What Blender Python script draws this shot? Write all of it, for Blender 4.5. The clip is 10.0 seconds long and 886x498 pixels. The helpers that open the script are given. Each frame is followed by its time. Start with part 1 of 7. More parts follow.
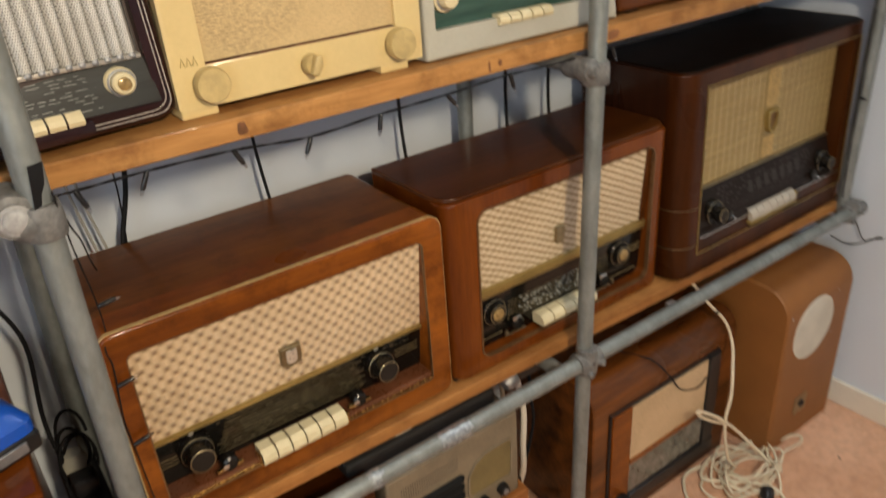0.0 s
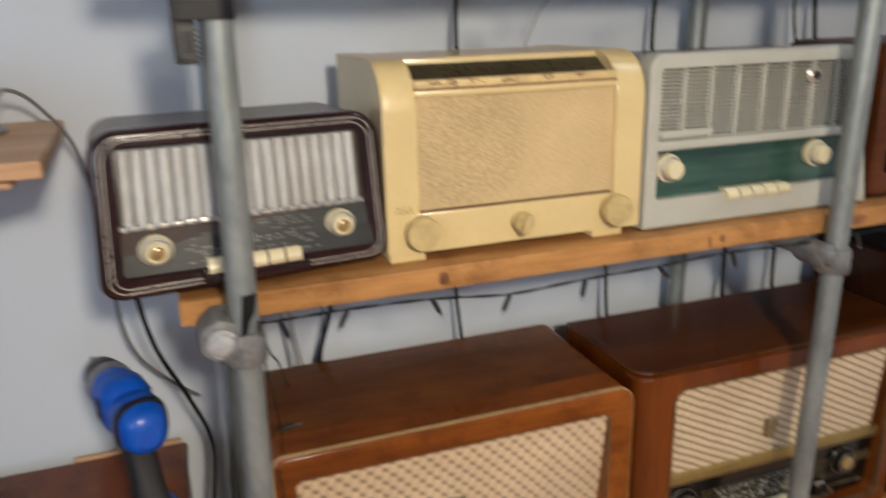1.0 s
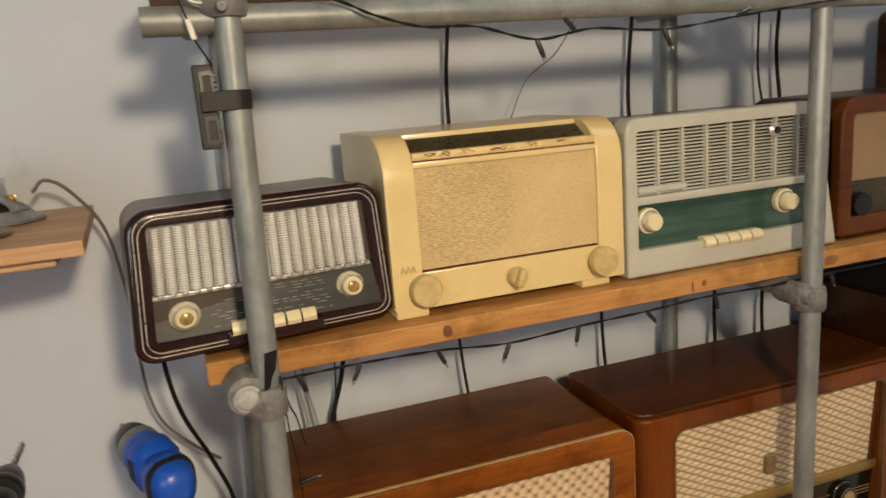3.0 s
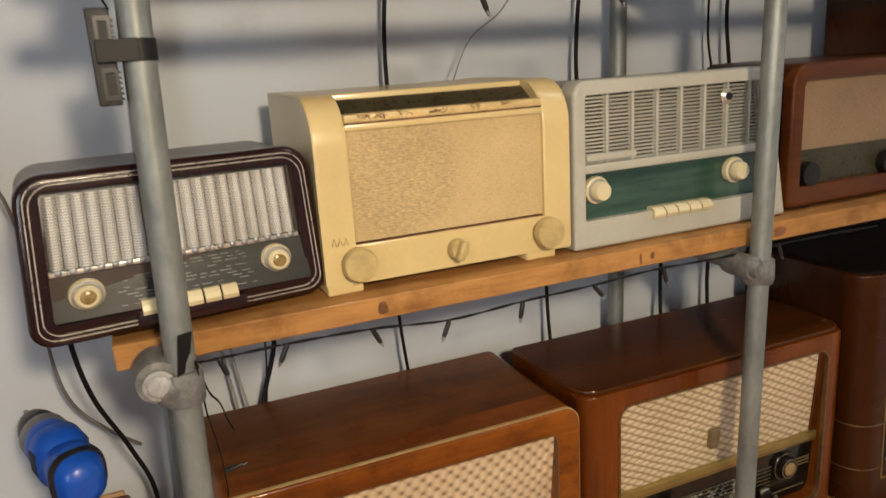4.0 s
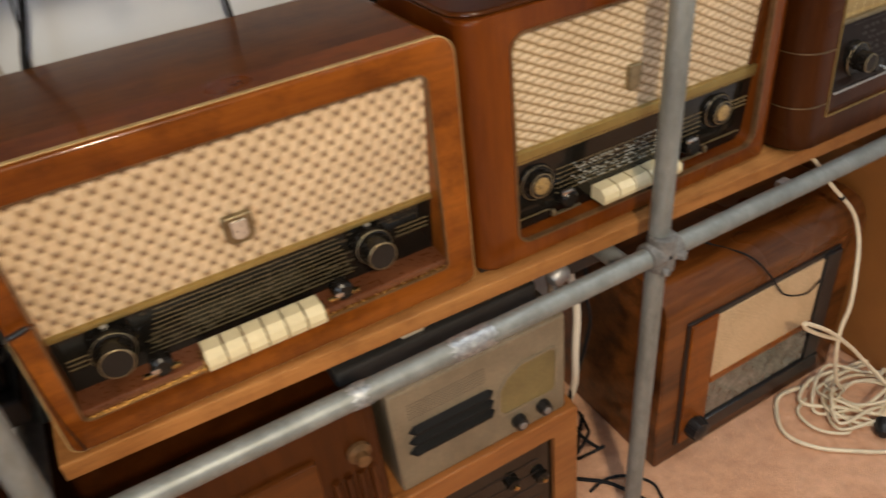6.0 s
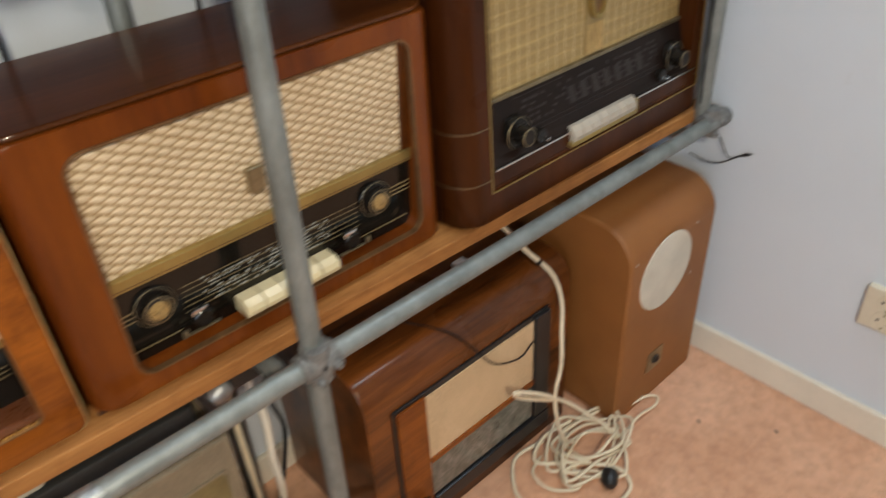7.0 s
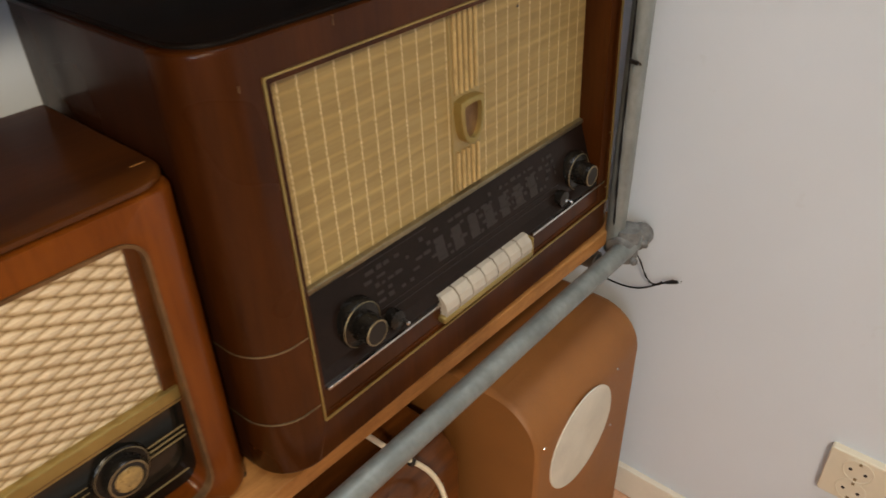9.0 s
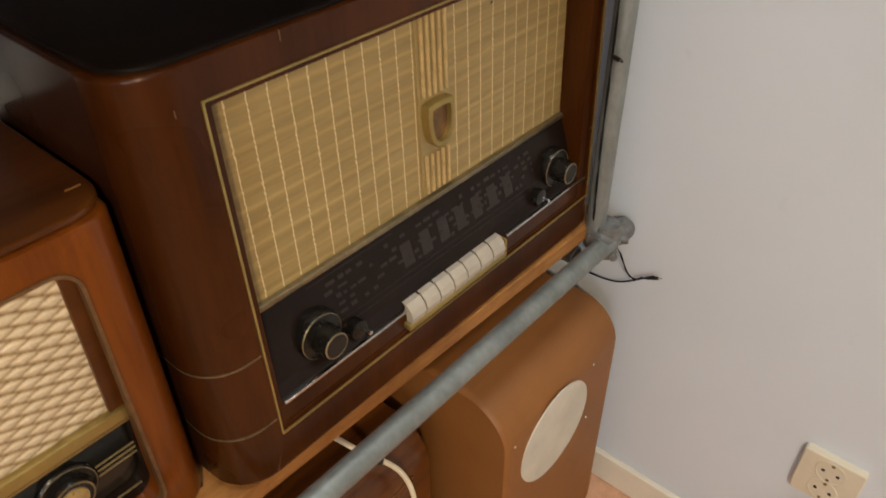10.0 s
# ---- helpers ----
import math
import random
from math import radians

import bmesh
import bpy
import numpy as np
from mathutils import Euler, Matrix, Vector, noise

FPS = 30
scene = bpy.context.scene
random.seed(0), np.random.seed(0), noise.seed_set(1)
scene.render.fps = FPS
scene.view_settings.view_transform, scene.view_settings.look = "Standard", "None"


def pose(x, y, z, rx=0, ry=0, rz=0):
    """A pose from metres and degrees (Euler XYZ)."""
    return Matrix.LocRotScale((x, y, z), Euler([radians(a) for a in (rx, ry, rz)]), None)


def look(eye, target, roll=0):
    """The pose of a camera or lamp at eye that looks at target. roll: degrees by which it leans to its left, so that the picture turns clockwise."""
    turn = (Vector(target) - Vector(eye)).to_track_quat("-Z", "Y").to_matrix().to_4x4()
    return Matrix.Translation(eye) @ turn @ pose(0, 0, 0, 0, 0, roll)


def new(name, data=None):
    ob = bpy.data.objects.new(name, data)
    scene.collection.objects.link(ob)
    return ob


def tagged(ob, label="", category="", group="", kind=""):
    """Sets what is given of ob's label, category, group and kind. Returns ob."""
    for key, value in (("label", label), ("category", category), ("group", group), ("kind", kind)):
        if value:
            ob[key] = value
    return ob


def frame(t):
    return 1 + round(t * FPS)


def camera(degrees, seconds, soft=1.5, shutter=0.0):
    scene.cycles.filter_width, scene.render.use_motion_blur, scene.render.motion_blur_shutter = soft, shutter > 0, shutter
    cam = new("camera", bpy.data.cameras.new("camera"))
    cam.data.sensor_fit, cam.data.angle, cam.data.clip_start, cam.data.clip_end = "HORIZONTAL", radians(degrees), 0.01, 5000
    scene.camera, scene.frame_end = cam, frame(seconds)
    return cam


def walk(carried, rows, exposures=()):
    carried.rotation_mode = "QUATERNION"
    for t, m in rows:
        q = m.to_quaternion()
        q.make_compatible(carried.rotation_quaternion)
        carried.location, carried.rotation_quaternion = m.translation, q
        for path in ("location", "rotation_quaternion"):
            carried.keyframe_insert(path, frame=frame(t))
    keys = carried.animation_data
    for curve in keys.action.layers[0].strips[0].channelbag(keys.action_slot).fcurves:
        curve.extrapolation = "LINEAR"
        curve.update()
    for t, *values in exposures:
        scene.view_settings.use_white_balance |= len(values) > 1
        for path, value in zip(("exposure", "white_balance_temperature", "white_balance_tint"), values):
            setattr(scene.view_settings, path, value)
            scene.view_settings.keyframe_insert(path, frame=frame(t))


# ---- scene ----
cam = camera(61.7, 10.0, 1.5, 0.45)
PATH = [
    (0, (0.132, 0.055, 1.32), (1.137, 1.517, 0.396), -4.2),
    (0.5, (0.201, 0.107, 1.333), (1.077, 1.722, 0.541), -1.7),
    (1, (0.157, 0.095, 1.35), (0.772, 1.901, 0.751), -1.6),
    (1.5, (0.115, 0.048, 1.363), (0.543, 1.959, 0.957), -1.7),
    (2, (0.103, 0.022, 1.368), (0.523, 1.942, 0.999), -2.3),
    (2.5, (0.117, 0.02, 1.359), (0.636, 1.911, 0.964), -4.0),
    (4, (0.167, 0.076, 1.342), (0.917, 1.86, 0.837), -3.5),
    (4.5, (0.179, 0.132, 1.278), (0.932, 1.848, 0.579), -4.1),
    (5, (0.184, 0.196, 1.201), (0.886, 1.84, 0.302), -5.7),
    (5.2, (0.187, 0.22, 1.172), (0.874, 1.835, 0.213), -6.5),
    (6.3, (0.411, 0.213, 1.128), (1.153, 1.623, -0.082), -7.2),
    (6.5, (0.467, 0.208, 1.127), (1.271, 1.574, -0.092), -6.6),
    (7, (0.601, 0.184, 1.148), (1.674, 1.426, 0.005), -3.5),
    (7.5, (0.697, 0.224, 1.151), (1.91, 1.449, 0.136), -3.9),
    (8, (0.805, 0.339, 1.15), (2.082, 1.499, 0.139), -4.1),
    (8.5, (0.882, 0.401, 1.137), (2.15, 1.491, 0.04), -3.2),
    (9, (0.945, 0.405, 1.13), (2.197, 1.492, 0.012), -1.6),
    (9.5, (1.007, 0.393, 1.141), (2.204, 1.405, -0.102), 0.2),
    (10, (1.006, 0.409, 1.162), (2.196, 1.453, -0.06), -0.7),
]
EXPOSURES = [
    (0.0, -0.26, 6500, 8), (0.3, -0.26, 6250, 8), (0.5, -0.30, 6000, 8), (0.8, -0.30, 5800, 8), (1.0, -0.30, 5850, 9), (1.1, -0.32, 6000, 9), (1.35, -0.36, 6600, 9),
    (1.5, -0.45, 7150, 9), (2.5, -0.42, 7150, 9), (4.0, -0.36, 6750, 9), (4.5, -0.34, 6550, 9), (5.0, -0.04, 6700, 10), (6.5, -0.12, 6050, 9), (6.8, -0.06, 5800, 7),
    (7.0, -0.04, 5950, 5), (7.5, -0.04, 6450, 8), (8.5, -0.06, 6650, 8), (10.0, -0.08, 6750, 8),
]
walk(cam, [(t, look(eye, target, roll)) for t, eye, target, roll in PATH], EXPOSURES)

# ---- light ----
FLOOR, BACK, RIGHT, LEFT, FRONT, CEIL = 0.0, 1.12, 1.815, -1.7, -2.4, 2.45
world = bpy.data.worlds.new("room_world")
scene.world = world
world.use_nodes = True
world.node_tree.nodes["Background"].inputs["Color"].default_value = (0.6, 0.7, 1.0, 1)
world.node_tree.nodes["Background"].inputs["Strength"].default_value = 0.02


def lamp(name, eye, target, size, watts, colour, spread=180):
    data = bpy.data.lights.new(name, "AREA")
    data.shape, data.size, data.energy, data.color = "DISK", size, watts, colour
    data.spread = radians(spread)
    ob = new(name, data)
    ob.matrix_world = look(eye, target)
    return ob


# lamp placed from its shadows; overhead and window lights are unseen, added fill
lamp("standing_lamp_light", (0.31, -0.50, 1.66), (0.60, 0.75, 0.20), 0.13, 20.5, (1.0, 0.82, 0.60), 160)
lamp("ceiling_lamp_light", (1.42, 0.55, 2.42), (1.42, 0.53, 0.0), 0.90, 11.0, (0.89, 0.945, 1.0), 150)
# cool light in an added opening of the unseen far side wall
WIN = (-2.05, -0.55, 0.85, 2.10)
window_fill = lamp("window_daylight", (LEFT - 0.045, -1.30, 1.475), (1.8, -0.6, 1.10), 1.4, 37.0, (0.82, 0.90, 1.0))
window_fill.data.shape, window_fill.data.size, window_fill.data.size_y = "RECTANGLE", 1.4, 1.15


# ---- materials ----
def material(name):
    m = bpy.data.materials.new(name)
    m.use_nodes = True
    return m, m.node_tree.nodes, m.node_tree.links, m.node_tree.nodes["Principled BSDF"]


def coords(nodes, links, stretch=(1, 1, 1), rand=True):
    tc = nodes.new("ShaderNodeTexCoord")
    mp = nodes.new("ShaderNodeMapping")
    mp.inputs["Scale"].default_value = stretch
    links.new(tc.outputs["Object"], mp.inputs["Vector"])
    if rand:
        info = nodes.new("ShaderNodeObjectInfo")
        mul = nodes.new("ShaderNodeMath")
        mul.operation = "MULTIPLY"
        mul.inputs[1].default_value = 7.0
        links.new(info.outputs["Random"], mul.inputs[0])
        comb = nodes.new("ShaderNodeCombineXYZ")
        for k in range(3):
            links.new(mul.outputs[0], comb.inputs[k])
        links.new(comb.outputs[0], mp.inputs["Location"])
    return mp.outputs[0]


def noise_tex(nodes, links, vec, scale, detail=4, rough=0.6):
    n = nodes.new("ShaderNodeTexNoise")
    n.inputs["Scale"].default_value, n.inputs["Detail"].default_value, n.inputs["Roughness"].default_value = scale, detail, rough
    links.new(vec, n.inputs["Vector"])
    return n.outputs["Fac"]


def ramp(nodes, links, fac, stops):
    r = nodes.new("ShaderNodeValToRGB")
    els = r.color_ramp.elements
    while len(els) < len(stops):
        els.new(0.5)
    for e, (p, c) in zip(els, stops):
        e.position, e.color = p, (*c, 1)
    links.new(fac, r.inputs["Fac"])
    return r.outputs["Color"]


def mix(nodes, links, fac, a, b, mode="MIX"):
    m = nodes.new("ShaderNodeMix")
    m.data_type, m.blend_type = "RGBA", mode
    for sock, v in ((m.inputs["Factor"], fac), (m.inputs["A"], a), (m.inputs["B"], b)):
        if hasattr(v, "is_output"):
            links.new(v, sock)
        elif isinstance(v, tuple):
            sock.default_value = (*v, 1)
        else:
            sock.default_value = v
    return m.outputs["Result"]


def math_node(nodes, links, op, a, b=0.0, c=0.0):
    m = nodes.new("ShaderNodeMath")
    m.operation = op
    for k, v in enumerate((a, b, c)):
        if hasattr(v, "is_output"):
            links.new(v, m.inputs[k])
        else:
            m.inputs[k].default_value = v
    return m.outputs[0]


def bump(nodes, links, bsdf, fac, strength, dist=0.001):
    b = nodes.new("ShaderNodeBump")
    b.inputs["Strength"].default_value, b.inputs["Distance"].default_value = strength, dist
    links.new(fac, b.inputs["Height"])
    links.new(b.outputs[0], bsdf.inputs["Normal"])


def tint(c, k):
    return tuple(min(1.0, max(0.0, v * k)) for v in c)


def plain(name, colour, rough=0.5, metal=0.0, coat=0.0, var=0.15, scale=14.0, fine=180.0, relief=0.1, rvar=0.12, stretch=(1, 1, 1), sheen=0.0, spec=0.5):
    """A painted, moulded, cast or woven surface with broad and fine variation."""
    m, nodes, links, bsdf = material(name)
    vec = coords(nodes, links, stretch)
    broad, small = noise_tex(nodes, links, vec, scale, 3), noise_tex(nodes, links, vec, fine, 3)
    col = ramp(nodes, links, broad, [(0.3, tint(colour, 1 - var)), (0.7, tint(colour, 1 + var))])
    speck = ramp(nodes, links, small, [(0.35, (1 - var * 0.7,) * 3), (0.65, (1, 1, 1))])
    links.new(mix(nodes, links, 1.0, col, speck, "MULTIPLY"), bsdf.inputs["Base Color"])
    r = math_node(nodes, links, "MULTIPLY_ADD", small, rvar * 2, rough - rvar)
    links.new(r, bsdf.inputs["Roughness"])
    bsdf.inputs["Metallic"].default_value, bsdf.inputs["Coat Weight"].default_value = metal, coat
    bsdf.inputs["Coat Roughness"].default_value = 0.12
    bsdf.inputs["Sheen Weight"].default_value, bsdf.inputs["Specular IOR Level"].default_value = sheen, spec
    if relief:
        bump(nodes, links, bsdf, small, relief)
    return m


def wood(name, dark, light, along="x", rough=0.3, coat=0.5, ring=1.0, fine=1.0, coat_rough=0.09, spec=0.2, grime=0.0):
    """Veneer or plank: long grain along one axis, pores, broad figure and worn gloss."""
    m, nodes, links, bsdf = material(name)
    st = {"x": (1.6, 16, 16), "y": (16, 1.6, 16), "z": (16, 16, 1.6)}[along]
    vec = coords(nodes, links, st)
    warp = noise_tex(nodes, links, vec, 0.9 * ring, 5, 0.65)
    pores = noise_tex(nodes, links, coords(nodes, links, tuple(v * 9 for v in st)), 1.0 * fine, 3, 0.7)
    broad = noise_tex(nodes, links, coords(nodes, links, (1, 1, 1)), 4.0, 2)
    col = ramp(nodes, links, warp, [(0.34, dark), (0.5, tuple((a + b) / 2 for a, b in zip(dark, light))), (0.66, light)])
    col = mix(nodes, links, 1.0, col, ramp(nodes, links, pores, [(0.36, (0.84, 0.82, 0.8)), (0.56, (1, 1, 1))]), "MULTIPLY")
    col = mix(nodes, links, 1.0, col, ramp(nodes, links, broad, [(0.3, (0.76, 0.73, 0.7)), (0.7, (1.1, 1.08, 1.05))]), "MULTIPLY")
    bsdf.inputs["Specular IOR Level"].default_value = spec
    if grime:
        smudge = noise_tex(nodes, links, coords(nodes, links), 17.0, 6, 0.72)
        col = mix(nodes, links, 1.0, col, ramp(nodes, links, smudge, [(0.36, (1 - grime, 1 - grime * 1.1, 1 - grime * 1.15)), (0.52, (1, 1, 1))]), "MULTIPLY")
    links.new(col, bsdf.inputs["Base Color"])
    links.new(math_node(nodes, links, "MULTIPLY_ADD", broad, 0.2, rough - 0.1), bsdf.inputs["Roughness"])
    bsdf.inputs["Coat Weight"].default_value, bsdf.inputs["Coat Roughness"].default_value = coat, coat_rough
    bump(nodes, links, bsdf, pores, 0.08, 0.0006)
    return m


def cell_coords(nodes, links, px, pz, shift):
    """Position inside a staggered cell (-0.5 to 0.5 both ways)."""
    tc = nodes.new("ShaderNodeTexCoord")
    sep = nodes.new("ShaderNodeSeparateXYZ")
    links.new(tc.outputs["Object"], sep.inputs[0])
    wob = noise_tex(nodes, links, tc.outputs["Object"], 30.0, 2)
    wob = math_node(nodes, links, "MULTIPLY_ADD", wob, 0.22, -0.11)
    v = math_node(nodes, links, "ADD", math_node(nodes, links, "DIVIDE", sep.outputs["Z"], pz), wob)
    row = math_node(nodes, links, "FLOOR", v)
    u = math_node(nodes, links, "DIVIDE", sep.outputs["X"], px)
    u = math_node(nodes, links, "ADD", math_node(nodes, links, "MULTIPLY_ADD", row, shift, u), wob)
    fu = math_node(nodes, links, "SUBTRACT", math_node(nodes, links, "FRACT", u), 0.5)
    fv = math_node(nodes, links, "SUBTRACT", math_node(nodes, links, "FRACT", v), 0.5)
    return fu, fv, tc.outputs["Object"], sep


def cloth_dots(name):
    """Beige loudspeaker cloth, woven with staggered brown dots between raised tufts."""
    m, nodes, links, bsdf = material(name)
    fu, fv, obj, _ = cell_coords(nodes, links, 0.0188, 0.0099, 0.5)
    au, av = math_node(nodes, links, "ABSOLUTE", fu), math_node(nodes, links, "ABSOLUTE", fv)
    d = math_node(nodes, links, "MAXIMUM", math_node(nodes, links, "MULTIPLY", au, 1.9), math_node(nodes, links, "MULTIPLY", av, 1.15))
    fibre = noise_tex(nodes, links, obj, 900.0, 2)
    d2 = math_node(nodes, links, "MULTIPLY_ADD", fibre, 0.2, d)
    col = ramp(nodes, links, d2, [(0.24, (0.25, 0.14, 0.062)), (0.44, (0.57, 0.405, 0.228)), (0.85, (0.75, 0.575, 0.36))])
    tone = noise_tex(nodes, links, obj, 11.0, 3)
    col = mix(nodes, links, 1.0, col, ramp(nodes, links, tone, [(0.3, (0.82, 0.8, 0.78)), (0.7, (1, 1, 1))]), "MULTIPLY")
    links.new(col, bsdf.inputs["Base Color"])
    bsdf.inputs["Roughness"].default_value = 0.6
    bsdf.inputs["Sheen Weight"].default_value = 0.3
    bump(nodes, links, bsdf, d2, 1.0, 0.0034)
    return m


def cloth_lattice(name):
    """Cream cloth crossed by two sets of slanting brown threads that leave raised lozenges."""
    m, nodes, links, bsdf = material(name)
    tc = nodes.new("ShaderNodeTexCoord")
    obj = tc.outputs["Object"]
    sep = nodes.new("ShaderNodeSeparateXYZ")
    links.new(obj, sep.inputs[0])
    wob = math_node(nodes, links, "MULTIPLY_ADD", noise_tex(nodes, links, obj, 26.0, 2), 0.3, -0.15)
    fibre = noise_tex(nodes, links, obj, 800.0, 2)

    def phase(kx, kz):
        return math_node(nodes, links, "ADD", math_node(nodes, links, "MULTIPLY", sep.outputs["X"], kx), math_node(nodes, links, "MULTIPLY_ADD", sep.outputs["Z"], kz, wob))

    def thread(v):
        f = math_node(nodes, links, "ABSOLUTE", math_node(nodes, links, "SUBTRACT", math_node(nodes, links, "FRACT", v), 0.5))
        return math_node(nodes, links, "MULTIPLY_ADD", fibre, 0.12, math_node(nodes, links, "SUBTRACT", 0.44, f))
    row = phase(43.0, 84.0)
    stroke = math_node(nodes, links, "MULTIPLY_ADD", math_node(nodes, links, "FLOOR", row), 0.5, phase(36.0, -95.0))
    e1, e2 = thread(stroke), thread(row)
    e = math_node(nodes, links, "MINIMUM", e1, e2)
    col = ramp(nodes, links, e2, [(0.04, (0.36, 0.25, 0.115)), (0.14, (0.60, 0.46, 0.275)), (0.30, (0.79, 0.665, 0.465))])
    col = mix(nodes, links, 1.0, col, ramp(nodes, links, e1, [(0.02, (0.50, 0.41, 0.28)), (0.12, (0.86, 0.82, 0.75)), (0.24, (1, 1, 1))]), "MULTIPLY")
    col = mix(nodes, links, 1.0, col, ramp(nodes, links, fibre, [(0.3, (0.86, 0.84, 0.82)), (0.65, (1, 1, 1))]), "MULTIPLY")
    tone = noise_tex(nodes, links, obj, 10.0, 3)
    col = mix(nodes, links, 1.0, col, ramp(nodes, links, tone, [(0.3, (0.84, 0.82, 0.8)), (0.7, (1, 1, 1))]), "MULTIPLY")
    links.new(col, bsdf.inputs["Base Color"])
    bsdf.inputs["Roughness"].default_value = 0.45
    bsdf.inputs["Sheen Weight"].default_value = 0.25
    bump(nodes, links, bsdf, e, 1.0, 0.0026)
    return m


def metal_mesh(name):
    """Silvered sheet punched with fine staggered holes."""
    m, nodes, links, bsdf = material(name)
    fu, fv, obj, _ = cell_coords(nodes, links, 0.0022, 0.0026, 0.5)
    r2 = math_node(nodes, links, "ADD", math_node(nodes, links, "MULTIPLY", fu, fu), math_node(nodes, links, "MULTIPLY", fv, fv))
    grime = noise_tex(nodes, links, obj, 22.0, 4, 0.7)
    col = ramp(nodes, links, r2, [(0.04, (0.22, 0.22, 0.205)), (0.09, (0.58, 0.58, 0.56)), (0.2, (0.69, 0.69, 0.665))])
    col = mix(nodes, links, 1.0, col, ramp(nodes, links, grime, [(0.3, (0.80, 0.78, 0.74)), (0.6, (1, 1, 1))]), "MULTIPLY")
    links.new(col, bsdf.inputs["Base Color"])
    bsdf.inputs["Roughness"].default_value, bsdf.inputs["Metallic"].default_value = 0.48, 0.2
    bump(nodes, links, bsdf, r2, 0.7, 0.0008)
    return m


def cloth_gold(name):
    """Golden cloth with bright upright threads and soft cross bands."""
    m, nodes, links, bsdf = material(name)
    tc = nodes.new("ShaderNodeTexCoord")
    obj = tc.outputs["Object"]
    sep = nodes.new("ShaderNodeSeparateXYZ")
    links.new(obj, sep.inputs[0])
    jag = noise_tex(nodes, links, obj, 260.0, 2)
    u = math_node(nodes, links, "DIVIDE", sep.outputs["X"], 0.0198)
    u = math_node(nodes, links, "ADD", u, math_node(nodes, links, "MULTIPLY_ADD", jag, 0.14, -0.07))
    fu = math_node(nodes, links, "ABSOLUTE", math_node(nodes, links, "SUBTRACT", math_node(nodes, links, "FRACT", u), 0.5))
    beads = math_node(nodes, links, "ABSOLUTE", math_node(nodes, links, "SUBTRACT", math_node(nodes, links, "FRACT", math_node(nodes, links, "DIVIDE", sep.outputs["Z"], 0.0052)), 0.5))
    line = math_node(nodes, links, "MULTIPLY_ADD", beads, 0.05, fu)
    mp = nodes.new("ShaderNodeMapping")
    mp.inputs["Scale"].default_value = (12, 12, 160)
    links.new(obj, mp.inputs["Vector"])
    bands = noise_tex(nodes, links, mp.outputs[0], 1.0, 3)
    base = ramp(nodes, links, bands, [(0.32, (0.28, 0.195, 0.072)), (0.5, (0.32, 0.225, 0.085)), (0.7, (0.36, 0.262, 0.103))])
    wavy = noise_tex(nodes, links, obj, 55.0, 2)
    v = math_node(nodes, links, "FRACT", math_node(nodes, links, "MULTIPLY_ADD", wavy, 0.2, math_node(nodes, links, "DIVIDE", sep.outputs["Z"], 0.0172)))
    wide = math_node(nodes, links, "ABSOLUTE", math_node(nodes, links, "SUBTRACT", v, 0.5))
    base = mix(nodes, links, 1.0, base, ramp(nodes, links, wide, [(0.34, (1, 1, 1)), (0.46, (1.24, 1.22, 1.18))]), "MULTIPLY")
    thread = ramp(nodes, links, line, [(0.035, (0.70, 0.55, 0.30)), (0.075, (0, 0, 0))])
    mask = ramp(nodes, links, line, [(0.035, (1, 1, 1)), (0.075, (0, 0, 0))])
    links.new(mix(nodes, links, mask, base, thread), bsdf.inputs["Base Color"])
    bsdf.inputs["Roughness"].default_value = 0.42
    bsdf.inputs["Metallic"].default_value = 0.15
    bump(nodes, links, bsdf, math_node(nodes, links, "SUBTRACT", bands, line), 0.5, 0.0012)
    return m


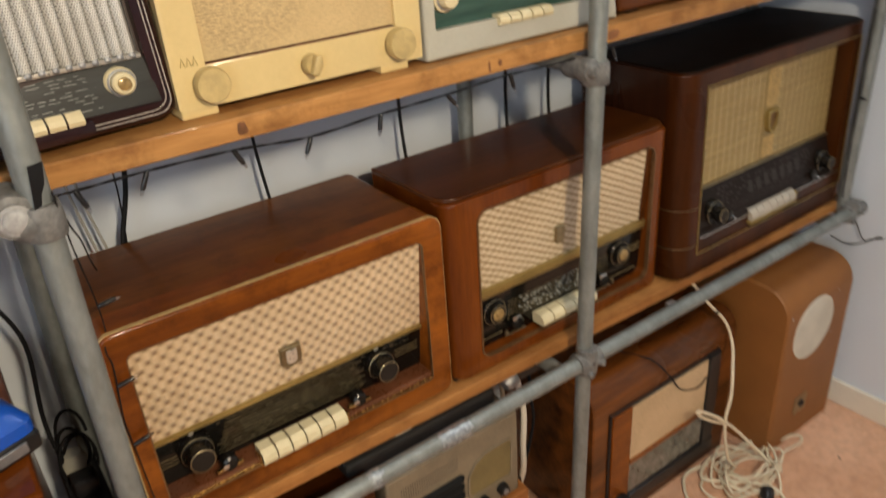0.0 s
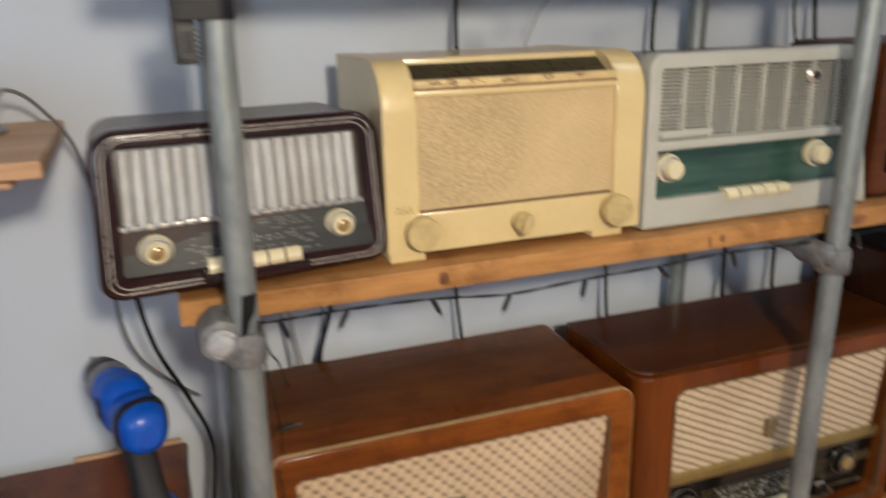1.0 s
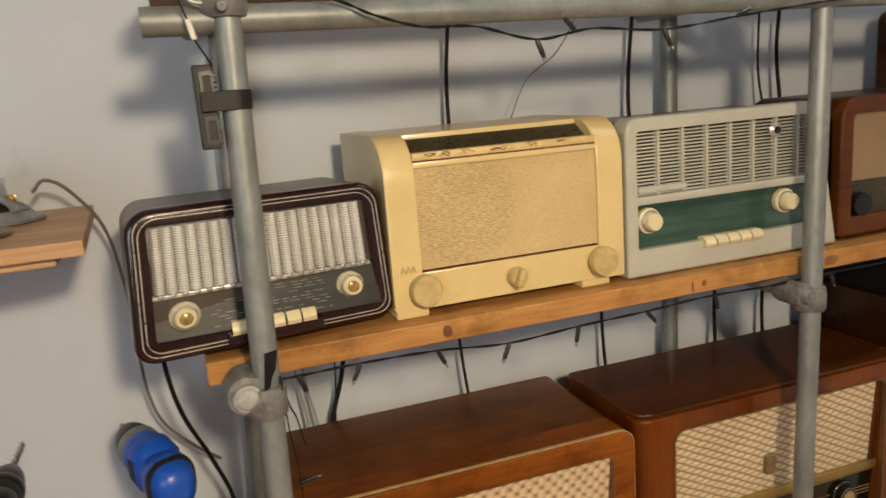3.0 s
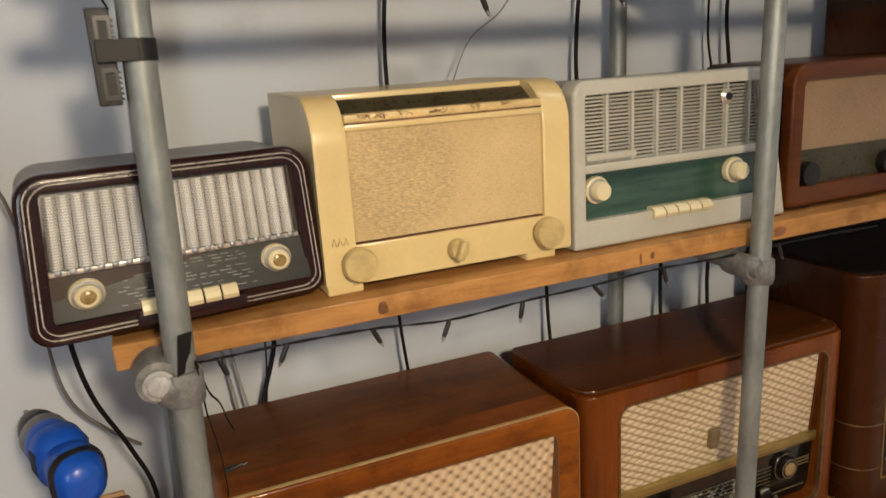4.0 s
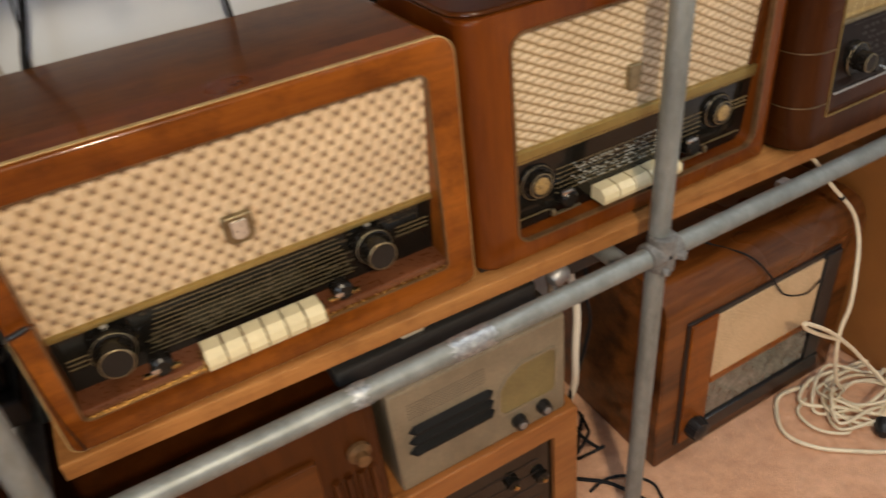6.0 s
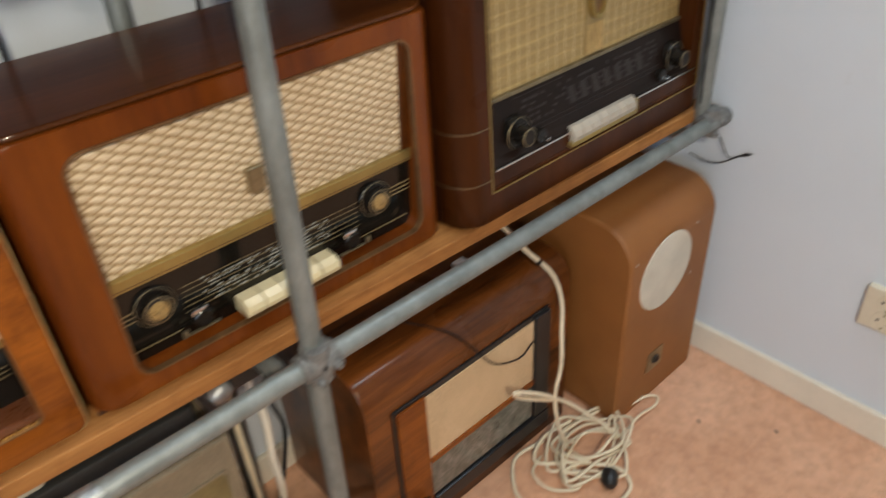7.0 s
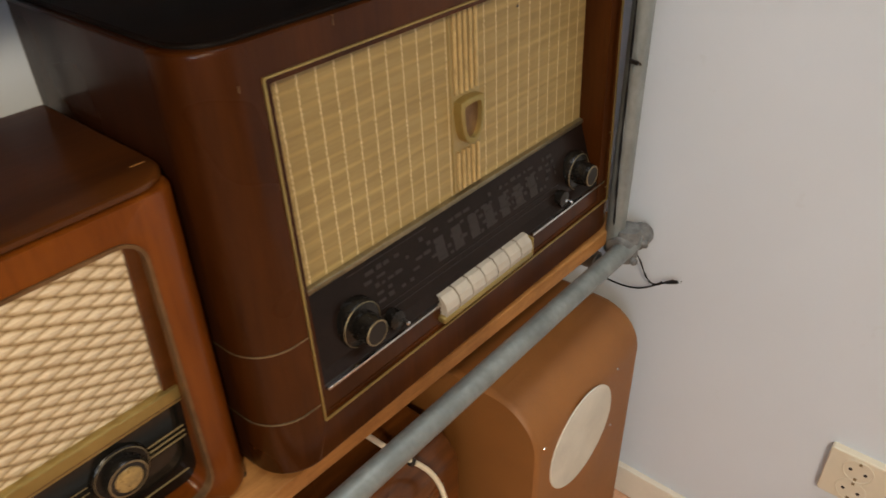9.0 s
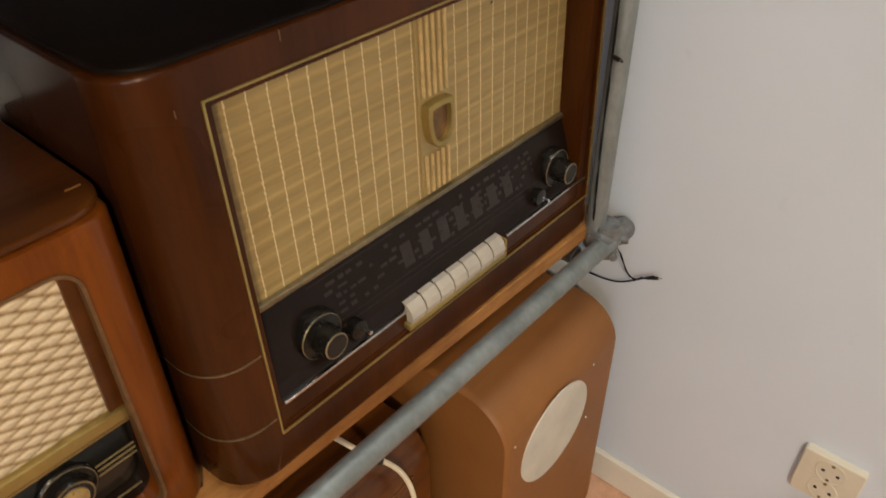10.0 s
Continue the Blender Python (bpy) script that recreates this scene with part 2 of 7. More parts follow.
def cloth_plain(name, colour, scale=420.0, spot=None):
    """Coarse plain loudspeaker cloth: horizontal slubs over fine upright threads."""
    m, nodes, links, bsdf = material(name)
    tc = nodes.new("ShaderNodeTexCoord")
    outs = []
    for st in ((160, 1, scale * 1.6), (scale * 1.6, 1, 200)):
        mp = nodes.new("ShaderNodeMapping")
        mp.inputs["Scale"].default_value = st
        links.new(tc.outputs["Object"], mp.inputs["Vector"])
        outs.append(noise_tex(nodes, links, mp.outputs[0], 1.0, 2))
    weave = math_node(nodes, links, "MULTIPLY_ADD", outs[0], 0.7, math_node(nodes, links, "MULTIPLY", outs[1], 0.3))
    tone = noise_tex(nodes, links, tc.outputs["Object"], 9.0, 3)
    soft = ramp(nodes, links, weave, [(0.34, tint(colour, 0.84)), (0.5, colour), (0.64, tint(colour, 1.08))])
    worn = ramp(nodes, links, weave, [(0.38, tint(colour, 0.74)), (0.5, tint(colour, 0.92)), (0.62, tint(colour, 1.12))])
    patch = noise_tex(nodes, links, tc.outputs["Object"], 7.0, 2)
    where = ramp(nodes, links, patch, [(0.44, (0, 0, 0)), (0.58, (1, 1, 1))])
    if spot:
        sep = nodes.new("ShaderNodeSeparateXYZ")
        links.new(tc.outputs["Object"], sep.inputs[0])
        dx, dz = math_node(nodes, links, "SUBTRACT", sep.outputs["X"], spot[0]), math_node(nodes, links, "SUBTRACT", sep.outputs["Z"], spot[1])
        far = math_node(nodes, links, "SQRT", math_node(nodes, links, "ADD", math_node(nodes, links, "MULTIPLY", dx, dx), math_node(nodes, links, "MULTIPLY", dz, dz)))
        far = math_node(nodes, links, "MULTIPLY_ADD", patch, 0.03, far)
        where = ramp(nodes, links, math_node(nodes, links, "DIVIDE", far, spot[2]), [(0.80, (1, 1, 1)), (1.05, (0.0, 0.0, 0.0))])
    col = mix(nodes, links, where, soft, worn)
    col = mix(nodes, links, 1.0, col, ramp(nodes, links, tone, [(0.3, (0.86, 0.85, 0.83)), (0.7, (1.05, 1.05, 1.05))]), "MULTIPLY")
    if spot:
        v = math_node(nodes, links, "DIVIDE", sep.outputs["Z"], 0.0031)
        mid = math_node(nodes, links, "ABSOLUTE", math_node(nodes, links, "SUBTRACT", math_node(nodes, links, "FRACT", v), 0.5))
        comb = nodes.new("ShaderNodeCombineXYZ")
        links.new(math_node(nodes, links, "MULTIPLY", sep.outputs["X"], 170.0), comb.inputs["X"])
        links.new(math_node(nodes, links, "MULTIPLY", math_node(nodes, links, "FLOOR", v), 7.3), comb.inputs["Y"])
        dash = noise_tex(nodes, links, comb.outputs[0], 1.0, 1)
        dark = math_node(nodes, links, "MULTIPLY", ramp(nodes, links, mid, [(0.12, (1, 1, 1)), (0.3, (0, 0, 0))]), ramp(nodes, links, dash, [(0.44, (0, 0, 0)), (0.56, (1, 1, 1))]))
        strength = math_node(nodes, links, "MULTIPLY_ADD", where, 0.34, 0.06)
        col = mix(nodes, links, math_node(nodes, links, "MULTIPLY", dark, strength), col, tint(colour, 0.30))
    links.new(col, bsdf.inputs["Base Color"])
    bsdf.inputs["Roughness"].default_value = 0.8
    bump(nodes, links, bsdf, weave, 0.7, 0.001)
    return m


def glass(name, colour=(1, 1, 1), rough=0.02):
    m, nodes, links, bsdf = material(name)
    bsdf.inputs["Base Color"].default_value = (*colour, 1)
    bsdf.inputs["Transmission Weight"].default_value = 1.0
    vec = coords(nodes, links)
    smear = noise_tex(nodes, links, vec, 30.0, 3)
    links.new(math_node(nodes, links, "MULTIPLY_ADD", smear, 0.08, rough), bsdf.inputs["Roughness"])
    bsdf.inputs["IOR"].default_value = 1.45
    return m


def wall_paint(name, colour):
    m, nodes, links, bsdf = material(name)
    vec = coords(nodes, links, rand=False)
    broad, roll = noise_tex(nodes, links, vec, 1.6, 4), noise_tex(nodes, links, vec, 240.0, 3)
    scuff = noise_tex(nodes, links, vec, 7.0, 5, 0.7)
    col = ramp(nodes, links, broad, [(0.3, tint(colour, 0.95)), (0.7, tint(colour, 1.03))])
    col = mix(nodes, links, 1.0, col, ramp(nodes, links, scuff, [(0.26, (0.9, 0.88, 0.85)), (0.36, (1, 1, 1))]), "MULTIPLY")
    links.new(col, bsdf.inputs["Base Color"])
    bsdf.inputs["Roughness"].default_value = 0.75
    bump(nodes, links, bsdf, roll, 0.1, 0.001)
    return m


def carpet_mat(name):
    m, nodes, links, bsdf = material(name)
    vec = coords(nodes, links, rand=False)
    pile, tuft, broad = noise_tex(nodes, links, vec, 420.0, 3), noise_tex(nodes, links, vec, 42.0, 4), noise_tex(nodes, links, vec, 5.0, 4)
    col = ramp(nodes, links, broad, [(0.3, (0.72, 0.385, 0.215)), (0.7, (0.86, 0.51, 0.315))])
    col = mix(nodes, links, 1.0, col, ramp(nodes, links, tuft, [(0.3, (0.78, 0.74, 0.72)), (0.6, (1, 1, 1))]), "MULTIPLY")
    col = mix(nodes, links, 1.0, col, ramp(nodes, links, pile, [(0.3, (0.72, 0.68, 0.66)), (0.6, (1, 1, 1))]), "MULTIPLY")
    links.new(col, bsdf.inputs["Base Color"])
    bsdf.inputs["Roughness"].default_value = 0.95
    bsdf.inputs["Sheen Weight"].default_value = 0.3
    bump(nodes, links, bsdf, math_node(nodes, links, "ADD", pile, tuft), 0.8, 0.004)
    return m


WALL = wall_paint("wall_paint_cool_white", (0.622, 0.675, 0.735))
WALL_FAR = wall_paint("wall_paint_pale", (0.52, 0.52, 0.53))
CEILING = wall_paint("ceiling_paint", (0.66, 0.66, 0.66))
SKIRT = plain("skirting_gloss_white", (0.74, 0.69, 0.58), 0.35, var=0.04, relief=0.03)
CARPET = carpet_mat("salmon_carpet")
PINE = wood("pine_plank", (0.31, 0.13, 0.036), (0.54, 0.285, 0.097), "x", 0.55, 0.05, 1.4, grime=0.34)
PINE_LOW = wood("dull_pine_plank", (0.31, 0.132, 0.037), (0.50, 0.245, 0.080), "x", 0.55, 0.05, 1.4, grime=0.22)
PINE_DARK = wood("stained_pine_plank", (0.26, 0.105, 0.036), (0.40, 0.185, 0.068), "x", 0.5, 0.1, 1.4)
KNOT = plain("pine_knot", (0.23, 0.092, 0.032), 0.5, var=0.4)
BEECH = wood("pale_board", (0.49, 0.30, 0.165), (0.62, 0.41, 0.245), "x", 0.5, 0.05, 1.2)
STEEL = plain("galvanised_steel", (0.25, 0.272, 0.263), 0.5, 0.5, var=0.2, scale=30, fine=150, relief=0.14, rvar=0.14, stretch=(1, 1, 0.5), spec=0.4)
CAST = plain("galvanised_casting", (0.19, 0.19, 0.185), 0.55, 0.3, var=0.35, scale=60, relief=0.35, rvar=0.15, spec=0.4)
PLUG = plain("dull_zinc_plug", (0.36, 0.36, 0.355), 0.6, 0.2, var=0.25, scale=80, relief=0.1)
FOIL = plain("scuffed_bare_steel", (0.40, 0.43, 0.45), 0.42, 0.7, var=0.4, scale=120, relief=0.6)
WALNUT = wood("brown_walnut_veneer", (0.052, 0.0155, 0.003), (0.105, 0.033, 0.006), "x", 0.32, 0.35, spec=0.12)
WALNUT_LID = wood("mid_brown_walnut_lid", (0.098, 0.032, 0.0055), (0.195, 0.072, 0.013), "x", 0.38, 0.2, spec=0.12, grime=0.25)
WALNUT_FRONT = wood("walnut_front_rim", (0.130, 0.033, 0.004), (0.30, 0.092, 0.0092), "x", 0.3, 0.35, 0.8, spec=0.12, grime=0.35)
WALNUT_UP = wood("walnut_upright_veneer", (0.098, 0.022, 0.0027), (0.185, 0.049, 0.005), "z", 0.3, 0.38, spec=0.12)
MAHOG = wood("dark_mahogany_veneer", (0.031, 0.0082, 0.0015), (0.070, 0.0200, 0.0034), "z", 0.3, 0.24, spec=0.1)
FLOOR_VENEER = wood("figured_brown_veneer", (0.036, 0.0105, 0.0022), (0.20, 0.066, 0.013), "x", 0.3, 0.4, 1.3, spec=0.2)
MAHOG_SIDE = wood("darker_mahogany_side", (0.018, 0.006, 0.0025), (0.042, 0.013, 0.005), "z", 0.3, 0.3, spec=0.15)
RED_WOOD = wood("dull_red_brown_wood", (0.062, 0.0175, 0.0045), (0.115, 0.035, 0.0085), "x", 0.4, 0.2, spec=0.15)
DULL_CLOTH = cloth_plain("dull_tan_cloth", (0.27, 0.18, 0.105))
LEDGE = plain("glossy_maroon_ledge", (0.125, 0.043, 0.016), 0.3, coat=0.25, var=0.2, scale=30, relief=0.02)
LOUVRE = plain("matt_black_louvre", (0.010, 0.010, 0.010), 0.75, var=0.2, relief=0.05, spec=0.15)
# lid colour holds the shade of the board close above it
MAHOG_TOP = wood("shade_dark_mahogany_lid", (0.007, 0.005, 0.004), (0.013, 0.0075, 0.0055), "x", 0.5, 0.05, spec=0.1)
OAK = wood("warm_oak", (0.24, 0.085, 0.021), (0.36, 0.15, 0.044), "x", 0.4, 0.25)
SPK_BROWN = plain("brown_grained_leathercloth", (0.25, 0.098, 0.022), 0.55, var=0.1, scale=9, fine=320, relief=0.3)
CREAM = plain("cream_enamel", (0.665, 0.515, 0.24), 0.34, coat=0.35, var=0.05, relief=0.03)
CREAM_KNOB = plain("aged_cream_knob", (0.50, 0.38, 0.165), 0.45, var=0.14, scale=60)
CREAM_DIRT = plain("worn_cream_lip", (0.66, 0.49, 0.22), 0.45, var=0.2, scale=60)
RUST = plain("rust_scribble", (0.15, 0.048, 0.022), 0.7, var=0.4, scale=60)
IVORY = plain("ivory_key", (0.66, 0.575, 0.355), 0.35, coat=0.3, var=0.08, relief=0.02)
PALE_KEY = plain("pale_grey_key", (0.44, 0.395, 0.325), 0.4, var=0.09, relief=0.02)
GREIGE = plain("warm_grey_plastic", (0.435, 0.425, 0.355), 0.4, coat=0.15, var=0.06, relief=0.02)
GREEN = wood("green_marbled_panel", (0.006, 0.035, 0.029), (0.075, 0.15, 0.115), "x", 0.25, 0.6, 1.0)
BAKELITE = plain("dark_maroon_bakelite", (0.020, 0.005, 0.005), 0.22, coat=0.3, var=0.3, scale=20, relief=0.01)
BAKE_TOP = plain("dull_bakelite_top", (0.075, 0.058, 0.05), 0.4, coat=0.2, var=0.2, relief=0.03)
SILVER_LINE = plain("silvered_line", (0.66, 0.62, 0.54), 0.3, 0.6, var=0.2)
MESH_METAL = metal_mesh("perforated_silver_sheet")
GREY_DIAL = wood("dark_grey_dial", (0.030, 0.032, 0.032), (0.056, 0.060, 0.060), "x", 0.34, 0.035, 1.0, 1.0, 0.06, 0.1)
BLACK_DIAL = plain("black_dial_glass", (0.0075, 0.0068, 0.0055), 0.1, coat=0.35, var=0.4, relief=0.0, rvar=0.04, spec=0.25)
MAROON_DIAL = plain("maroon_dial_glass", (0.012, 0.0066, 0.0046), 0.3, coat=0.08, var=0.3, relief=0.0, rvar=0.05, spec=0.15)
AMBER_DIAL = plain("amber_dial_glass", (0.17, 0.132, 0.050), 0.35, coat=0.3, var=0.25, relief=0.0)
OLIVE_GLASS = plain("dark_olive_dial_glass", (0.050, 0.043, 0.024), 0.3, coat=0.08, var=0.3, relief=0.0, spec=0.2)
MARBLE_DIAL = plain("grey_clouded_mirror_dial", (0.20, 0.20, 0.17), 0.2, 0.3, coat=0.5, var=0.45, scale=45, relief=0.0)
BRASS = plain("polished_brass", (0.62, 0.44, 0.17), 0.26, 1.0, var=0.12, relief=0.03)
WORN_TRIM = plain("worn_brown_trim", (0.17, 0.092, 0.038), 0.4, 0.4, var=0.3, scale=60, relief=0.05)
SLAT_BACK = plain("dark_grey_green_backing", (0.055, 0.058, 0.048), 0.7, var=0.2, relief=0.05)
GOLD_LINE = plain("pale_gold_line", (0.60, 0.44, 0.20), 0.4, 0.35, var=0.2, scale=60, relief=0.03)
GOLD_TRIM = plain("dull_gold_trim", (0.39, 0.29, 0.10), 0.36, 0.7, var=0.15, relief=0.03)
GOLD_STRIP = plain("gold_centre_strip", (0.33, 0.245, 0.105), 0.42, 0.2, var=0.1, relief=0.05)
OLD_BRASS = plain("old_brass_basket", (0.30, 0.25, 0.15), 0.36, 0.85, var=0.25, scale=40)
ALU = plain("dull_aluminium", (0.36, 0.37, 0.38), 0.46, 0.8, var=0.2, scale=40)
CONE = plain("dark_paper_cone", (0.02, 0.02, 0.021), 0.9, var=0.3)
BLACK = plain("black_plastic", (0.012, 0.012, 0.013), 0.35, var=0.3, relief=0.05)
KNOB_DARK = plain("dark_brown_knob", (0.009, 0.0075, 0.006), 0.26, coat=0.1, var=0.25, relief=0.0, spec=0.25, rvar=0.06)
RUBBER = plain("black_cable_rubber", (0.008, 0.008, 0.009), 0.65, var=0.3, relief=0.0, spec=0.2)
GREY_WIRE = plain("grey_wire", (0.16, 0.15, 0.14), 0.5, var=0.2, relief=0.0)
PALE_WIRE = plain("pale_grey_wire", (0.34, 0.33, 0.30), 0.5, var=0.15, relief=0.0)
BLOCK_GREY = plain("dark_grey_block", (0.022, 0.023, 0.023), 0.5, var=0.2, relief=0.1, spec=0.3)
CABLE_W = plain("yellowed_white_cable", (0.70, 0.61, 0.44), 0.5, var=0.12, relief=0.0)
RED_WIRE = plain("dark_red_wire", (0.18, 0.02, 0.015), 0.5, relief=0.0)
TAPE = plain("black_tape", (0.008, 0.008, 0.009), 0.5, var=0.3, relief=0.1, spec=0.3)
BLUE = plain("blue_tool_plastic", (0.006, 0.085, 0.50), 0.34, coat=0.15, var=0.12, relief=0.08)
GRIP = plain("black_grip_rubber", (0.014, 0.014, 0.015), 0.65, var=0.25, relief=0.3)
CHROME = plain("bright_chrome", (0.72, 0.71, 0.69), 0.14, 1.0, var=0.1, relief=0.0)
OUTLET = plain("ivory_socket_plastic", (0.66, 0.60, 0.47), 0.4, coat=0.1, var=0.03, relief=0.0)
PALE_DISC = plain("pale_grey_speaker_cloth", (0.60, 0.57, 0.48), 0.8, var=0.1, fine=600, relief=0.4)
GREYBEIGE = plain("grey_beige_lacquer", (0.205, 0.168, 0.112), 0.42, 0.1, var=0.2)
BEIGE_CLOTH = cloth_plain("beige_coarse_cloth", (0.58, 0.43, 0.215), 420.0, (-0.058, 0.122, 0.088))
TAN_CLOTH = cloth_plain("tan_cloth", (0.60, 0.43, 0.25))
DOT_CLOTH = cloth_dots("dotted_beige_cloth")
LATTICE_CLOTH = cloth_lattice("cream_lattice_cloth")
GOLD_CLOTH = cloth_gold("golden_thread_cloth")
PEARL = plain("pearl_knob_face", (0.34, 0.225, 0.082), 0.3, 0.2, coat=0.5, var=0.3, scale=160, relief=0.0)
KNOB_FACE = plain("smoked_knob_face", (0.020, 0.016, 0.013), 0.5, var=0.2, relief=0.0, spec=0.2)
PRINT = plain("dial_print_gold", (0.22, 0.165, 0.078), 0.4, relief=0.0)
PRINT_MID = plain("dial_print_olive_gold", (0.115, 0.088, 0.042), 0.4, relief=0.0)
PRINT_DIM = plain("dial_print_dull_gold", (0.042, 0.033, 0.018), 0.4, relief=0.0)
PRINT_GREY = plain("dial_print_grey", (0.16, 0.165, 0.155), 0.4, relief=0.0)
PRINT_FAINT = plain("dial_print_faint", (0.018, 0.0115, 0.009), 0.4, relief=0.0)
PRINT_WHITE = plain("dial_print_white", (0.40, 0.42, 0.39), 0.4, relief=0.0)
GLASS = glass("clear_glass")
BOX_CLEAR = glass("hazy_clear_plastic", (0.93, 0.95, 0.92), 0.18)


# ---- mesh helpers ----
def rounded(x0, x1, z0, z1, r, n=6):
    """Outline of a rounded rectangle, anticlockwise; r: one radius or four (bl, br, tr, tl)."""
    rs = (r,) * 4 if not isinstance(r, tuple) else r
    pts = []
    for (cx, cz, a0), q in zip(((x0, z0, 180), (x1, z0, 270), (x1, z1, 0), (x0, z1, 90)), rs):
        q = max(q, 1e-4)
        ox, oz = cx + (q if cx == x0 else -q), cz + (q if cz == z0 else -q)
        for k in range(n + 1):
            a = radians(a0 + 90 * k / n)
            pts.append((ox + q * math.cos(a), oz + q * math.sin(a)))
    return pts


def loops(bm, rows, caps=True, closed=True):
    """Skin successive closed loops of points."""
    vs = [[bm.verts.new(p) for p in row] for row in rows]
    n = len(vs[0])
    for a, b in zip(vs, vs[1:]):
        for k in range(n if closed else n - 1):
            bm.faces.new((a[k], a[(k + 1) % n], b[(k + 1) % n], b[k]))
    if caps:
        bm.faces.new(vs[0][::-1])
        bm.faces.new(vs[-1])
    return vs


def slab(bm, pts, y0, y1, soft=0.0):
    """An outline in x, z made thick from y0 (front) to y1, with a softened front edge."""
    rows = []
    if soft:
        cx, cz = sum(p[0] for p in pts) / len(pts), sum(p[1] for p in pts) / len(pts)
        wx, wz = max(p[0] for p in pts) - min(p[0] for p in pts), max(p[1] for p in pts) - min(p[1] for p in pts)
        for k in range(4):
            a = radians(90 * k / 3)
            off = soft * (1 - math.sin(a))
            rows.append([(cx + (x - cx) * (1 - 2 * off / wx), y0 + soft * (1 - math.cos(a)), cz + (z - cz) * (1 - 2 * off / wz)) for x, z in pts])
    else:
        rows.append([(x, y0, z) for x, z in pts])
    rows.append([(x, y1, z) for x, z in pts])
    loops(bm, rows)


def ring(bm, outer, inner, y0, y1, soft=0.0, inner_y=None):
    """A frame between two outlines of equal count, from y0 (front) to y1. soft: rounded outer front edge."""
    iy = y1 if inner_y is None else inner_y
    rows = [[(x, y1, z) for x, z in outer], [(x, y0 + soft, z) for x, z in outer]]
    if soft:
        cx, cz = sum(p[0] for p in outer) / len(outer), sum(p[1] for p in outer) / len(outer)
        wx, wz = max(p[0] for p in outer) - min(p[0] for p in outer), max(p[1] for p in outer) - min(p[1] for p in outer)
        for k in (1, 2, 3):
            a = radians(30 * k)
            off = soft * (1 - math.cos(a))
            rows.append([(cx + (x - cx) * (1 - 2 * off / wx), y0 + soft * (1 - math.sin(a)), cz + (z - cz) * (1 - 2 * off / wz)) for x, z in outer])
    rows.append([(x, y0, z) for x, z in inner])
    rows.append([(x, iy, z) for x, z in inner])
    vs = loops(bm, rows, caps=False)
    n = len(outer)
    if iy == y1:
        for k in range(n):
            bm.faces.new((vs[-1][k], vs[-1][(k + 1) % n], vs[0][(k + 1) % n], vs[0][k]))


def box(bm, x0, x1, y0, y1, z0, z1, bev=0.0, seg=2):
    r = bmesh.ops.create_cube(bm, size=1.0, matrix=Matrix.Translation(((x0 + x1) / 2, (y0 + y1) / 2, (z0 + z1) / 2)) @ Matrix.Diagonal((x1 - x0, y1 - y0, z1 - z0, 1)))
    if bev:
        edges = list({e for v in r["verts"] for e in v.link_edges})
        bmesh.ops.bevel(bm, geom=edges, offset=bev, segments=seg, affect="EDGES", profile=0.5)


def lathe(bm, profile, at, axis=(0, -1, 0), n=24):
    """Turn (radius, height) pairs about an axis through at."""
    q = Vector((0, 0, 1)).rotation_difference(Vector(axis))
    rows = []
    for r, h in profile:
        rows.append([Vector(at) + q @ Vector((max(r, 1e-5) * math.cos(2 * math.pi * k / n), max(r, 1e-5) * math.sin(2 * math.pi * k / n), h)) for k in range(n)])
    loops(bm, rows)


def smooth_path(pts, per=6):
    pts = [Vector(p) for p in pts]
    if len(pts) < 3:
        return pts
    out = []
    ext = [pts[0] * 2 - pts[1], *pts, pts[-1] * 2 - pts[-2]]
    for a, b, c, d in zip(ext, ext[1:], ext[2:], ext[3:]):
        for k in range(per):
            t = k / per
            out.append(0.5 * ((2 * b) + (c - a) * t + (2 * a - 5 * b + 4 * c - d) * t * t + (3 * b - a - 3 * c + d) * t ** 3))
    return out + [pts[-1]]


def tube(bm, pts, r, n=8, per=6, smooth=True):
    path = smooth_path(pts, per) if smooth else [Vector(p) for p in pts]
    rows, side = [], None
    for k, p in enumerate(path):
        d = (path[min(k + 1, len(path) - 1)] - path[max(k - 1, 0)]).normalized()
        if side is None:
            side = d.orthogonal().normalized()
        side = (side - d * side.dot(d)).normalized()
        up = d.cross(side)
        rows.append([p + r * (math.cos(2 * math.pi * j / n) * side + math.sin(2 * math.pi * j / n) * up) for j in range(n)])
    loops(bm, rows)


def finish(bm, name, mat, angle=35.0):
    bmesh.ops.recalc_face_normals(bm, faces=bm.faces)
    areas = {f: f.calc_area() for f in bm.faces}
    for f in bm.faces:
        near = sorted(areas[g] for e in f.edges for g in e.link_faces if g is not f)
        f.smooth = not near or areas[f] < 6 * near[len(near) // 2]  # broad flats stay flat between their softened edges
    for e in bm.edges:
        if len(e.link_faces) == 2 and e.calc_face_angle(0.0) > radians(angle):
            e.smooth = False
    me = bpy.data.meshes.new(name)
    bm.to_mesh(me)
    bm.free()
    me.materials.append(mat)
    return me


def part(name, bm, mat, parent, label=""):
    ob = new(name, finish(bm, name, mat))
    ob.parent = parent
    if name in ("dial_print", "dial_emblem", "perforation"):
        return tagged(ob, label, kind="stuff")
    return tagged(ob, label) if label else ob


def thing(name, loc, label, category, group="", rz=0.0, rx=0.0):
    ob = new(name)
    ob.empty_display_size = 0.05
    ob.matrix_world = pose(*loc, rx, 0, rz)
    return tagged(ob, label, category, group)


def solid(name, bm, mat, label, category, kind="", group=""):
    ob = new(name, finish(bm, name, mat))
    return tagged(ob, label, category, group, kind)


def made(fn, *args, **kw):
    bm = bmesh.new()
    fn(bm, *args, **kw)
    return bm


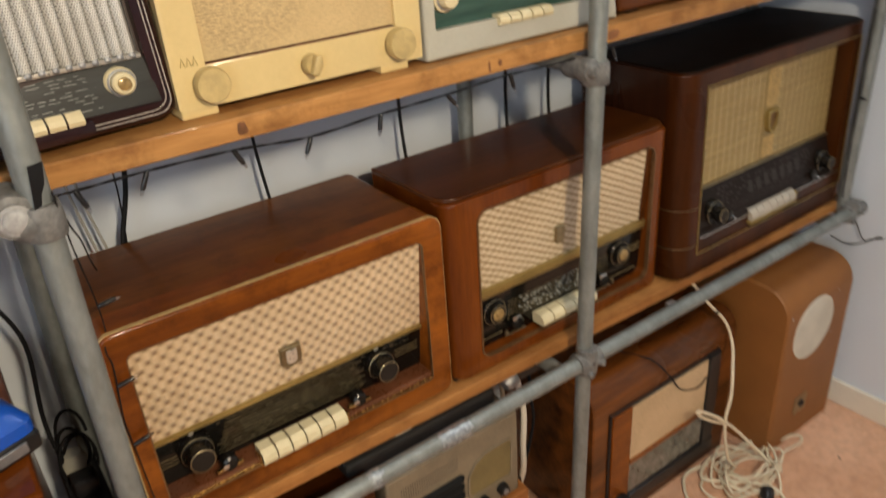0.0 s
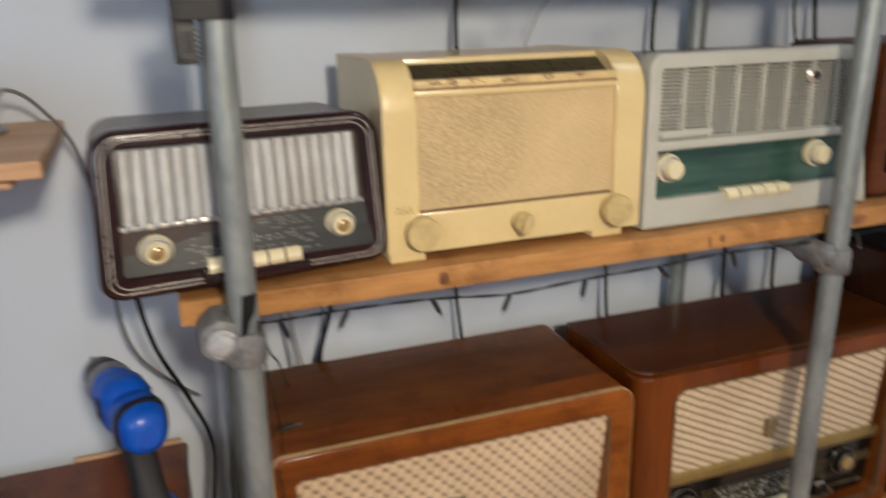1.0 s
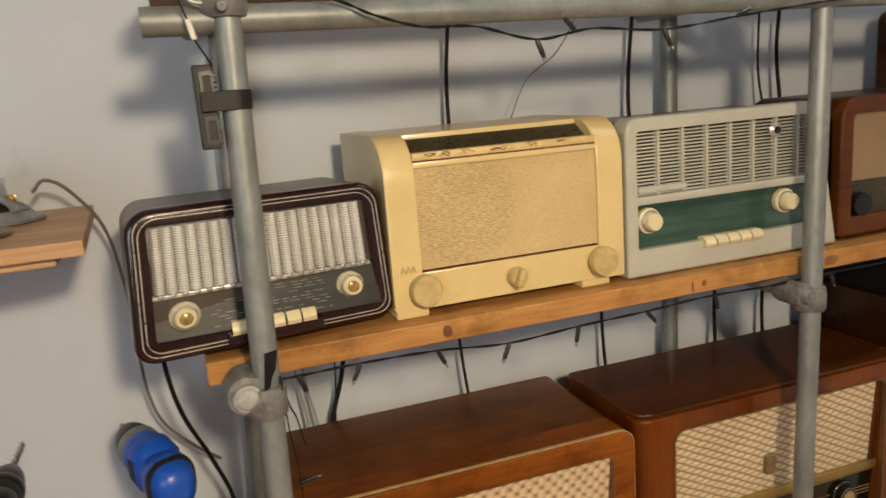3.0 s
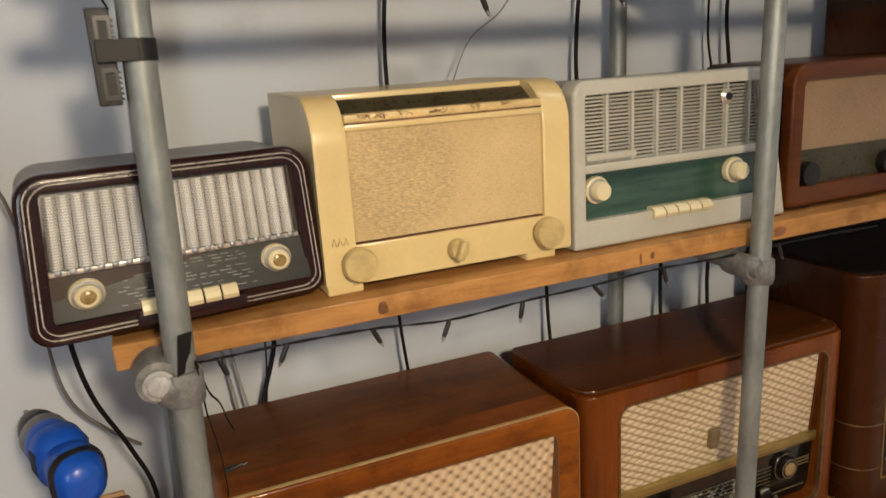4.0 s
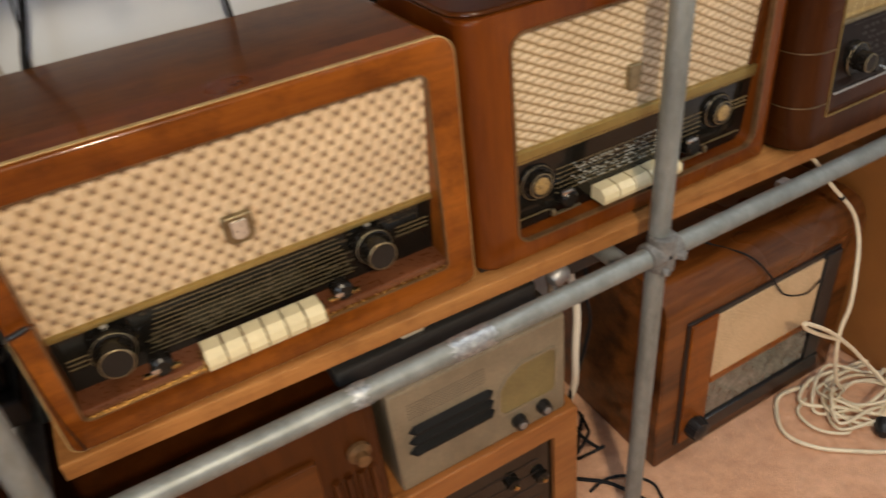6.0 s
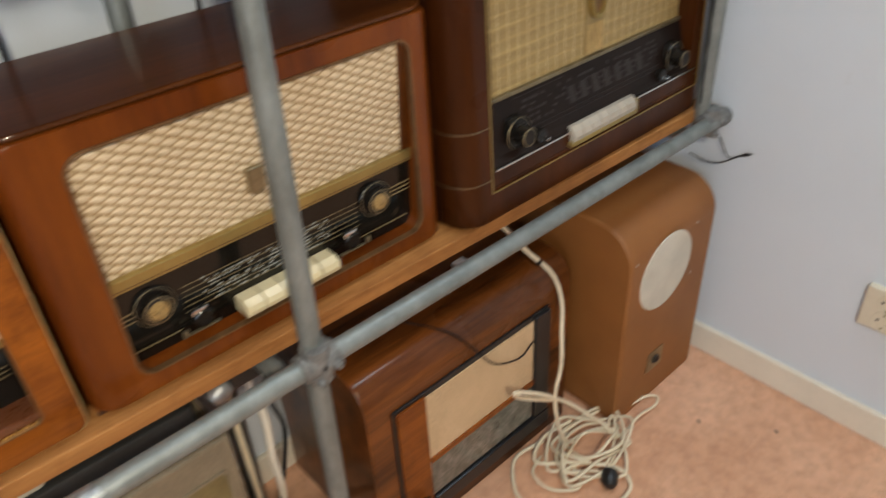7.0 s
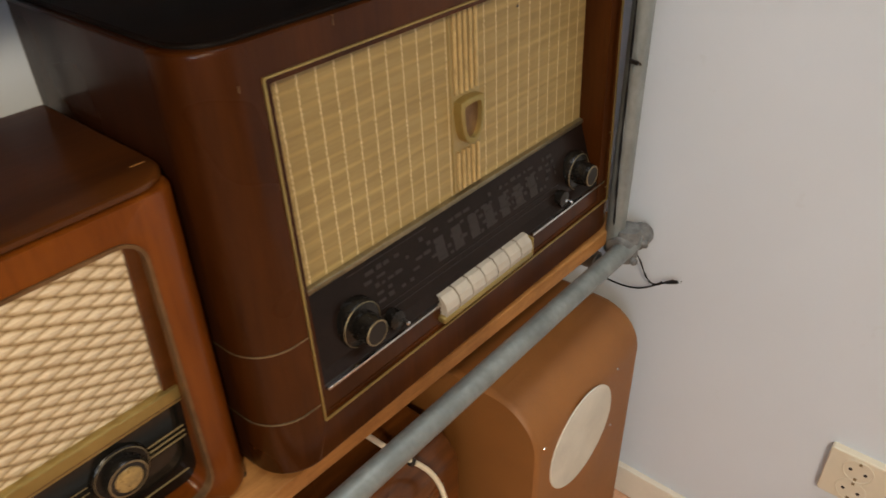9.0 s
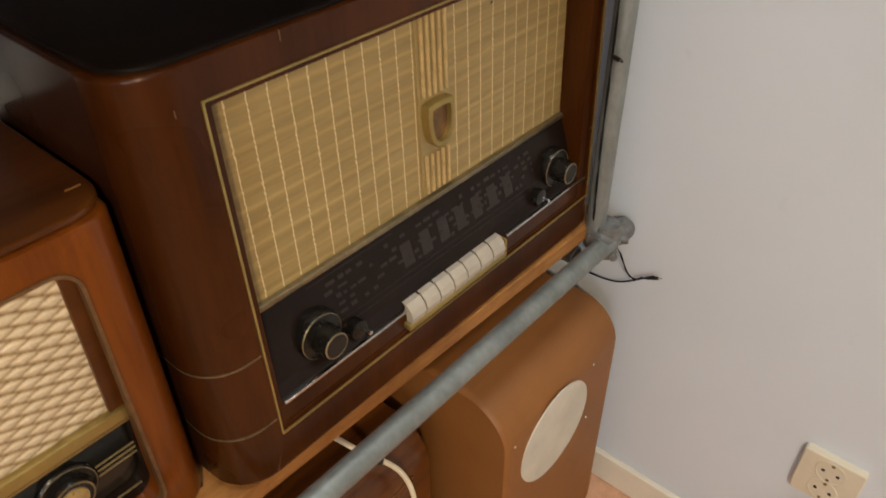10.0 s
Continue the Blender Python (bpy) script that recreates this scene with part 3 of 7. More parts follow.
def warp(ob, fn):
    """Move every vertex of a thing's parts by fn, in the thing's own space."""
    for child in ob.children:
        if child.type == "MESH":
            for v in child.data.vertices:
                v.co = fn(v.co)
        warp(child, fn)


def tilted(bm, top, slope, at):
    """Lean flat pieces built at depth at: their depth grows below the height top."""
    for v in bm.verts:
        v.co.y += 0.008 + (top - v.co.z) * slope - at
    return bm


# ---- room ----
T = 0.12
solid("floor", made(box, LEFT - T, RIGHT + T, FRONT - T, BACK + T, -0.1, FLOOR), CARPET, "salmon pink short-pile carpet floor", "floor", "structure")
solid("wall_north", made(box, LEFT - T, RIGHT + T, BACK, BACK + T, FLOOR, CEIL), WALL, "plain cool white painted wall behind the shelving", "wall", "structure")
solid("wall_east", made(box, RIGHT, RIGHT + T, FRONT, BACK, FLOOR, CEIL), WALL, "plain cool white painted side wall with a socket", "wall", "structure")
solid("wall_south", made(box, LEFT - T, RIGHT + T, FRONT - T, FRONT, FLOOR, CEIL), WALL_FAR, "plain pale painted wall behind the viewer", "wall", "structure")
# opening and window are added, unseen, to hold the cool fill light
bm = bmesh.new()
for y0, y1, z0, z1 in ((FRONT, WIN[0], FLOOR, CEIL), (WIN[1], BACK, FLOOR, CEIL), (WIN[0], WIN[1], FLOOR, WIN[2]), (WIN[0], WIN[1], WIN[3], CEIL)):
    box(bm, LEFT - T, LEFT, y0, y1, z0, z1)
solid("wall_west", bm, WALL_FAR, "plain pale painted far side wall with an added, unseen window", "wall", "structure")


def on_west(bm):
    bmesh.ops.transform(bm, matrix=pose(LEFT, 0, 0, 0, 0, -90), verts=bm.verts)
    return bm


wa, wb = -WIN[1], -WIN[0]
window = solid("window_1", on_west(made(ring, rounded(wa, wb, WIN[2], WIN[3], 0.002), rounded(wa + 0.05, wb - 0.05, WIN[2] + 0.05, WIN[3] - 0.05, 0.002), -0.115, -0.07)), SKIRT, "white painted window added in the unseen far side wall", "window", "structure")
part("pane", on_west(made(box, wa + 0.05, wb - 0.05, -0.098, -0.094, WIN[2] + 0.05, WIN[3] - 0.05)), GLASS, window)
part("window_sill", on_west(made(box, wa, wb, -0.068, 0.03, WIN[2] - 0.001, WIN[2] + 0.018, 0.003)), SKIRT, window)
solid("ceiling", made(box, LEFT - T, RIGHT + T, FRONT - T, BACK + T, CEIL, CEIL + 0.1), CEILING, "plain white painted ceiling", "ceiling", "structure")


def skirting(bm, along_x):
    if along_x:
        box(bm, LEFT, RIGHT - 0.012, BACK - 0.012, BACK, FLOOR, 0.066, 0.003)
    else:
        box(bm, RIGHT - 0.012, RIGHT, FRONT, BACK, FLOOR, 0.066, 0.003)


solid("baseboard", made(skirting, True), SKIRT, "low white glossy skirting board along the wall", "skirting board", "structure")
solid("baseboard", made(skirting, False), SKIRT, "low white glossy skirting board below the socket", "skirting board", "structure")

# ---- shelving of steel pipe ----
PIPE = 0.01345


def pipe_mesh(bm, a, b, r=PIPE, hollow=True, n=20):
    a, b = Vector(a), Vector(b)
    d = (b - a).length
    prof = [(r, 0), (r, d)]
    if hollow:
        prof = [(0, 0.05), (r * 0.84, 0.05), (r * 0.84, 0.0), (r, 0.0), (r, d), (r * 0.84, d), (r * 0.84, d - 0.05), (0, d - 0.05)]
    lathe(bm, prof, a, (b - a).normalized(), n)


rack = thing("pipe_shelving", (0.168, 0.75, 0), "shelving frame of grey galvanised steel pipe with cast clamps", "shelving")
R0 = Vector((0.168, 0.75, 0))


def rack_part(name, bm, mat, label=""):
    bmesh.ops.translate(bm, verts=bm.verts, vec=-R0)
    return part(name, bm, mat, rack, label)


for x0, y0, x1, y1 in ((0.197, 0.752, 0.164, 0.752), (0.920, 0.775, 0.892, 0.775), (1.752, 0.79, 1.754, 0.79), (0.212, 1.07, 0.145, 1.07), (0.906, 1.07, 0.888, 1.07), (1.765, 1.085, 1.765, 1.085)):
    rack_part("upright", made(pipe_mesh, (x1, y1, 0.54 if 1.75 < x0 < 1.76 else 0.0), (x0, y0, 1.62)), STEEL)
rack_part("rail", made(pipe_mesh, (0.176, 0.766, 0.558), (1.80, 0.770, 0.551)), STEEL)
rack_part("rail", made(pipe_mesh, (0.119, 0.758, 1.434), (1.79, 0.775, 1.430)), STEEL)
for x, z in ((0.164, 1.073), (0.890, 1.056), (1.730, 1.045), (0.152, 0.528), (0.870, 0.528), (1.730, 0.528), (0.170, 1.459), (0.872, 1.452), (1.730, 1.452)):
    rack_part("cross_rail", made(pipe_mesh, (x, 0.738 if (x < 0.2 and z > 0.6) else 0.80, z), (x, 1.10, z)), STEEL)


def clamp_mesh(bm, at, side, k=1.0, screw=True):
    """Cast double socket: an eye for the cross pipe and a collar round the upright, bridged."""
    x, y, z = at
    lathe(bm, [(0.0142, -0.016), (0.0178, -0.0155), (0.0192, -0.011), (0.0192, 0.010), (0.0178, 0.0165), (0.0142, 0.017)], (x, y, z - 0.012 * k), (0, 0, 1), 24)
    lathe(bm, [(0.0142 * k, -0.024), (0.0195 * k, -0.023), (0.0215 * k, -0.016), (0.0215 * k, 0.016), (0.0195 * k, 0.023), (0.0142 * k, 0.024)], (x + side * 0.02, y + 0.012, z), (0, 1, 0), 24)
    bmesh.ops.create_uvsphere(bm, u_segments=18, v_segments=10, radius=0.0205 * min(1.0, k * 1.15), matrix=Matrix.Translation((x + side * 0.010, y + 0.002, z - 0.010)))
    if screw:
        lathe(bm, [(0.0052, 0.0), (0.0052, 0.008), (0.0042, 0.0095), (0.0018, 0.0098), (0.0018, 0.007), (0, 0.007)], (x + side * 0.006, y - 0.017, z - 0.020), (0, -1, 0), 12)


for at, side, k in (((0.185, 0.752, 1.075), -1, 1.0), ((0.910, 0.775, 1.052), -1, 0.76), ((1.753, 0.79, 1.052), -1, 0.85), ((0.194, 0.752, 1.462), -1, 1.0), ((0.917, 0.775, 1.462), -1, 1.0)):
    rack_part("clamp", made(clamp_mesh, at, side, k, at[2] > 1.2), CAST, "cast clamp with a grub screw" if at[2] > 1.2 else "lumpy cast clamp under the shelf")
    if at[0] > 0.5:
        rack_part("end_cap", made(lathe, [(0.0150 * k, 0), (0.0146 * k, 0.006), (0.011 * k, 0.010), (0, 0.0115)], (at[0] + side * 0.02, at[1] - 0.010, at[2]), (0, -1, 0), 22), CAST, "rounded cast end")

rack_part("end_cap", made(lathe, [(0.0142, 0.0), (0.0142, 0.0015), (0.0112, 0.0022), (0.0105, 0.0035), (0.008, 0.0048), (0, 0.0052)], (0.165, 0.7395, 1.073), (0, -1, 0), 24), PLUG, "pale plug in the pipe end")

# flat black disc paints the dark hollow of the pipe end
rack_part("pipe_mouth", made(lathe, [(0.0128, 0), (0.0128, 0.0008), (0, 0.0009)], (0.174, 0.7402, 1.462), (0, -1, 0), 24), CONE, "black disc standing for the dark inside of the cross pipe")


def cross_mesh(bm, x, y, z):
    for ax in ((0, 0, 1), (1, 0, 0)):
        lathe(bm, [(0.0137, -0.026), (0.0175, -0.025), (0.0185, -0.02), (0.0185, 0.02), (0.0175, 0.025), (0.0137, 0.026)], (x, y, z), ax, 22)
    lathe(bm, [(0.006, 0.0), (0.0068, 0.012), (0.006, 0.016), (0.0028, 0.0165), (0.0028, 0.012)], (x + 0.012, y - 0.010, z - 0.002), (0.4, -0.9, 0), 14)
    lathe(bm, [(0.005, 0.0), (0.0055, 0.012), (0.0028, 0.014)], (x - 0.006, y - 0.010, z - 0.018), (-0.2, -1, -0.2), 12)


rack_part("clamp", made(cross_mesh, 0.902, 0.769, 0.555), CAST, "cast cross fitting with set screws")
rack_part("clamp", made(cross_mesh, 1.762, 0.776, 0.552), CAST, "cast cross fitting by the wall")
rack_part("end_cap", made(lathe, [(0.0136, -0.014), (0.0160, -0.013), (0.0168, -0.008), (0.0168, 0.010), (0.0150, 0.0150), (0, 0.0160)], (1.790, 0.770, 0.551), (1, 0, 0), 24), CAST, "rounded cast end by the wall")
rack_part("clamp", made(cross_mesh, 0.176, 0.757, 0.558), CAST, "cast cross fitting with set screws")


def pipe_scar(bm, x0, x1, y, z, seed):
    """Crumpled foil wrapped round the pipe, with uneven ends."""
    rnd = random.Random(seed)
    nx, na = 22, 30
    ends = [(0.010 * rnd.random(), 0.010 * rnd.random()) for _ in range(na + 1)]
    rows = []
    for k in range(nx):
        row = []
        for j in range(na + 1):
            a = radians(-150 + 300 * j / na)
            f = k / (nx - 1)
            x = x0 + ends[j][0] + (x1 - x0 - ends[j][0] - ends[j][1]) * f
            r = PIPE + 0.0005 + 0.0008 * rnd.random() * math.sin(math.pi * f) ** 0.5
            row.append((x + 0.0008 * rnd.uniform(-1, 1), y - r * math.cos(a), z + r * math.sin(a)))
        rows.append(row)
    loops(bm, rows, caps=False, closed=False)


rack_part("foil_wrap", made(pipe_scar, 0.582, 0.648, 0.767, 0.556, 3), FOIL, "bright crumpled foil wrapped round the pipe")
rack_part("foil_wrap", made(pipe_scar, 0.462, 0.490, 0.7665, 0.5565, 5), FOIL, "bright crumpled foil wrapped round the pipe")


def plank(name, x0, x1, y0, y1, z0, z1, mat, label):
    ob = solid(name, made(box, x0, x1, y0, y1, z0, z1, 0.0022), mat, label, "shelf board", group="shelf boards")
    return ob


mid = plank("shelf_board", 0.13, 1.78, 0.795, 1.062, 1.0725, 1.098, PINE, "orange pine shelf board with dark knots, resting on pipes")
low = plank("shelf_board", 0.185, 1.79, 0.80, 1.06, 0.549, 0.572, PINE_LOW, "pale pine shelf board carrying three large radios")
for v in low.data.vertices:
    v.co.y += 0.037 - 0.026 * (v.co.x - 0.2)
top = plank("shelf_board", 0.127, 1.78, 0.80, 0.965, 1.4735, 1.50, PINE_LOW, "orange-brown pine shelf board on the upper pipes")


def knot_mesh(bm, x, z, rx, rz, y):
    rows = []
    for s, dy in ((1.0, 0.0), (0.6, -0.0003), (0.15, -0.0004)):
        rows.append([(x + s * rx * math.cos(a) * (1 + 0.14 * math.sin(3 * a + x * 40) + 0.16 * math.sin(2 * a + x * 90)), y + dy, z + s * rz * math.sin(a) * (1 + 0.15 * math.cos(2 * a))) for a in (2 * math.pi * k / 14 for k in range(14))])
    loops(bm, rows)


for x, z, rx, rz in ((0.396, 1.085, 0.0065, 0.0085), (0.734, 1.083, 0.0020, 0.009), (0.752, 1.085, 0.0035, 0.005), (0.965, 1.084, 0.013, 0.008)):
    part("knot", made(knot_mesh, x, z, rx, rz, 0.7949), KNOT, mid)

# the gap between planks of the upper shelf is closed by a second board behind
plank("shelf_board", 0.127, 1.78, 0.968, 1.09, 1.4735, 1.50, PINE_DARK, "dark-stained pine shelf board behind the first")


# ---- radio building blocks ----
def big_knob(parent, x, y, z, r, dark, metal, face, length=0.024, cap=0.68):
    """Double tuning knob: metal rim, dark collar, shaft cap with a metal ring and a coloured face."""
    k = part("knob", made(lathe, [(r * 0.98, 0), (r, 0.002), (r, length * 0.34), (r * 0.95, length * 0.42), (r * (cap + 0.03), length * 0.46), (r * cap, length * 0.9), (r * (cap - 0.04), length), (0.0, length)], (x, y, z), (0, -1, 0), 32), dark, parent)
    part("rim", made(lathe, [(r * 0.93, length * 0.405), (r * 0.955, length * 0.43), (r * 0.925, length * 0.45), (r * 0.905, length * 0.42)], (x, y, z), (0, -1, 0), 32), metal, k)
    c = cap - 0.05
    part("cap_ring", made(lathe, [(r * c, length * 0.98), (r * (c + 0.012), length * 1.0), (r * (c - 0.02), length * 1.02), (r * (c - 0.055), length * 1.02), (r * (c - 0.06), length * 0.98)], (x, y, z), (0, -1, 0), 28), metal, k)
    part("cap", made(lathe, [(r * (c - 0.05), length * 0.99), (r * (c - 0.07), length * 1.010), (0.0, length * 1.012)], (x, y, z), (0, -1, 0), 24), face, k)
    return k


def key_row(parent, x0, x1, y0, y1, z0, z1, n, mat, name="key"):
    w = (x1 - x0) / n
    for k in range(n):
        a = x0 + k * w + 0.0006
        bm = bmesh.new()
        pts = [(y0 + 0.002, z0), (y0, z0 + (z1 - z0) * 0.35), (y0 + 0.002, z0 + (z1 - z0) * 0.7), (y0 + (y1 - y0) * 0.35, z1), (y1, z1), (y1, z0)]
        loops(bm, [[(a + 0.0008, y + 0.0006, z) for y, z in pts], [(a, y, z) for y, z in pts], [(a + w - 0.0012, y, z) for y, z in pts], [(a + w - 0.002, y + 0.0006, z) for y, z in pts]])
        bmesh.ops.bevel(bm, geom=[e for e in bm.edges if e.calc_length() > 0.003], offset=0.0019, segments=2, affect="EDGES", clamp_overlap=True)
        part(name, bm, mat, parent)


def ruled_lines(spans, y, mat, parent, shape=None):
    for span in spans:
        bm = made(bars, [span], y)
        part("dial_line", shape(bm) if shape else bm, mat, parent)


def bars(bm, spans, y, t=0.0005):
    """Thin printed bars: (x0, x1, z0, z1)."""
    for x0, x1, z0, z1 in spans:
        f = [bm.verts.new(p) for p in ((x0, y - t, z0), (x1, y - t, z0), (x1, y - t, z1), (x0, y - t, z1))]
        b = [bm.verts.new((v.co.x, y + t, v.co.z)) for v in f]
        bm.faces.new(f)
        for k in range(4):
            bm.faces.new((f[k], b[k], b[(k + 1) % 4], f[(k + 1) % 4]))


def ring_plan(bm, x0, x1, z0, z1, rad, inner, y0, y1, inner_y, corner=0.006, n=7):
    """A front frame whose upright outer edges are rounded in plan."""
    rows = []
    for k in range(8):
        a = radians(90 * k / 7)
        g = rad * (1 - math.cos(a))
        rows.append([(x, y0 + rad * (1 - math.sin(a)), z) for x, z in rounded(x0 + g, x1 - g, z0, z1, corner, n)])
    rows.insert(0, [(x, y1, z) for x, z in rounded(x0, x1, z0, z1, corner, n)])
    rows.append([(x, y0, z) for x, z in inner])
    rows.append([(x, inner_y, z) for x, z in inner])
    loops(bm, rows, caps=False)


def print_block(rnd, x0, x1, z0, z1, rows, fill=0.7, cell=0.006, h=0.4):
    out = []
    dz = (z1 - z0) / rows
    for r in range(rows):
        x = x0 + rnd.random() * cell
        z = z0 + (r + 0.3) * dz
        while x < x1:
            w = cell * (0.35 + 0.8 * rnd.random())
            if rnd.random() < fill:
                out.append((x, min(x + w, x1), z, z + dz * h * (0.7 + 0.5 * rnd.random())))
            x += w + cell * (0.25 + 0.5 * rnd.random())
    return out


def arc_rows(profile, x0, x1, soft):
    """Loops for a profile in y, z swept along x with softened ends."""
    cy, cz = sum(p[0] for p in profile) / len(profile), sum(p[1] for p in profile) / len(profile)
    rows = []
    for x, s in ((x0, 1), (x0 + soft * 0.3, 0.3), (x0 + soft, 0), (x1 - soft, 0), (x1 - soft * 0.3, 0.3), (x1, 1)):
        rows.append([(x, y + (cy - y) * s * soft / 0.2, z + (cz - z) * s * soft / 0.2) for y, z in profile])
    return rows


# ---- B1: walnut radio with dotted cloth (x 0.203 to 0.668) ----
def radio_dotted():
    w, h, d = 0.465, 0.309, 0.234
    ob = thing("valve_radio", (0.4355, 0.836, 0.572), "reddish walnut table radio with dotted beige cloth and ivory keys", "radio", "radios on the lower shelf")
    x0, x1 = -w / 2, w / 2
    lean = lambda bm, at: tilted(bm, 0.277, 0.13, at)
    part("cabinet", made(slab, rounded(x0, x1, 0.006, h, (0.010, 0.010, 0.020, 0.013), 7), 0.050, d), WALNUT_LID, ob)
    outer = rounded(x0 - 0.001, x1 + 0.001, 0.005, h + 0.001, (0.012, 0.012, 0.022, 0.014), 7)
    inner = rounded(x0 + 0.0215, x1 - 0.034, 0.040, h - 0.030, (0.008, 0.008, 0.010, 0.010), 7)
    part("front_rim", made(ring, outer, inner, 0.0, 0.052, 0.004), WALNUT_FRONT, ob, "walnut front rim, lighter than the cabinet")
    o2 = rounded(x0 - 0.0020, x1 + 0.0020, 0.0040, h + 0.0020, (0.012, 0.012, 0.023, 0.015), 7)
    i2 = rounded(x0 + 0.0046, x1 - 0.0046, 0.0106, h - 0.0046, (0.009, 0.009, 0.018, 0.010), 7)
    part("piping", made(ring, o2, i2, 0.0035, 0.0085), GOLD_LINE, ob, "thin gold piping round the front edge")
    o3 = rounded(x0 + 0.0210, x1 - 0.0335, 0.0395, h - 0.0295, (0.008, 0.008, 0.0105, 0.0105), 7)
    i3 = rounded(x0 + 0.0226, x1 - 0.0351, 0.0411, h - 0.0311, (0.007, 0.007, 0.009, 0.009), 7)
    part("window_trim", made(ring, o3, i3, -0.0010, 0.004), WORN_TRIM, ob, "narrow worn window trim")
    part("speaker_cloth", lean(made(box, x0 + 0.018, x1 - 0.031, 0.020, 0.022, 0.126, h - 0.028), 0.020), DOT_CLOTH, ob, "beige cloth with brown dots, leaning inwards")
    part("trim_bar", lean(made(box, x0 + 0.0215, x1 - 0.034, 0.013, 0.021, 0.1245, 0.1305, 0.0015), 0.020), GOLD_TRIM, ob, "bright gold bar below the cloth")
    dial = part("dial", lean(made(box, x0 + 0.020, x1 - 0.033, 0.019, 0.022, 0.045, 0.125), 0.020), BLACK_DIAL, ob, "black glass tuning dial")
    rnd = random.Random(11)
    spans = []
    for k in range(10):
        z = 0.062 + 0.0060 * k
        spans += [(x0 + 0.10 + 0.002 * k, x1 - 0.137 - 0.0015 * k, z, z + 0.0009)]
    for s in (-1, 1):
        for k in range(3):
            spans.append((0.152, x1 - 0.040, 0.086 + 0.006 * k, 0.0874 + 0.006 * k) if s > 0 else (x0 + 0.027, x0 + 0.052, 0.080 + 0.006 * k, 0.0814 + 0.006 * k))
    ruled_lines(spans, 0.0186, PRINT_MID, dial, lambda bm: lean(bm, 0.020))
    part("dial_print", lean(made(bars, print_block(rnd, x0 + 0.10, x1 - 0.132, 0.0635, 0.119, 9, 0.42, 0.011, 0.4), 0.0187), 0.020), PRINT_DIM, dial)
    part("dial_emblem", lean(made(bars, print_block(rnd, x1 - 0.105, x1 - 0.055, 0.108, 0.121, 3, 0.8, 0.006, 0.5), 0.0187), 0.020), PRINT_DIM, dial)
    part("ledge", made(box, x0 + 0.020, x1 - 0.033, 0.004, 0.050, 0.040, 0.051, 0.003), LEDGE, ob, "glossy maroon ledge")
    part("ledge_line", made(box, x0 + 0.023, x1 - 0.036, 0.0020, 0.0045, 0.0415, 0.0432), BRASS, ob, "thin brass line along the ledge")
    for kx in (-0.1615, 0.1185):
        big_knob(ob, kx, 0.030, 0.096, 0.0228, KNOB_DARK, OLD_BRASS, KNOB_FACE, 0.036, 0.78)
        part("pointer", lean(made(box, kx - 0.0035, kx + 0.0035, 0.0165, 0.0192, 0.116, 0.124, 0.001), 0.020), SILVER_LINE, ob)
    for kx in (-0.127, 0.072):
        lever = part("tone_lever", made(lathe, [(0.0105, 0), (0.0115, 0.003), (0.0115, 0.016), (0.008, 0.019), (0.0, 0.019)], (kx, 0.022, 0.062), (0, -1, 0), 20), KNOB_DARK, ob)
        part("chrome_edge", made(box, kx - 0.012, kx - 0.003, 0.001, 0.0045, 0.060, 0.066, 0.001), CHROME, lever)
        part("lever_guard", made(box, kx - 0.020, kx + 0.017, 0.0035, 0.009, 0.0565, 0.0605, 0.001), BRASS, lever)
    key_row(ob, -0.088, 0.044, -0.007, 0.022, 0.041, 0.062, 6, IVORY)
    for ex in (-0.0905, 0.0445):
        part("key_end", made(box, ex, ex + 0.002, -0.004, 0.014, 0.040, 0.058, 0.0006), BRASS, ob)
    bdg = part("badge", lean(made(slab, rounded(-0.029, 0.001, 0.159, 0.193, (0.010, 0.010, 0.003, 0.003)), 0.013, 0.021, 0.002), 0.020), OLD_BRASS, ob, "small shield-shaped brass badge")
    part("badge_inlay", lean(made(slab, rounded(-0.022, -0.006, 0.165, 0.188, (0.007, 0.007, 0.002, 0.002)), 0.0115, 0.0140, 0.001), 0.020), SILVER_LINE, bdg)
    for fx in (-0.19, 0.19):
        for fy in (0.03, 0.16):
            part("foot", made(box, fx - 0.012, fx + 0.012, fy, fy + 0.02, 0.0, 0.0065), BLACK, ob)
    return ob


# ---- B2: walnut radio with lattice cloth (x 0.676 to 1.168) ----
def plan_box(bm, x0, x1, y0, y1, z0, z1, rf, rb=0.004, n=7, soft=0.003):
    """A box with rounded upright front edges and softened top and bottom rims."""
    rows = []
    for z, inset in ((z0, soft), (z0 + soft, 0), (z1 - soft, 0), (z1 - soft * 0.3, soft * 0.3), (z1, soft)):
        rows.append([(x, y, z) for x, y in rounded(x0 + inset, x1 - inset, y0 + inset, y1 - inset, (rf, rf, rb, rb), n)])
    loops(bm, rows)


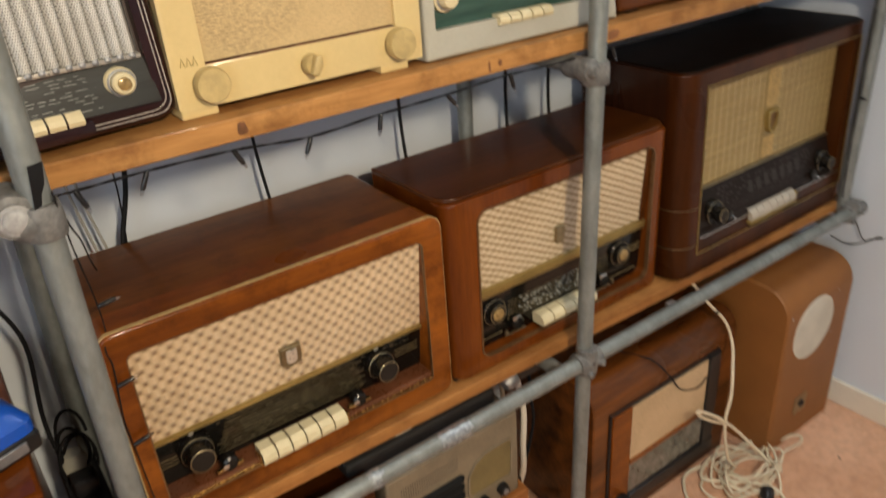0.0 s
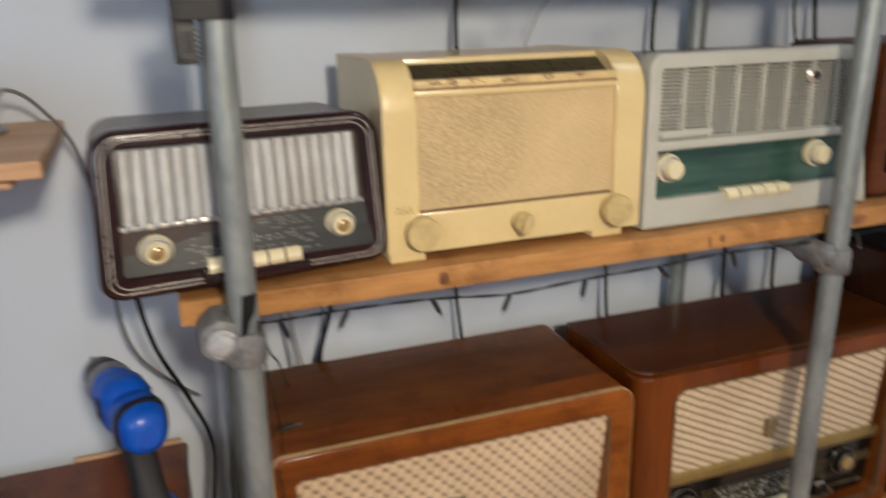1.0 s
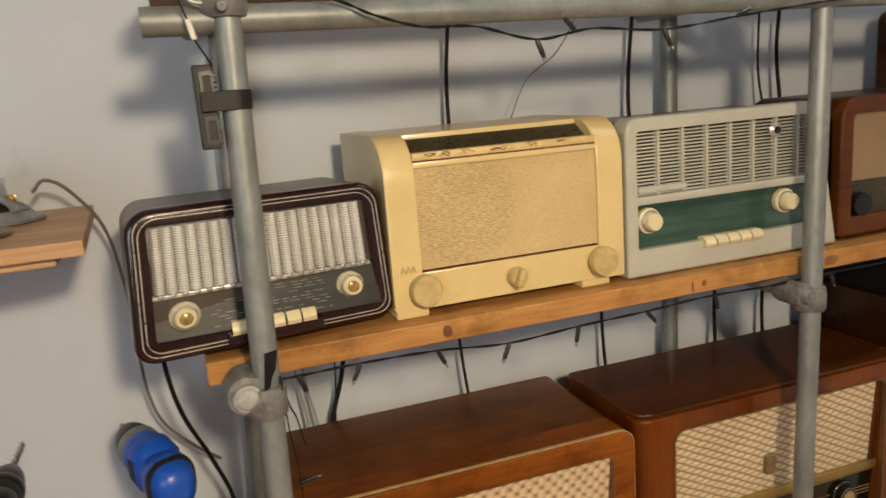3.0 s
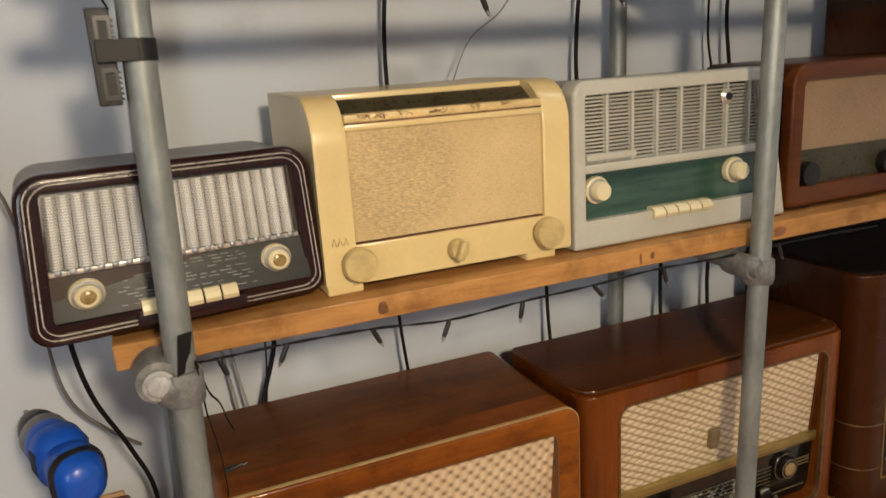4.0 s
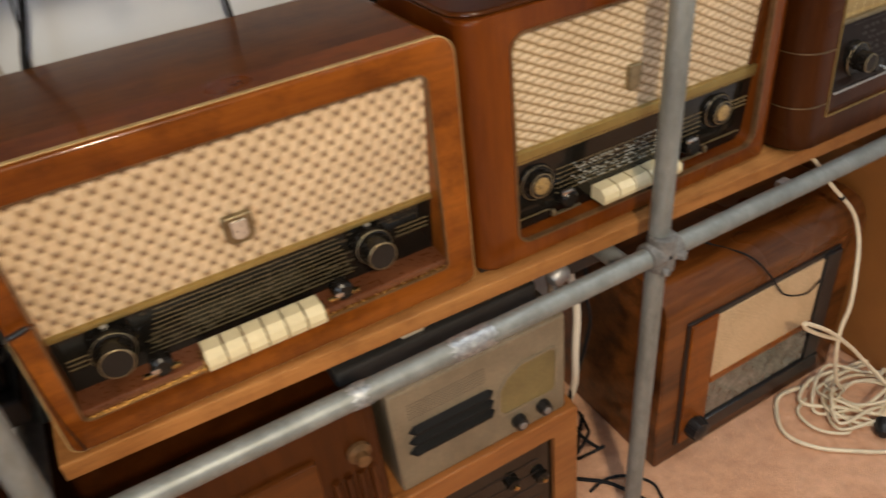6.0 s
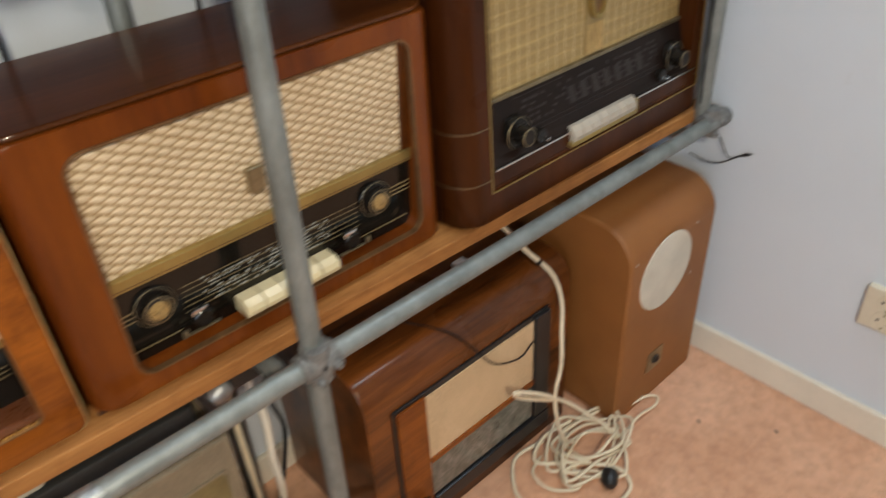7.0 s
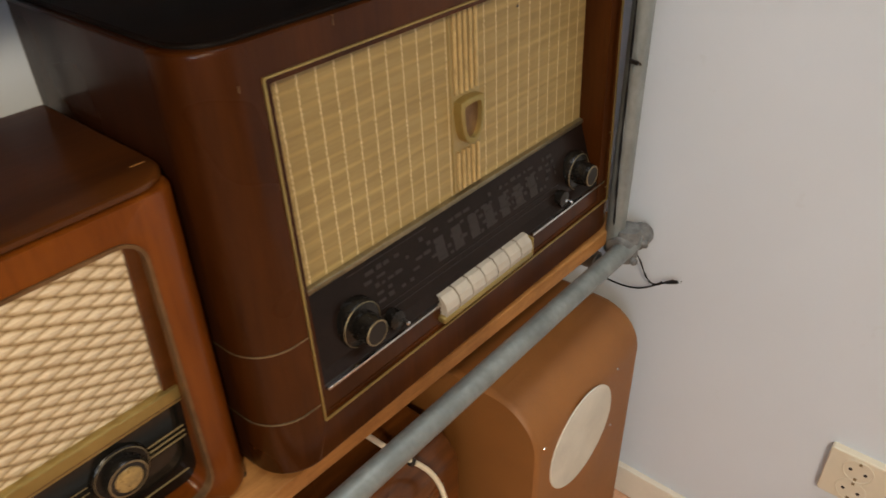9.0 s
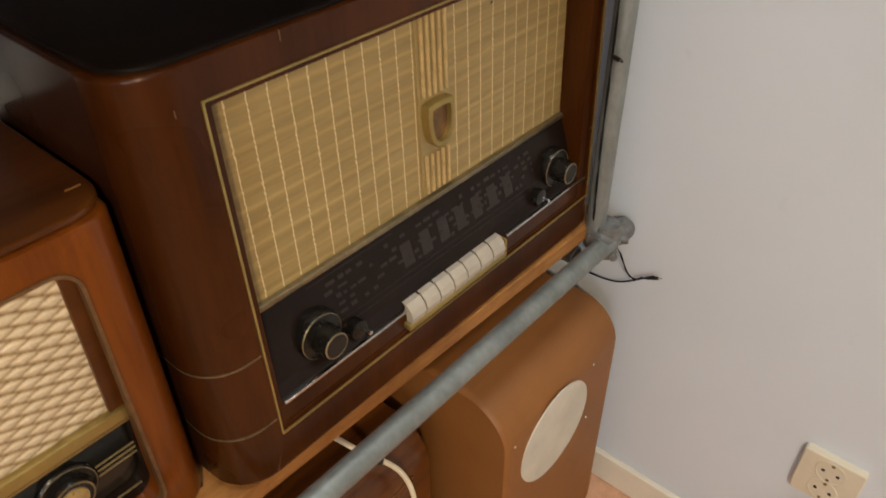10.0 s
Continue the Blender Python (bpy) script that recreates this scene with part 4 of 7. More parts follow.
def radio_lattice():
    w, h, d = 0.492, 0.318, 0.200
    ob = thing("valve_radio", (0.924, 0.836, 0.572), "red-brown walnut table radio with cream lattice cloth and black dial", "radio", "radios on the lower shelf")
    x0, x1 = -w / 2, w / 2
    lean = lambda bm, at: tilted(bm, 0.291, 0.072, at)
    part("cabinet", made(box, x0, x1, 0.036, d, 0.006, h - 0.003, 0.0015), WALNUT_UP, ob)
    inner = rounded(x0 + 0.054, x1 - 0.039, 0.028, h - 0.027, 0.020, 7)
    part("front_rim", made(ring_plan, x0, x1, 0.006, h - 0.003, 0.024, inner, 0.0, 0.037, 0.036), WALNUT_UP, ob, "rounded walnut front rim")
    part("lid", made(plan_box, x0 - 0.0015, x1 + 0.0015, 0.004, d + 0.001, h - 0.0035, h + 0.0035, 0.034), WALNUT, ob, "glossy dark walnut top")
    o3 = rounded(x0 + 0.0532, x1 - 0.0382, 0.0272, h - 0.0262, 0.0208, 7)
    i3 = rounded(x0 + 0.0560, x1 - 0.0410, 0.0300, h - 0.0290, 0.018, 7)
    part("window_trim", made(ring, o3, i3, -0.0018, 0.006), WORN_TRIM, ob, "worn brown window trim")
    # darker walnut than the rim puts the recess shade into the strip
    part("inner_side", lean(made(box, x1 - 0.051, x1 - 0.036, 0.0165, 0.0225, 0.140, h - 0.0265, 0.001), 0.0205), WALNUT, ob, "plain brown recess side beside the cloth, darkened for its shade")
    part("speaker_cloth", lean(made(box, x0 + 0.050, x1 - 0.049, 0.0205, 0.0225, 0.143, h - 0.024), 0.0205), LATTICE_CLOTH, ob, "cream cloth with a brown lattice")
    bar = part("trim_bar", lean(made(box, x0 + 0.054, x1 - 0.039, 0.013, 0.0215, 0.128, 0.145, 0.002), 0.0205), GOLD_TRIM, ob, "broad dull gold bar below the cloth")
    part("bar_groove", lean(made(box, x0 + 0.055, x1 - 0.040, 0.0126, 0.0140, 0.1318, 0.1328), 0.0205), WORN_TRIM, bar)
    dial = part("dial", lean(made(box, x0 + 0.052, x1 - 0.037, 0.0185, 0.0215, 0.030, 0.130), 0.0205), BLACK_DIAL, ob, "black glass tuning dial with pale print")
    rnd = random.Random(21)
    part("dial_print", lean(made(bars, print_block(rnd, -0.10, 0.075, 0.064, 0.102, 8, 0.62, 0.006, 0.3), 0.0182), 0.0205), PRINT_WHITE, dial)
    spans = [(-0.12, 0.12, 0.064 + 0.007 * k, 0.0645 + 0.007 * k) for k in range(6)]
    spans += [(x0 + 0.057, -0.168, 0.084 + 0.006 * k, 0.0855 + 0.006 * k) for k in range(3)] + [(0.170, x1 - 0.042, 0.084 + 0.006 * k, 0.0855 + 0.006 * k) for k in range(3)]
    spans += [(x0 + 0.060, -0.130, 0.044, 0.0453), (0.118, x1 - 0.047, 0.044, 0.0453)]
    ruled_lines(spans, 0.0182, PRINT, dial, lambda bm: lean(bm, 0.0205))
    for kx in (-0.151, 0.146):
        k = big_knob(ob, kx, 0.0225, 0.094, 0.0242, KNOB_DARK, OLD_BRASS, KNOB_FACE, 0.016, 0.72)
        part("pearl_cap", made(lathe, [(0.0116, 0.0160), (0.0110, 0.0176), (0.007, 0.0186), (0.0, 0.0190)], (kx, 0.0225, 0.094), (0, -1, 0), 22), PEARL, k, "small pearl cap")
    for kx, turn in ((-0.107, 1), (0.100, -1)):
        lever = part("tone_lever", made(lathe, [(0.0115, 0), (0.0125, 0.003), (0.0125, 0.013), (0.009, 0.016), (0.0, 0.016)], (kx, 0.022, 0.057), (0, -1, 0), 20), KNOB_DARK, ob)
        part("chrome_edge", made(box, kx - 0.012, kx + 0.006, 0.008, 0.0150, 0.064, 0.072, 0.0015), CHROME, lever)
        part("lever_guard", made(box, kx - 0.020, kx + 0.018, 0.0095, 0.014, 0.041, 0.0435, 0.001), OLD_BRASS, lever)
        part("guard_step", made(box, kx - turn * 0.024 - 0.003, kx - turn * 0.024 + 0.003, 0.0095, 0.014, 0.041, 0.050, 0.001), OLD_BRASS, lever)
    key_row(ob, -0.064, 0.068, -0.006, 0.022, 0.036, 0.055, 5, IVORY)
    part("key_end", made(box, 0.0685, 0.0705, -0.003, 0.016, 0.036, 0.050, 0.0006), CHROME, ob)
    bdg = part("badge", lean(made(slab, rounded(-0.020, 0.0, 0.172, 0.206, (0.008, 0.008, 0.002, 0.002)), 0.0145, 0.021, 0.002), 0.0205), OLD_BRASS, ob, "small brass badge")
    for fx in (-0.2, 0.2):
        for fy in (0.03, 0.16):
            part("foot", made(box, fx - 0.012, fx + 0.012, fy, fy + 0.02, 0.0, 0.0065), BLACK, ob)
    part("base_line", made(box, x0 + 0.004, x1 - 0.004, 0.010, 0.018, 0.0030, 0.0085), BLACK, ob, "dark strip under the front")
    part("scratch", made(box, 0.229, 0.240, 0.0352, 0.0362, h + 0.0033, h + 0.0039), PINE, ob, "pale scratch in the lid")
    part("scratch", made(box, 0.10, 0.108, 0.120, 0.1207, h + 0.0033, h + 0.0038), PINE, ob)
    return ob


# ---- B3: large mahogany radio with gold cloth (x 1.172 to 1.772) ----
def radio_gold():
    w, h, d = 0.598, 0.404, 0.246
    ob = thing("valve_radio", (1.476, 0.803, 0.572), "large dark mahogany table radio with golden cloth and pale keys", "radio", "radios on the lower shelf")
    x0, x1 = -w / 2, w / 2
    fx0, fx1, fz0, fz1 = -0.244, 0.266, 0.050, 0.375
    inner = rounded(fx0 + 0.002, fx1 - 0.002, fz0 + 0.002, fz1 - 0.002, 0.002)
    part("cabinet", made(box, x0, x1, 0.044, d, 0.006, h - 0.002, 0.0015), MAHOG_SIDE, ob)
    part("front_frame", made(ring_plan, x0, x1, 0.006, h - 0.002, 0.040, inner, 0.0, 0.045, 0.040, 0.004, 6), MAHOG, ob, "dark front with rounded upright edges")
    part("lid", made(plan_box, x0 + 0.006, x1 - 0.006, 0.006, d - 0.004, h - 0.003, h + 0.0015, 0.036), MAHOG_TOP, ob, "polished top, darkened almost to black for the shade under the board")
    for z in (0.071, 0.149):
        for side, edge in ((1, fx1 + 0.0015), (-1, fx0 - 0.0015)):
            rows = []
            for zz, g in ((z - 0.0006, -0.001), (z - 0.0006, 0.0004), (z + 0.0006, 0.0004), (z + 0.0006, -0.001)):
                arc = [(x1 - 0.04 + (0.04 + g) * math.cos(radians(a)), 0.04 - (0.04 + g) * math.sin(radians(a))) for a in range(0, 91, 10)]
                pts = [(side * x, y, zz) for x, y in [(x1 + g, d - 0.01)] + arc]
                rows.append(pts + [(edge, -g, zz)])
            bm = bmesh.new()
            loops(bm, rows, caps=False, closed=False)
            part("inlay_line", bm, OLD_BRASS, ob, "thin gold inlay line round the base")
    part("window_trim", made(ring, rounded(fx0 - 0.0006, fx1 + 0.0006, fz0 - 0.0006, fz1 + 0.0006, 0.002), rounded(fx0 + 0.0014, fx1 - 0.0010, fz0 + 0.0010, fz1 - 0.0008, 0.0015), -0.0016, 0.006), GOLD_TRIM, ob, "thin gold frame round the front")
    cx0, cx1, cz0, cz1 = fx0 + 0.004, fx1 - 0.022, 0.166, fz1 - 0.001
    part("inner_bevel", made(ring, rounded(fx0 + 0.0014, fx1 - 0.0014, fz0 + 0.0014, fz1 - 0.0014, 0.0015), rounded(cx0 + 0.0035, cx1, fz0 + 0.006, cz1 - 0.005, 0.002), 0.002, 0.040, 0.0, 0.041), MAHOG, ob)
    part("speaker_cloth", made(box, cx0, cx1 + 0.002, 0.036, 0.040, cz0 - 0.004, cz1), GOLD_CLOTH, ob, "golden cloth with bright upright threads")
    part("trim_bar", made(box, cx0 + 0.003, cx1, 0.030, 0.038, cz0 - 0.006, cz0, 0.0012), OLD_BRASS, ob, "narrow brass bar over the dial")
    strip = part("centre_strip", made(box, -0.007, 0.038, 0.034, 0.037, cz0 + 0.002, cz1 - 0.006, 0.0008), GOLD_STRIP, ob, "ribbed gold centre strip")
    for k in range(5):
        x = -0.001 + 0.0082 * k
        part("rib", made(tube, [(x, 0.0325, 0.276), (x, 0.0325, cz1 - 0.010)], 0.0019, 8, 2, False), GOLD_LINE, strip)
        part("rib", made(tube, [(x, 0.0325, cz0 + 0.005), (x, 0.0325, 0.214)], 0.0019, 8, 2, False), GOLD_LINE, strip)
    half = [(0.0, 0.2715), (0.010, 0.2710), (0.0175, 0.2695), (0.0190, 0.2600), (0.0182, 0.2480), (0.0162, 0.2370), (0.0122, 0.2280), (0.0068, 0.2232), (0.0, 0.2215)]
    shield = [(0.0145 + x, z) for x, z in half] + [(0.0145 - x, z) for x, z in half[-2:0:-1]]
    inner_shield = [(0.0145 + (x - 0.0145) * 0.72, 0.248 + (z - 0.248) * 0.76) for x, z in shield]
    bdg = part("badge", made(ring, shield[::-1], inner_shield[::-1], 0.0235, 0.034, 0.0015), GOLD_TRIM, ob, "brass shield badge with a raised border")
    part("badge_inlay", made(slab, [(0.0145 + (x - 0.0145) * 0.8, 0.248 + (z - 0.248) * 0.82) for x, z in shield[::-1]], 0.029, 0.034, 0.001), WORN_TRIM, bdg, "dull brass shield face")
    bm = bmesh.new()
    loops(bm, [[(x, 0.033, 0.161), (x, 0.012, 0.092), (x, 0.004, 0.084), (x, 0.004, 0.078), (x, 0.041, 0.078), (x, 0.041, 0.161)] for x in (fx0 + 0.006, fx1 - 0.006)])
    dial = part("dial", bm, MAROON_DIAL, ob, "dark maroon glass dial with faint print")
    rnd = random.Random(31)
    def on_dial(bm):
        for v in bm.verts:
            v.co.y += 0.033 - (0.161 - v.co.z) * 0.021 / 0.069
        return bm
    part("dial_print", on_dial(made(bars, print_block(rnd, -0.16, 0.17, 0.112, 0.150, 5, 0.7, 0.010, 0.45), 0.0)), PRINT_FAINT, dial)
    ruled_lines([(-0.17, -0.06, 0.154, 0.1546), (-0.165, 0.17, 0.108, 0.1086), (-0.165, 0.17, 0.102, 0.1026)], 0.0, PRINT_FAINT, dial, on_dial)
    for k in range(7):
        part("dial_patch", on_dial(made(bars, [(-0.055 + 0.028 * k, -0.040 + 0.028 * k, 0.114, 0.138)], 0.0004)), PRINT_FAINT, dial)
    part("lower_board", made(box, fx0 + 0.004, fx1 - 0.004, 0.003, 0.030, fz0 + 0.003, 0.080, 0.002), MAHOG, ob)
    part("chrome_line", made(box, fx0 + 0.010, -0.076, 0.0, 0.004, 0.0790, 0.0820, 0.0005), CHROME, ob)
    part("chrome_line", made(box, 0.092, fx1 - 0.008, 0.0, 0.004, 0.0790, 0.0820, 0.0005), CHROME, ob)
    for kx in (-0.175, 0.208):
        big_knob(ob, kx, 0.026, 0.112, 0.0250, KNOB_DARK, OLD_BRASS, KNOB_FACE, 0.034, 0.58)
    for kx, kz in ((-0.136, 0.096), (0.165, 0.094)):
        lever = part("tone_lever", made(lathe, [(0.009, 0), (0.010, 0.004), (0.010, 0.012), (0.0, 0.0135)], (kx, 0.016, kz), (0, -1, 0), 18), KNOB_DARK, ob)
        part("stud", made(lathe, [(0.0025, 0.0), (0.0025, 0.016), (0, 0.017)], (kx + 0.008, 0.014, kz - 0.006), (0, -1, 0), 10), CHROME, lever)
    part("key_tray", made(box, -0.079, 0.084, -0.006, 0.008, 0.058, 0.066, 0.002), GOLD_TRIM, ob, "gold tray under the keys")
    key_row(ob, -0.076, 0.081, -0.007, 0.018, 0.0645, 0.088, 7, PALE_KEY)
    part("tray_end", made(box, 0.0815, 0.0845, -0.006, 0.014, 0.060, 0.084, 0.001), GOLD_TRIM, ob, "gold end of the key tray")
    for fx in (-0.25, 0.25):
        for fy in (0.04, 0.18):
            part("foot", made(box, fx - 0.012, fx + 0.012, fy, fy + 0.02, 0.0, 0.0065), BLACK, ob)
    for x, z, tall in ((-0.175, 0.394, 0.008), (-0.2635, 0.371, 0.005)):
        part("chip", made(box, x - 0.0004, x + 0.0004, -0.0005, 0.001, z, z + tall), WORN_TRIM, ob, "pale chip in the veneer")
    for x, z, tall in ((0.106, 0.346, 0.003), (0.1065, 0.337, 0.0016), (0.224, 0.356, 0.0024), (0.231, 0.3565, 0.002)):
        part("moth_hole", made(slab, rounded(x - 0.0015, x + 0.0015, z - tall, z + tall, 0.0012, 4), 0.0355, 0.0362), BLACK, ob)
    warp(ob, lambda c: Vector((c.x, c.y + 0.03 * max(0.0, c.z - 0.05), c.z)))
    return ob


radio_dotted()
radio_lattice()
radio_gold()


# ---- middle shelf ----
def radio_bakelite():
    w, h, d = 0.262, 0.157, 0.13
    ob = thing("bakelite_radio", (0.206, 0.818, 1.1035), "small maroon bakelite radio with silver ribbed grille and ivory knobs", "radio", "radios on the middle shelf", rz=6.5)
    x0, x1 = -w / 2, w / 2
    bm = bmesh.new()
    rows = []
    for y, g in ((0.004, 0.0), (0.02, -0.001), (0.125, 0.0), (0.155, 0.010), (0.168, 0.026)):
        rows.append([(x, y, z) for x, z in rounded(x0 + g, x1 - g, 0.003 + g * 0.3, h - g, (0.018, 0.018, 0.024, 0.024), 7)])
    loops(bm, rows)
    part("case", bm, BAKE_TOP, ob, "dull brown moulded case")
    outer = rounded(x0 - 0.002, x1 + 0.002, 0.001, h + 0.002, (0.020, 0.020, 0.024, 0.024), 7)
    inner = rounded(x0 + 0.018, x1 - 0.018, 0.022, h - 0.014, 0.005, 7)
    part("front_rim", made(ring, outer, inner, -0.006, 0.012, 0.007), BAKELITE, ob, "glossy maroon front rim")
    for g in (0.0055, 0.0095):
        o = rounded(x0 + g - 0.0005, x1 - g + 0.0005, 0.003 + g - 0.0005, h - g + 0.0025, (0.016, 0.016, 0.020, 0.020), 7)
        i = rounded(x0 + g + 0.0005, x1 - g - 0.0005, 0.003 + g + 0.0005, h - g + 0.0015, (0.0145, 0.0145, 0.0185, 0.0185), 7)
        part("silver_line", made(ring, o, i, -0.0072, -0.004), SILVER_LINE, ob, "thin silvered line on the rim")
    gx0, gx1, gz0, gz1 = x0 + 0.020, x1 - 0.022, 0.068, h - 0.016
    grille = part("grille_back", made(box, gx0 - 0.002, gx1 + 0.002, 0.004, 0.008, gz0, gz1), ALU, ob)
    n = 19
    for k in range(n):
        a, b = gx0 + (gx1 - gx0) * k / n, gx0 + (gx1 - gx0) * (k + 1) / n
        bm = bmesh.new()
        m = (a + b) / 2
        q = (b - a) * 0.5
        arc = [(m - q * 0.98, 0.0045), (m - q * 0.80, 0.0005), (m - q * 0.35, -0.0019), (m + q * 0.35, -0.0019), (m + q * 0.80, 0.0005), (m + q * 0.98, 0.0045)]
        loops(bm, [[(x, y, z) for x, y in arc] for z in (gz0 + 0.003, gz1 - 0.002)])
        part("grille_rib", bm, MESH_METAL, grille)
    part("grille_bar", made(box, gx0 - 0.002, gx1 + 0.002, -0.003, 0.006, gz0 - 0.002, gz0 + 0.0025, 0.001), SILVER_LINE, ob)
    for k in range(n):
        cx = gx0 + (gx1 - gx0) * (k + 0.5) / n
        part("scallop", made(lathe, [(0.0032, 0), (0.0032, 0.002), (0.002, 0.003), (0, 0.0032)], (cx, -0.001, gz0 + 0.0010), (0, -1, 0), 12), ALU, grille)
    lean = math.tan(radians(16.2))
    def leaned(bm):
        for v in bm.verts:
            v.co.y += (v.co.z - 0.045) * lean - v.co.x * 0.044
        return bm
    part("dial", leaned(made(box, gx0 - 0.003, gx1 + 0.006, 0.0, 0.006, 0.022, gz0 - 0.001, 0.001)), GREY_DIAL, ob, "dark grey striped dial")
    rnd = random.Random(41)
    part("dial_print", leaned(made(bars, print_block(rnd, -0.062, 0.062, 0.027, 0.062, 11, 0.7, 0.010, 0.22), -0.0004)), PRINT_GREY, ob)
    for kx, kz in ((-0.085, 0.0455), (0.085, 0.0465)):
        k = part("knob", made(lathe, [(0.0152, 0), (0.0152, 0.003), (0.0138, 0.005), (0.0108, 0.0055), (0.0108, 0.012), (0.0090, 0.014), (0.0, 0.014)], (kx, 0.0, kz), (0, -1, 0), 28), IVORY, ob, "ivory ringed knob")
        part("knob_ring", made(lathe, [(0.0132, 0.0050), (0.0134, 0.0068), (0.0114, 0.0070), (0.0110, 0.0052)], (kx, 0.0, kz), (0, -1, 0), 28), ALU, k)
        part("knob_cap", made(lathe, [(0.0068, 0.0135), (0.0062, 0.0155), (0.004, 0.0165), (0.0, 0.0168)], (kx, 0.0, kz), (0, -1, 0), 20), PEARL, k)
    part("key_bed", made(box, -0.048, 0.050, -0.012, 0.004, 0.004, 0.0195, 0.003), BAKELITE, ob)
    key_row(ob, -0.044, -0.0255, -0.014, 0.002, 0.017, 0.031, 1, IVORY)
    key_row(ob, -0.022, 0.043, -0.014, 0.002, 0.017, 0.031, 4, IVORY)
    for fx in (-0.05, 0.10):
        part("foot", made(box, fx - 0.01, fx + 0.01, 0.02, 0.10, -0.0055, 0.004), BLACK, ob)
    warp(ob, lambda c: Vector((c.x + 0.010 * (c.x / x1) * (h - c.z) / h, c.y, c.z)))
    return ob


def radio_cream():
    w, h, d = 0.306, 0.211, 0.215
    ob = thing("cream_radio", (0.4965, 0.820, 1.098), "cream enamelled table radio with coarse beige cloth and three knobs", "radio", "radios on the middle shelf")
    x0, x1 = -w / 2, w / 2
    R = 0.050

    def profile(y0, z0, z1, r, back):
        pts = [(y0, z0)]
        for k in range(9):
            a = radians(180 - 90 * k / 8)
            pts.append((y0 + r + r * math.cos(a), z1 - r + r * math.sin(a)))
        return pts + [(back, z1), (back, z0)]

    for a, b in ((x0, x0 + 0.036), (x1 - 0.036, x1)):
        bm = bmesh.new()
        loops(bm, arc_rows(profile(0.0, 0.010, h, R, d), a, b, 0.004))
        part("side_panel", bm, CREAM, ob, "rounded cream side panel")
    part("back_body", made(box, x0 + 0.036, x1 - 0.036, 0.07, d - 0.004, 0.012, h - 0.0125), CREAM, ob)
    part("top_back", made(box, x0 + 0.0355, x1 - 0.0355, 0.050, d, h - 0.012, h - 0.001, 0.002), CREAM, ob)
    bm = bmesh.new()
    loops(bm, [[(x, 0.014, 0.176), (x, 0.014, 0.182), (x, 0.052, h - 0.006), (x, 0.060, h - 0.011)] for x in (x0 + 0.036, x1 - 0.036)])
    part("dial", bm, OLIVE_GLASS, ob, "sloping dark olive glass dial")
    lip = part("dial_lip", made(box, x0 + 0.0355, x1 - 0.0355, 0.002, 0.015, 0.1815, 0.1905, 0.002), CREAM_DIRT, ob, "worn lip with rust scribbles")
    part("lip_line", made(box, x0 + 0.036, x1 - 0.036, 0.0030, 0.012, 0.1800, 0.1818), RUST, ob, "thin dark red line under the lip")
    rnd = random.Random(55)
    for k in range(7):
        cx = -0.10 + 0.030 * k * rnd.uniform(0.6, 1.1)
        pts = [(cx + 0.012 * rnd.uniform(-1, 1), 0.0008, 0.187 + 0.0035 * rnd.uniform(-1, 1)) for _ in range(6)]
        part("scribble", made(tube, pts, 0.00035, 5, 4), RUST, lip)
    part("speaker_cloth", made(box, x0 + 0.035, x1 - 0.035, 0.006, 0.012, 0.055, 0.180), BEIGE_CLOTH, ob, "coarse beige cloth")
    part("cloth_rail", made(box, x0 + 0.0355, x1 - 0.0355, 0.002, 0.010, 0.1735, 0.1800, 0.001), CREAM, ob)
    part("shadow_gap", made(box, x0 + 0.036, x1 - 0.036, 0.004, 0.03, 0.046, 0.0535), RUST, ob)
    part("lower_panel", made(box, x0 + 0.0355, x1 - 0.0355, 0.0008, 0.03, 0.010, 0.0528, 0.0012), CREAM, ob)
    for kx in (-0.117, 0.117):
        part("knob", made(lathe, [(0.0165, 0), (0.0185, 0.003), (0.0185, 0.013), (0.0172, 0.0155), (0.0, 0.016)], (kx, 0.0, 0.034), (0, -1, 0), 32), CREAM_KNOB, ob, "flat round cream knob")
    m = part("knob", made(lathe, [(0.011, 0), (0.012, 0.003), (0.0115, 0.010), (0.010, 0.012), (0.0, 0.012)], (0.0, 0.0, 0.032), (0, -1, 0), 26), CREAM_KNOB, ob, "cream middle knob with a grip bar")
    bm = made(box, -0.0045, 0.0045, -0.021, -0.008, -0.0115, 0.0115, 0.003, 3)
    bmesh.ops.transform(bm, matrix=pose(0, 0, 0.032, 0, 20, 0), verts=bm.verts)
    part("grip", bm, CREAM_KNOB, m)
    bm = bmesh.new()
    for k in range(3):
        x = x0 + 0.010 + 0.0065 * k
        tube(bm, [(x, -0.0004, 0.055), (x + 0.0025, -0.0004, 0.0635), (x + 0.005, -0.0004, 0.055)], 0.0005, 5, 1, False)
    part("maker_mark", bm, GOLD_TRIM, ob, "small gilt maker's mark")
    for fx in (x0 + 0.022, x1 - 0.040):
        part("foot", made(box, fx - 0.02, fx + 0.02, 0.004, 0.20, 0.0, 0.011, 0.002), CREAM, ob, "cream foot")
    return ob


